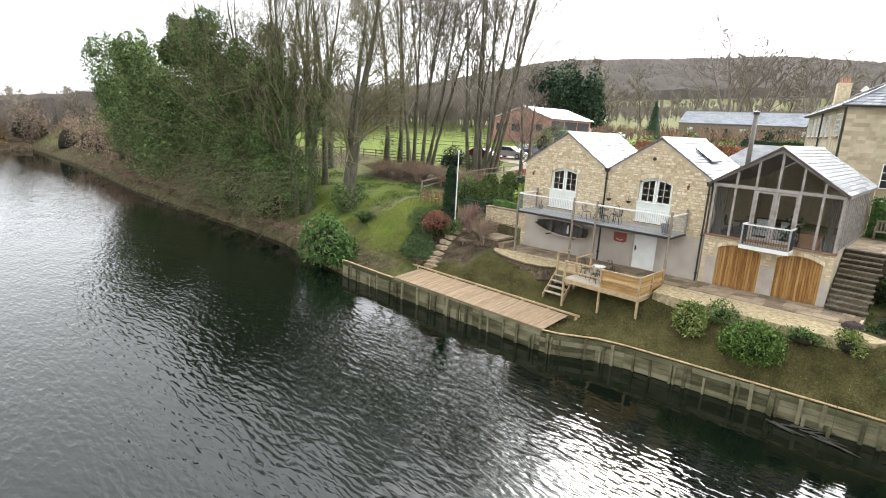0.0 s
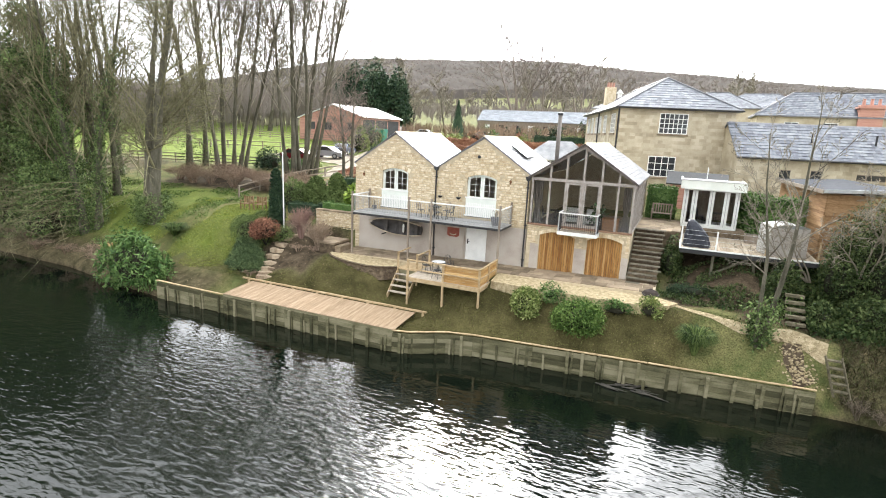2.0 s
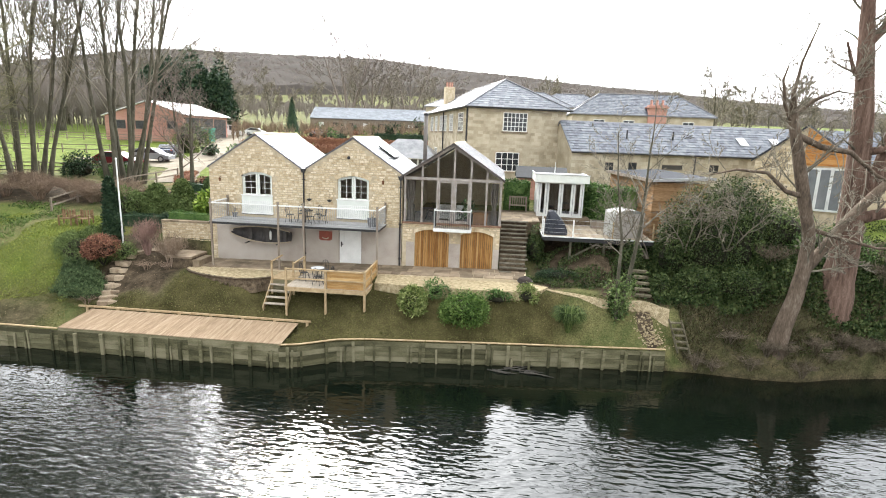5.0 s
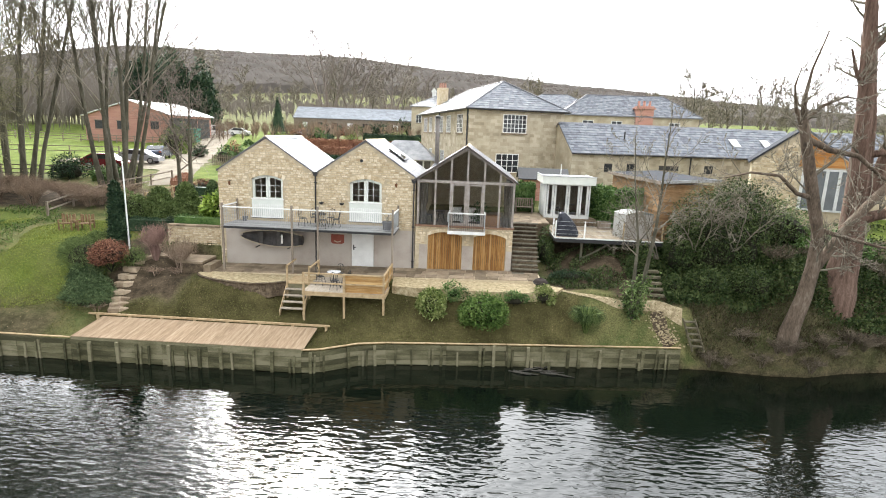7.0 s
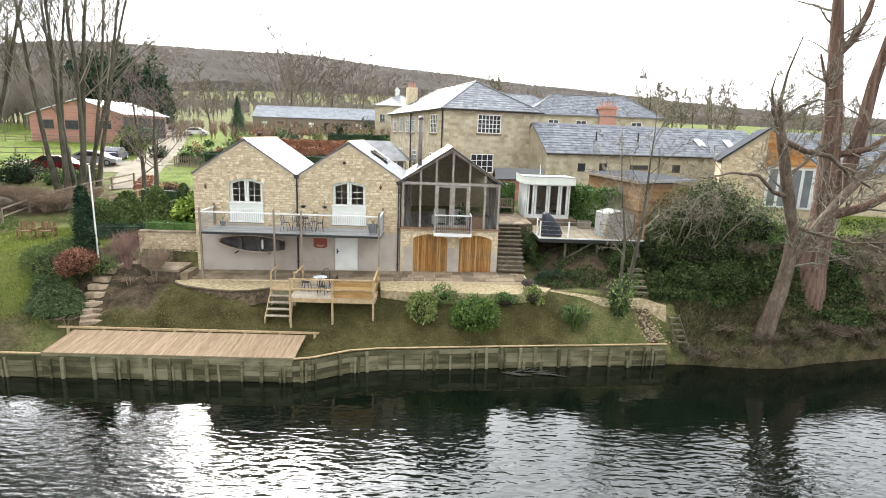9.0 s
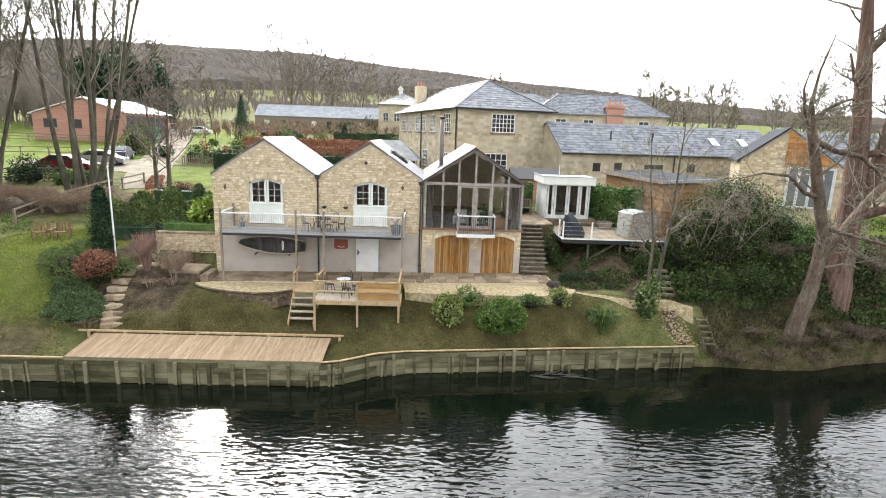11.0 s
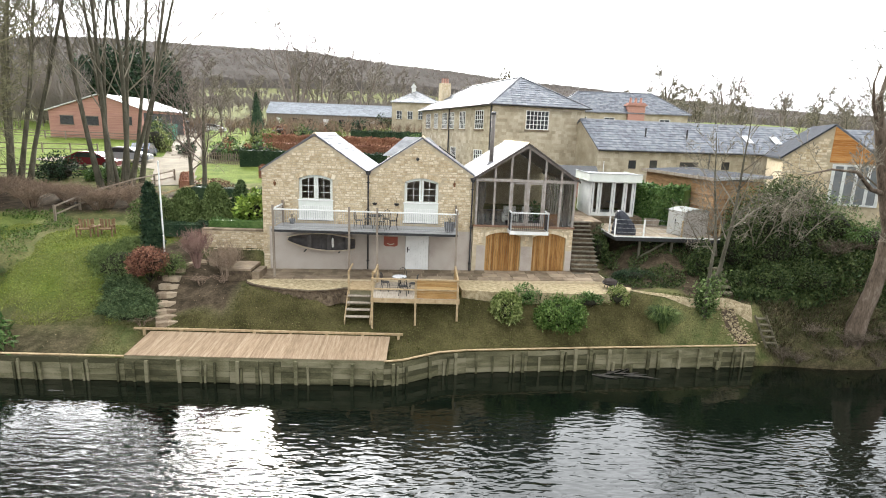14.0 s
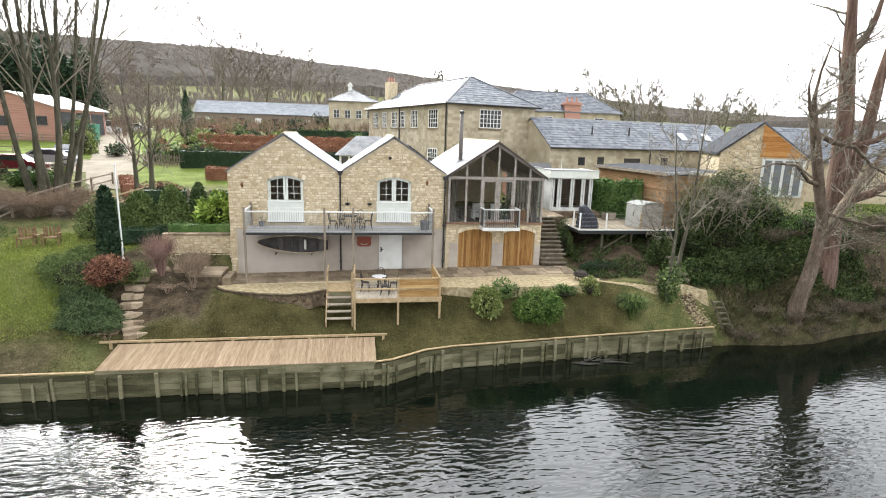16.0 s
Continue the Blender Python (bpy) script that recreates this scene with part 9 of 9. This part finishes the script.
ground_leaves("bank_ivy", 4.4, 17, 26.3, 31, 34000, 0.2, SHADED_IVY, "trailing ivy over the steep bank", 0.34)
# shade-coloured leaves spread thickly to darken the ground below the deck
ground_leaves("bank_weeds", -1.9, 4.5, 27.2, 31.5, 9000, 0.14, SHADED_IVY, "weeds and ivy on the earth bank under the terrace", 0.14, lambda x, y: noise.noise((x * 0.9, y * 0.9, 2)) > -0.12)
lawn_blades("bank_grass", 5.6, 26, 24.3, 27.4, 30000, 0.3, WITHERED, "dead grass and stems at the water's edge", lambda x, y: y > bank(x) + 0.05 and noise.noise((x * 0.5, y * 0.8, 5)) > -0.2, -1.3, 0.1)
lawn_blades("bank_grass", 5.2, 26, 24.6, 28.0, 26000, 0.26, BANKGRASS, "olive grass on the low bank", lambda x, y: y > bank(x) + 0.3 and noise.noise((x * 0.5, y * 0.8, 8)) > -0.25, -1.3, 0.1)
bush(7.2, 30.2, 1.7, 1.3, 3.3, 6500, 0.2, OLIVE, "tall olive evergreen shrub in the thicket", "thicket", lumps=26, ratio=0.24, shell=0.66)
bush(9.3, 29.6, 1.6, 1.2, 2.6, 5500, 0.2, IVY, "dense green shrub in the thicket", "thicket", lumps=26, ratio=0.26, shell=0.66)
bush(-1.45, 31.3, 0.55, 1.0, 1.7, 2400, 0.14, SHADED_IVY, "ivy climbing beside the stone steps", "thicket", lumps=14)
bush(2.5, 25.9, 0.45, 0.42, 1.0, 2200, 0.1, SHADED_IVY, "upright ivy clump beside the gravel path", "thicket", lumps=12)
bush(5.0, 27.4, 0.6, 0.6, 1.0, 2000, 0.13, SHADED_IVY, "ivy beside the old steps", "thicket", lumps=10)
for i in range(26):
    rr = random.Random(i + 200)
    x = 6.2 + 0.8 * i
    twig_bush(x, bank(x) + rr.uniform(0.0, 0.9), rr.uniform(0.6, 1.0), rr.uniform(0.5, 0.9), 420, DULLTWIG, "tangle of dead stems along the steep bank", group="bank scrub")

# bare shrub-tree among the ivy
bare_tree(2.45, 25.7, 10.5, 0.13, 31, "slim leafless tree rising from ivy by the path", ((0, 0, -0.04, -0.22), (0.1, 0.1, 0.12, -0.12)), ivy=700, ivy_to=0.27, count=(12, 5, 4, 3), ratio=(0.33, 0.5, 0.5, 0.5), angle=(0.45, 0.95), start=0.35, thin=0.007)
bush(3.6, 28.7, 0.8, 0.6, 1.6, 2600, 0.16, SHADED_IVY, "ivy covered stump by the bank steps", "thicket", lumps=14)
# pale arching dead branches over the ivy
PALE_TWIG = material("bleached_dead_wood", [(0.13, 0.112, 0.085), (0.23, 0.20, 0.155)], 3, 0.95, 0.0)
dead_opt = dict(levels=3, count=(9, 5, 4, 3), ratio=(0.55, 0.5, 0.5, 0.5), angle=(0.4, 1.0), first=1.0, start=0.3, thin=0.008, wobble=0.2, thick=0.6, lift=-0.02, droop=0.1)
for x, y, z, h, seed, stems in ((4.6, 29.3, 4.6, 3.4, 71, ((0, 0, -0.9, -0.3), (0.1, 0, -0.4, -0.5), (0, 0.1, -1.3, 0.0))), (6.4, 28.7, 5.2, 3.6, 72, ((0, 0, -0.6, -0.5), (0.2, 0, 0.5, -0.6), (0, 0, 0.1, -0.4))),
                                 (8.4, 28.6, 5.4, 3.4, 73, ((0, 0, -0.5, -0.6), (0.2, 0, 0.7, -0.5), (0.1, 0, 0.1, -0.5))), (7.3, 29.4, 6.4, 3.0, 74, ((0, 0, -0.8, -0.4), (0, 0, 0.6, -0.4)))):
    bare_tree(x, y, h, 0.05, seed, "bleached dead shrub sprawling over ivy", stems, PALE_TWIG, PALE_TWIG, z=z, **dead_opt)


# ---- the two big trees at the right ----
def big_tree(x, y, z, main, limbs, seed, label, twigs=40, bark=None):
    """A tree whose stem and chief limbs follow given courses; small limbs grow from them."""
    rng = random.Random(seed)
    t = thing("tree", (x, y, z), label, "tree")
    part("trunk", Geo().tube([p[:3] for p in main], [p[3] for p in main], 14, cap=False), bark or PALE_BARK, t, smooth=True)
    crown = Geo()
    opt = dict(levels=4, count=(0, 4, 4, 3), ratio=(0.4, 0.5, 0.5, 0.5), angle=(0.4, 0.95), first=1, lift=0.08, wobble=0.16, droop=0.0, thin=0.01, start=0.2, thick=0.5)
    for course in limbs:
        part("limb", Geo().tube([p[:3] for p in course], [p[3] for p in course], 9, cap=False), bark or PALE_BARK, t, smooth=True)
    tips = []
    for course in [main[6:]] + list(limbs):
        for i in range(max(twigs // (len(limbs) + 1), 3)):
            k = rng.randrange(len(course) - 1)
            a, b = Vector(course[k][:3]), Vector(course[k + 1][:3])
            u = rng.random()
            base = a.lerp(b, u)
            axis = (b - a).normalized()
            side = axis.cross(Vector((rng.gauss(0, 1), rng.gauss(0, 1), rng.gauss(0, 1)))).normalized()
            r = course[k][3]
            limb(None, crown, base, axis * 0.5 + side, rng.uniform(1.2, 3.0) * (0.7 + r), max(r * 0.22, 0.02), 1, rng, opt, tips)
    tagged(part("crown", crown, TWIG, t), kind="stuff")
    return t


big_tree(10.0, 24.9, 1.4,
         [(9.95, 25.2, 0.2, 0.66), (10.0, 25.15, 1.5, 0.5), (10.1, 25.0, 2.6, 0.39), (10.35, 24.9, 4.0, 0.35), (10.5, 24.9, 5.4, 0.31), (10.5, 24.9, 7.0, 0.26), (10.0, 24.9, 8.6, 0.27), (9.6, 24.9, 10.0, 0.26), (9.25, 24.9, 11.2, 0.24), (8.95, 24.9, 12.2, 0.2), (8.8, 24.9, 13.2, 0.1), (8.95, 24.9, 14.6, 0.06), (9.4, 24.9, 16.2, 0.03)],
         [[(10.5, 24.9, 5.2, 0.25), (11.3, 25.2, 6.3, 0.23), (12.3, 25.6, 7.6, 0.21), (13.6, 26.0, 8.9, 0.22), (15.4, 26.3, 10.8, 0.14), (17, 26.5, 13, 0.05)],
          [(8.95, 24.9, 12.0, 0.12), (8.4, 24.7, 12.8, 0.08), (8.2, 24.7, 13.8, 0.05), (8.3, 24.6, 14.6, 0.02)],
          [(9.2, 24.9, 11.5, 0.16), (10.3, 24.8, 11.0, 0.13), (11.5, 24.7, 10.8, 0.11), (12.6, 24.6, 9.9, 0.08), (13.6, 24.5, 9.4, 0.04)],
          [(9.9, 24.9, 8.8, 0.14), (9.0, 24.6, 9.0, 0.1), (8.0, 24.4, 9.8, 0.08), (6.6, 24.2, 9.9, 0.05), (5.4, 24.1, 9.6, 0.02)],
          [(10.5, 24.9, 7.3, 0.12), (11.6, 24.4, 7.0, 0.09), (13.0, 24.2, 6.7, 0.06), (14.5, 24, 6.8, 0.03)],
          [(8.9, 24.9, 12.2, 0.12), (9.7, 24.9, 13.0, 0.08), (10.6, 24.9, 13.4, 0.05), (11.4, 24.9, 13.3, 0.02)]],
         41, "leaning pale-barked riverside tree with broken crown", 110)
big_tree(13.7, 27.5, 4.3,
         [(13.5, 27.5, 1.2, 1.0), (13.55, 27.5, 3.6, 0.92), (13.6, 27.5, 4.4, 0.78), (13.7, 27.5, 5.2, 0.68), (13.75, 27.5, 6.5, 0.6), (13.7, 27.5, 8.5, 0.56), (13.55, 27.5, 10.5, 0.5), (13.4, 27.5, 12.5, 0.44), (13.1, 27.5, 14.5, 0.38), (12.9, 27.5, 16.0, 0.34), (12.6, 27.5, 18.2, 0.26), (12.3, 27.5, 21, 0.16), (12.2, 27.5, 24, 0.05)],
         [[(13.75, 27.4, 8.2, 0.42), (14.4, 27.3, 9.6, 0.38), (14.8, 27.3, 11.8, 0.34), (15.0, 27.3, 14.5, 0.28), (15.6, 27.3, 18, 0.2), (16.0, 27.3, 22, 0.06)],
          [(12.95, 27.5, 15.8, 0.24), (13.6, 27.4, 16.6, 0.2), (14.1, 27.4, 17.8, 0.16), (14.6, 27.4, 20.5, 0.05)],
          [(13.5, 27.3, 10.8, 0.2), (15.0, 26.8, 11.2, 0.16), (16.4, 26.5, 12.4, 0.1), (18, 26.4, 14.5, 0.04)],
          [(13.2, 27.5, 13.9, 0.14), (12.4, 27.2, 14.6, 0.1), (11.8, 27.0, 15.8, 0.05)],
          [(13.9, 27.3, 7.6, 0.3), (15.4, 26.8, 8.2, 0.24), (17.5, 26.5, 9.6, 0.18), (19.5, 26.5, 12, 0.08)]],
         42, "massive old tree with reddish furrowed bark on the bank", 90, RED_BARK)

# ---- gardens and distance behind ----
hedge((-31, 56), (-15, 57.5), 1.0, 1.7, YEW, "clipped dark green garden hedge", 0.16, 120)
hedge((-30, 63), (-10, 65), 1.0, 1.9, BEECH, "clipped russet beech hedge", 0.18, 120)
hedge((-34, 74), (-12, 76), 1.2, 2.0, BEECH, "clipped russet beech hedge", 0.2, 90)
hedge((-24, 86), (-12, 88), 1.5, 2.2, YEW, "clipped green garden hedge", 0.2, 90)
hedge((-27, 49), (-17, 50), 0.8, 1.0, BEECH, "low russet garden hedge", 0.14, 150)
hedge((28, 110), (90, 104), 2.0, 2.2, VARIEGATED, "field hedge below the far pasture", 0.4, 20)
for i in range(46):
    rr = random.Random(i + 400)
    x, y = rr.uniform(-45, -6), rr.uniform(60, 118)
    w = rr.uniform(0.8, 1.8)
    bush(x, y, w, w, w * rr.uniform(0.9, 1.5), 420, 0.34, rr.choice([YEW, JUNIPER, BEECH, VARIEGATED, LAUREL]), "mixed garden shrub in the walled garden", group="garden shrubs", lumps=8)
column(-41.5, 96, 1.6, 7.5, YEW, "dark conical garden conifer", 1600, 0.8)
for i in range(22):
    rr = random.Random(i + 480)
    x, y = -41 + 1.55 * i + rr.uniform(-0.5, 0.5), rr.uniform(113, 121)
    w = rr.uniform(1.2, 2.2)
    bush(x, y, w, w, w * rr.uniform(1.0, 1.7), 420, 0.4, rr.choice([JUNIPER, BEECH, OLIVE, BROWNTWIG, BROWNTWIG, YEW]), "mixed shrub before the stable block", group="shrubs before the stables", lumps=8)
for x, y, r, h in ((-70, 112, 5.5, 15), (-76, 114, 5, 14), (-64.5, 113, 5, 13.5), (-83, 118, 5, 12)):
    bush(x, y, r, r, h * 0.85, 9000, 0.75, YEW, "large dark evergreen tree beyond the barn", "evergreen_tree", lumps=18, group="evergreens beyond the barn")

far_opt = dict(levels=3, count=(14, 7, 6, 4), ratio=(0.45, 0.5, 0.5, 0.5), angle=(0.45, 1.05), start=0.2, thin=0.075, wobble=0.13)
oak_opt = dict(levels=3, count=(10, 5, 4, 3), ratio=(0.5, 0.5, 0.5, 0.5), angle=(0.4, 0.95), first=1.0, start=0.32, thin=0.09, wobble=0.14, thick=0.5, lift=0.06)
oak = bare_tree(-53.4, 175, 28.5, 0.6, 64, "large solitary bare oak on the far slope", stems=((0, 0, 0, 0), (0.2, 0, 0.26, 0.1), (-0.2, 0, -0.24, 0)), twig=HAZED_TWIG, bark=GREYPINK, **oak_opt)[0]
small_oak = bare_tree(-46.2, 178, 21, 0.42, 65, "bare hedgerow oak on the far slope", stems=((0, 0, 0, 0), (0.2, 0, 0.3, 0.1), (-0.2, 0, -0.26, 0)), twig=HAZED_TWIG, bark=GREYPINK, **{**oak_opt, "thin": 0.1, "count": (8, 5, 4, 3)})[0]
for x, y, top, turn in ((-34.2, 180, 34.4, 160), (-24, 190, 31, 20), (6.5, 178, 28.0, 200), (23, 180, 26, 300), (62, 175, 27, 100), (82.5, 175, 31, 40), (104, 178, 27.5, 250), (125, 176, 27.5, 130), (155, 178, 28, 80)):
    o = copy_thing(small_oak, pose(x, y, height(x, y) - 0.3, 0, 0, turn))
    k = (top - height(x, y)) / 22
    o.scale = (k, k, k)
protos = [bare_tree(-62, 213, 22, 0.5, 61, "large solitary bare tree on the far slope", **far_opt)[0],
          bare_tree(-46, 208, 17, 0.4, 62, "bare tree on the far slope", **far_opt)[0],
          bare_tree(-38, 236, 17, 0.4, 63, "bare tree on the far slope", **far_opt)[0]]
for i in range(70):
    rr = random.Random(i + 600)
    a, d = radians(rr.uniform(-38, 50)), rr.uniform(135, 330)
    x, y = -7 - d * math.sin(a), d * math.cos(a)
    if (-12 < math.degrees(a) < 12 and d < 150) or (2 < math.degrees(a) < 26 and d < 230):
        continue
    o = copy_thing(rr.choice(protos), pose(x, y, height(x, y) - 0.3, 0, 0, rr.uniform(0, 360)))
    s = rr.uniform(0.45, 0.85)
    o.scale = (s, s, s)
for x, y, s in ((95, 190, 0.8), (70, 150, 0.5), (120, 170, 0.7), (88, 175, 0.5), (60, 160, 0.6)):
    o = copy_thing(protos[1], pose(x, y, height(x, y) - 0.3, 0, 0, x * 7))
    o.scale = (s, s, s)
# woodland beside the paddock
for i in range(26):
    rr = random.Random(i + 900)
    x, y = rr.uniform(-150, -62), rr.uniform(95, 150) if i % 2 else rr.uniform(118, 150)
    if x > -88 and y < 125:
        continue
    o = copy_thing(rr.choice(protos), pose(x, y, height(x, y) - 0.3, 0, 0, rr.uniform(0, 360)))
    s = rr.uniform(0.6, 0.95)
    o.scale = (s, s, s)


def canopy(name, az0, az1, d0, d1, mat, label, tall_, seed, steps=260, rows=26):
    """The uneven top of a far leafless wood, as one sheet."""
    g = Geo()
    pts = []
    for j in range(rows + 1):
        row = []
        for i in range(steps + 1):
            a = radians(az0 + (az1 - az0) * i / steps)
            d = d0 + (d1 - d0) * j / rows
            x, y = -7 - d * math.sin(a), d * math.cos(a)
            n1 = noise.noise((x * 0.03, y * 0.03, seed)) * 0.7 + noise.noise((x * 0.15, y * 0.15, seed)) * 0.3
            up = tall_ * (0.75 + 0.45 * n1) if j else -2
            row.append((x, y, height(x, y) + up))
        pts.append(row)
    for a, b in zip(pts, pts[1:]):
        for i in range(steps):
            g.face(a[i], a[i + 1], b[i + 1], b[i])
    return solid(name, g, mat, label, kind="stuff")


# colour of the wood includes some lift for distance haze
WOOD = material("hazed_winter_wood", [(0.0486, 0.0432, 0.03645), (0.0621, 0.054, 0.04725), (0.0756, 0.06615, 0.05805)], 0.03, 1.0, 0.0, 0.4, spec=0.02)
canopy("far_wood", -64, 60, 400, 720, WOOD, "grey brown winter wood covering the far hill", 7, 1, 420, 26)
canopy("far_wood", 60, 95, 170, 300, WOOD, "grey brown winter wood beyond the river bend", 9, 3, 90, 10)


def far_trees(name, az0, az1, d0, d1, count, tall_, mat, label, seed, blades=12, wide=0.00045):
    """Many far leafless trees, each a fine fan of limbs, as one object."""
    rng = random.Random(seed)
    g = Geo()
    for i in range(count):
        a, d = radians(rng.uniform(az0, az1)), d0 + (d1 - d0) * rng.random() ** 0.8
        x, y = -7 - d * math.sin(a), d * math.cos(a)
        z, h = height(x, y), tall_ * rng.uniform(0.8, 1.15)
        w = wide * d
        for k in range(blades):
            b, r = rng.uniform(0, 6.28), rng.random()
            o = 0.42 * h * r ** 0.7
            zs = z + h * rng.uniform(0.15, 0.55)
            tip = (x + o * math.cos(b), y + o * math.sin(b), z + h * (1.0 - 0.45 * r * r) * rng.uniform(0.85, 1.05))
            g.face((x - w, y, zs), (x + w, y, zs), tip)
        g.face((x - w, y, z - 1), (x + w, y, z - 1), (x + rng.uniform(-0.06, 0.06) * h, y, z + h * 0.9))
    return solid(name, g, mat, label, kind="stuff")


far_trees("far_woodland", -62, 55, 395, 715, 12000, 7.5, HAZED_TWIG, "leafless winter trees all over the far hill", 5, 12)
far_trees("hedgerow_trees", 2, 50, 190, 390, 1300, 5, HAZED_TWIG, "hedgerow trees and scrub on the slope", 6, 22)
far_trees("hedgerow_trees", -38, 2, 300, 420, 240, 6, HAZED_TWIG, "hedgerow trees and scrub on the slope", 7, 22)
far_trees("paddock_wood", 33, 62, 120, 190, 1100, 12, HAZED_TWIG, "leafless wood beyond the paddock", 8, 26)
far_trees("garden_scrub", 2, 26, 92, 150, 260, 3.2, BROWNTWIG, "brown leafless garden scrub", 9, 26)
far_trees("bend_wood", 62, 100, 130, 230, 700, 12, HAZED_TWIG, "leafless wood beyond the river bend", 10, 22)
# far bank at the river bend
for i in range(14):
    rr = random.Random(i + 1300)
    x, y = -152 - rr.uniform(0, 25), -4 + 4.2 * i + rr.uniform(-2, 2)
    w = rr.uniform(2.5, 5)
    w *= 1.5
    bush(x, y, w, w, w * 1.3, 2600, 0.42, rr.choice([JUNIPER, BROWNTWIG, BROWNTWIG, STRAW]), "bank of willows and reeds at the river bend", group="willows at the bend", z=1.0)
for x, y, s in ((-165, 25, 0.75), (-172, 38, 0.8), (-160, 12, 0.6), (-175, 2, 0.7)):
    o = copy_thing(protos[2], pose(x, y, 1.0, 0, 0, x))
    o.scale = (s, s, s)
for x, y, w in ((-100, 29, 4.2), (-108, 30, 5.0), (-116, 30, 5.4), (-92, 29, 4.0), (-126, 30, 5.5), (-84, 29, 3.6), (-136, 28, 5)):
    bush(x, y, w, w * 0.8, w * 1.35, 3600, 0.3, BROWNTWIG, "grey brown withies by the water", group="reeds by the water", z=0.6)
for i in range(8):
    rr = random.Random(i + 1500)
    x = -70 - 8 * i
    bush(x, 34 + rr.uniform(0, 8), 4, 4, 6, 1500, 0.5, rr.choice([IVY, JUNIPER, BROWNTWIG]), "thicket in the riverside wood", "thicket", group="riverside thicket")


MOSSBLADE = leaf_mat("moss_lawn_blade", (0.0476, 0.049, 0.0136), (0.0918, 0.0898, 0.0286), (0.1462, 0.1394, 0.0558), 0.9)
LAWNBLADE = leaf_mat("lawn_grass_blade", (0.115, 0.14, 0.022), (0.19, 0.22, 0.042), (0.28, 0.31, 0.085), 0.9)
DEADLEAF = leaf_mat("fallen_leaf", (0.09, 0.06, 0.035), (0.19, 0.135, 0.08), (0.36, 0.28, 0.18), 0.9)
lawn_blades("lawn_grass", -30, 5, 21.8, 26.6, 60000, 0.075, MOSSBLADE, "short mossy olive grass of the front lawn", lambda x, y: y > bank(x) + 0.15 and cover(x, y)[2] < 0.6 and noise.noise((x * 0.7, y * 0.7, 3)) > -0.35, -1.6)
lawn_blades("lawn_grass", -37, -26, 23.5, 33, 42000, 0.085, LAWNBLADE, "bright green grass of the side lawn", lambda x, y: cover(x, y)[1] > 0.3, -1.6)
lawn_blades("leaf_litter", -48, 6, 22, 38, 16000, 0.075, DEADLEAF, "scattered dead leaves on lawns and beds", lambda x, y: y > bank(x) + 0.2 and not (-21 < x < -2.2 and y > 25.6), -0.2)
lawn_blades("leaf_litter", 3, 30, 25, 34, 2600, 0.1, DEADLEAF, "dead leaves and dry stems on the steep bank", lambda x, y: y > bank(x) + 0.3, -0.6)
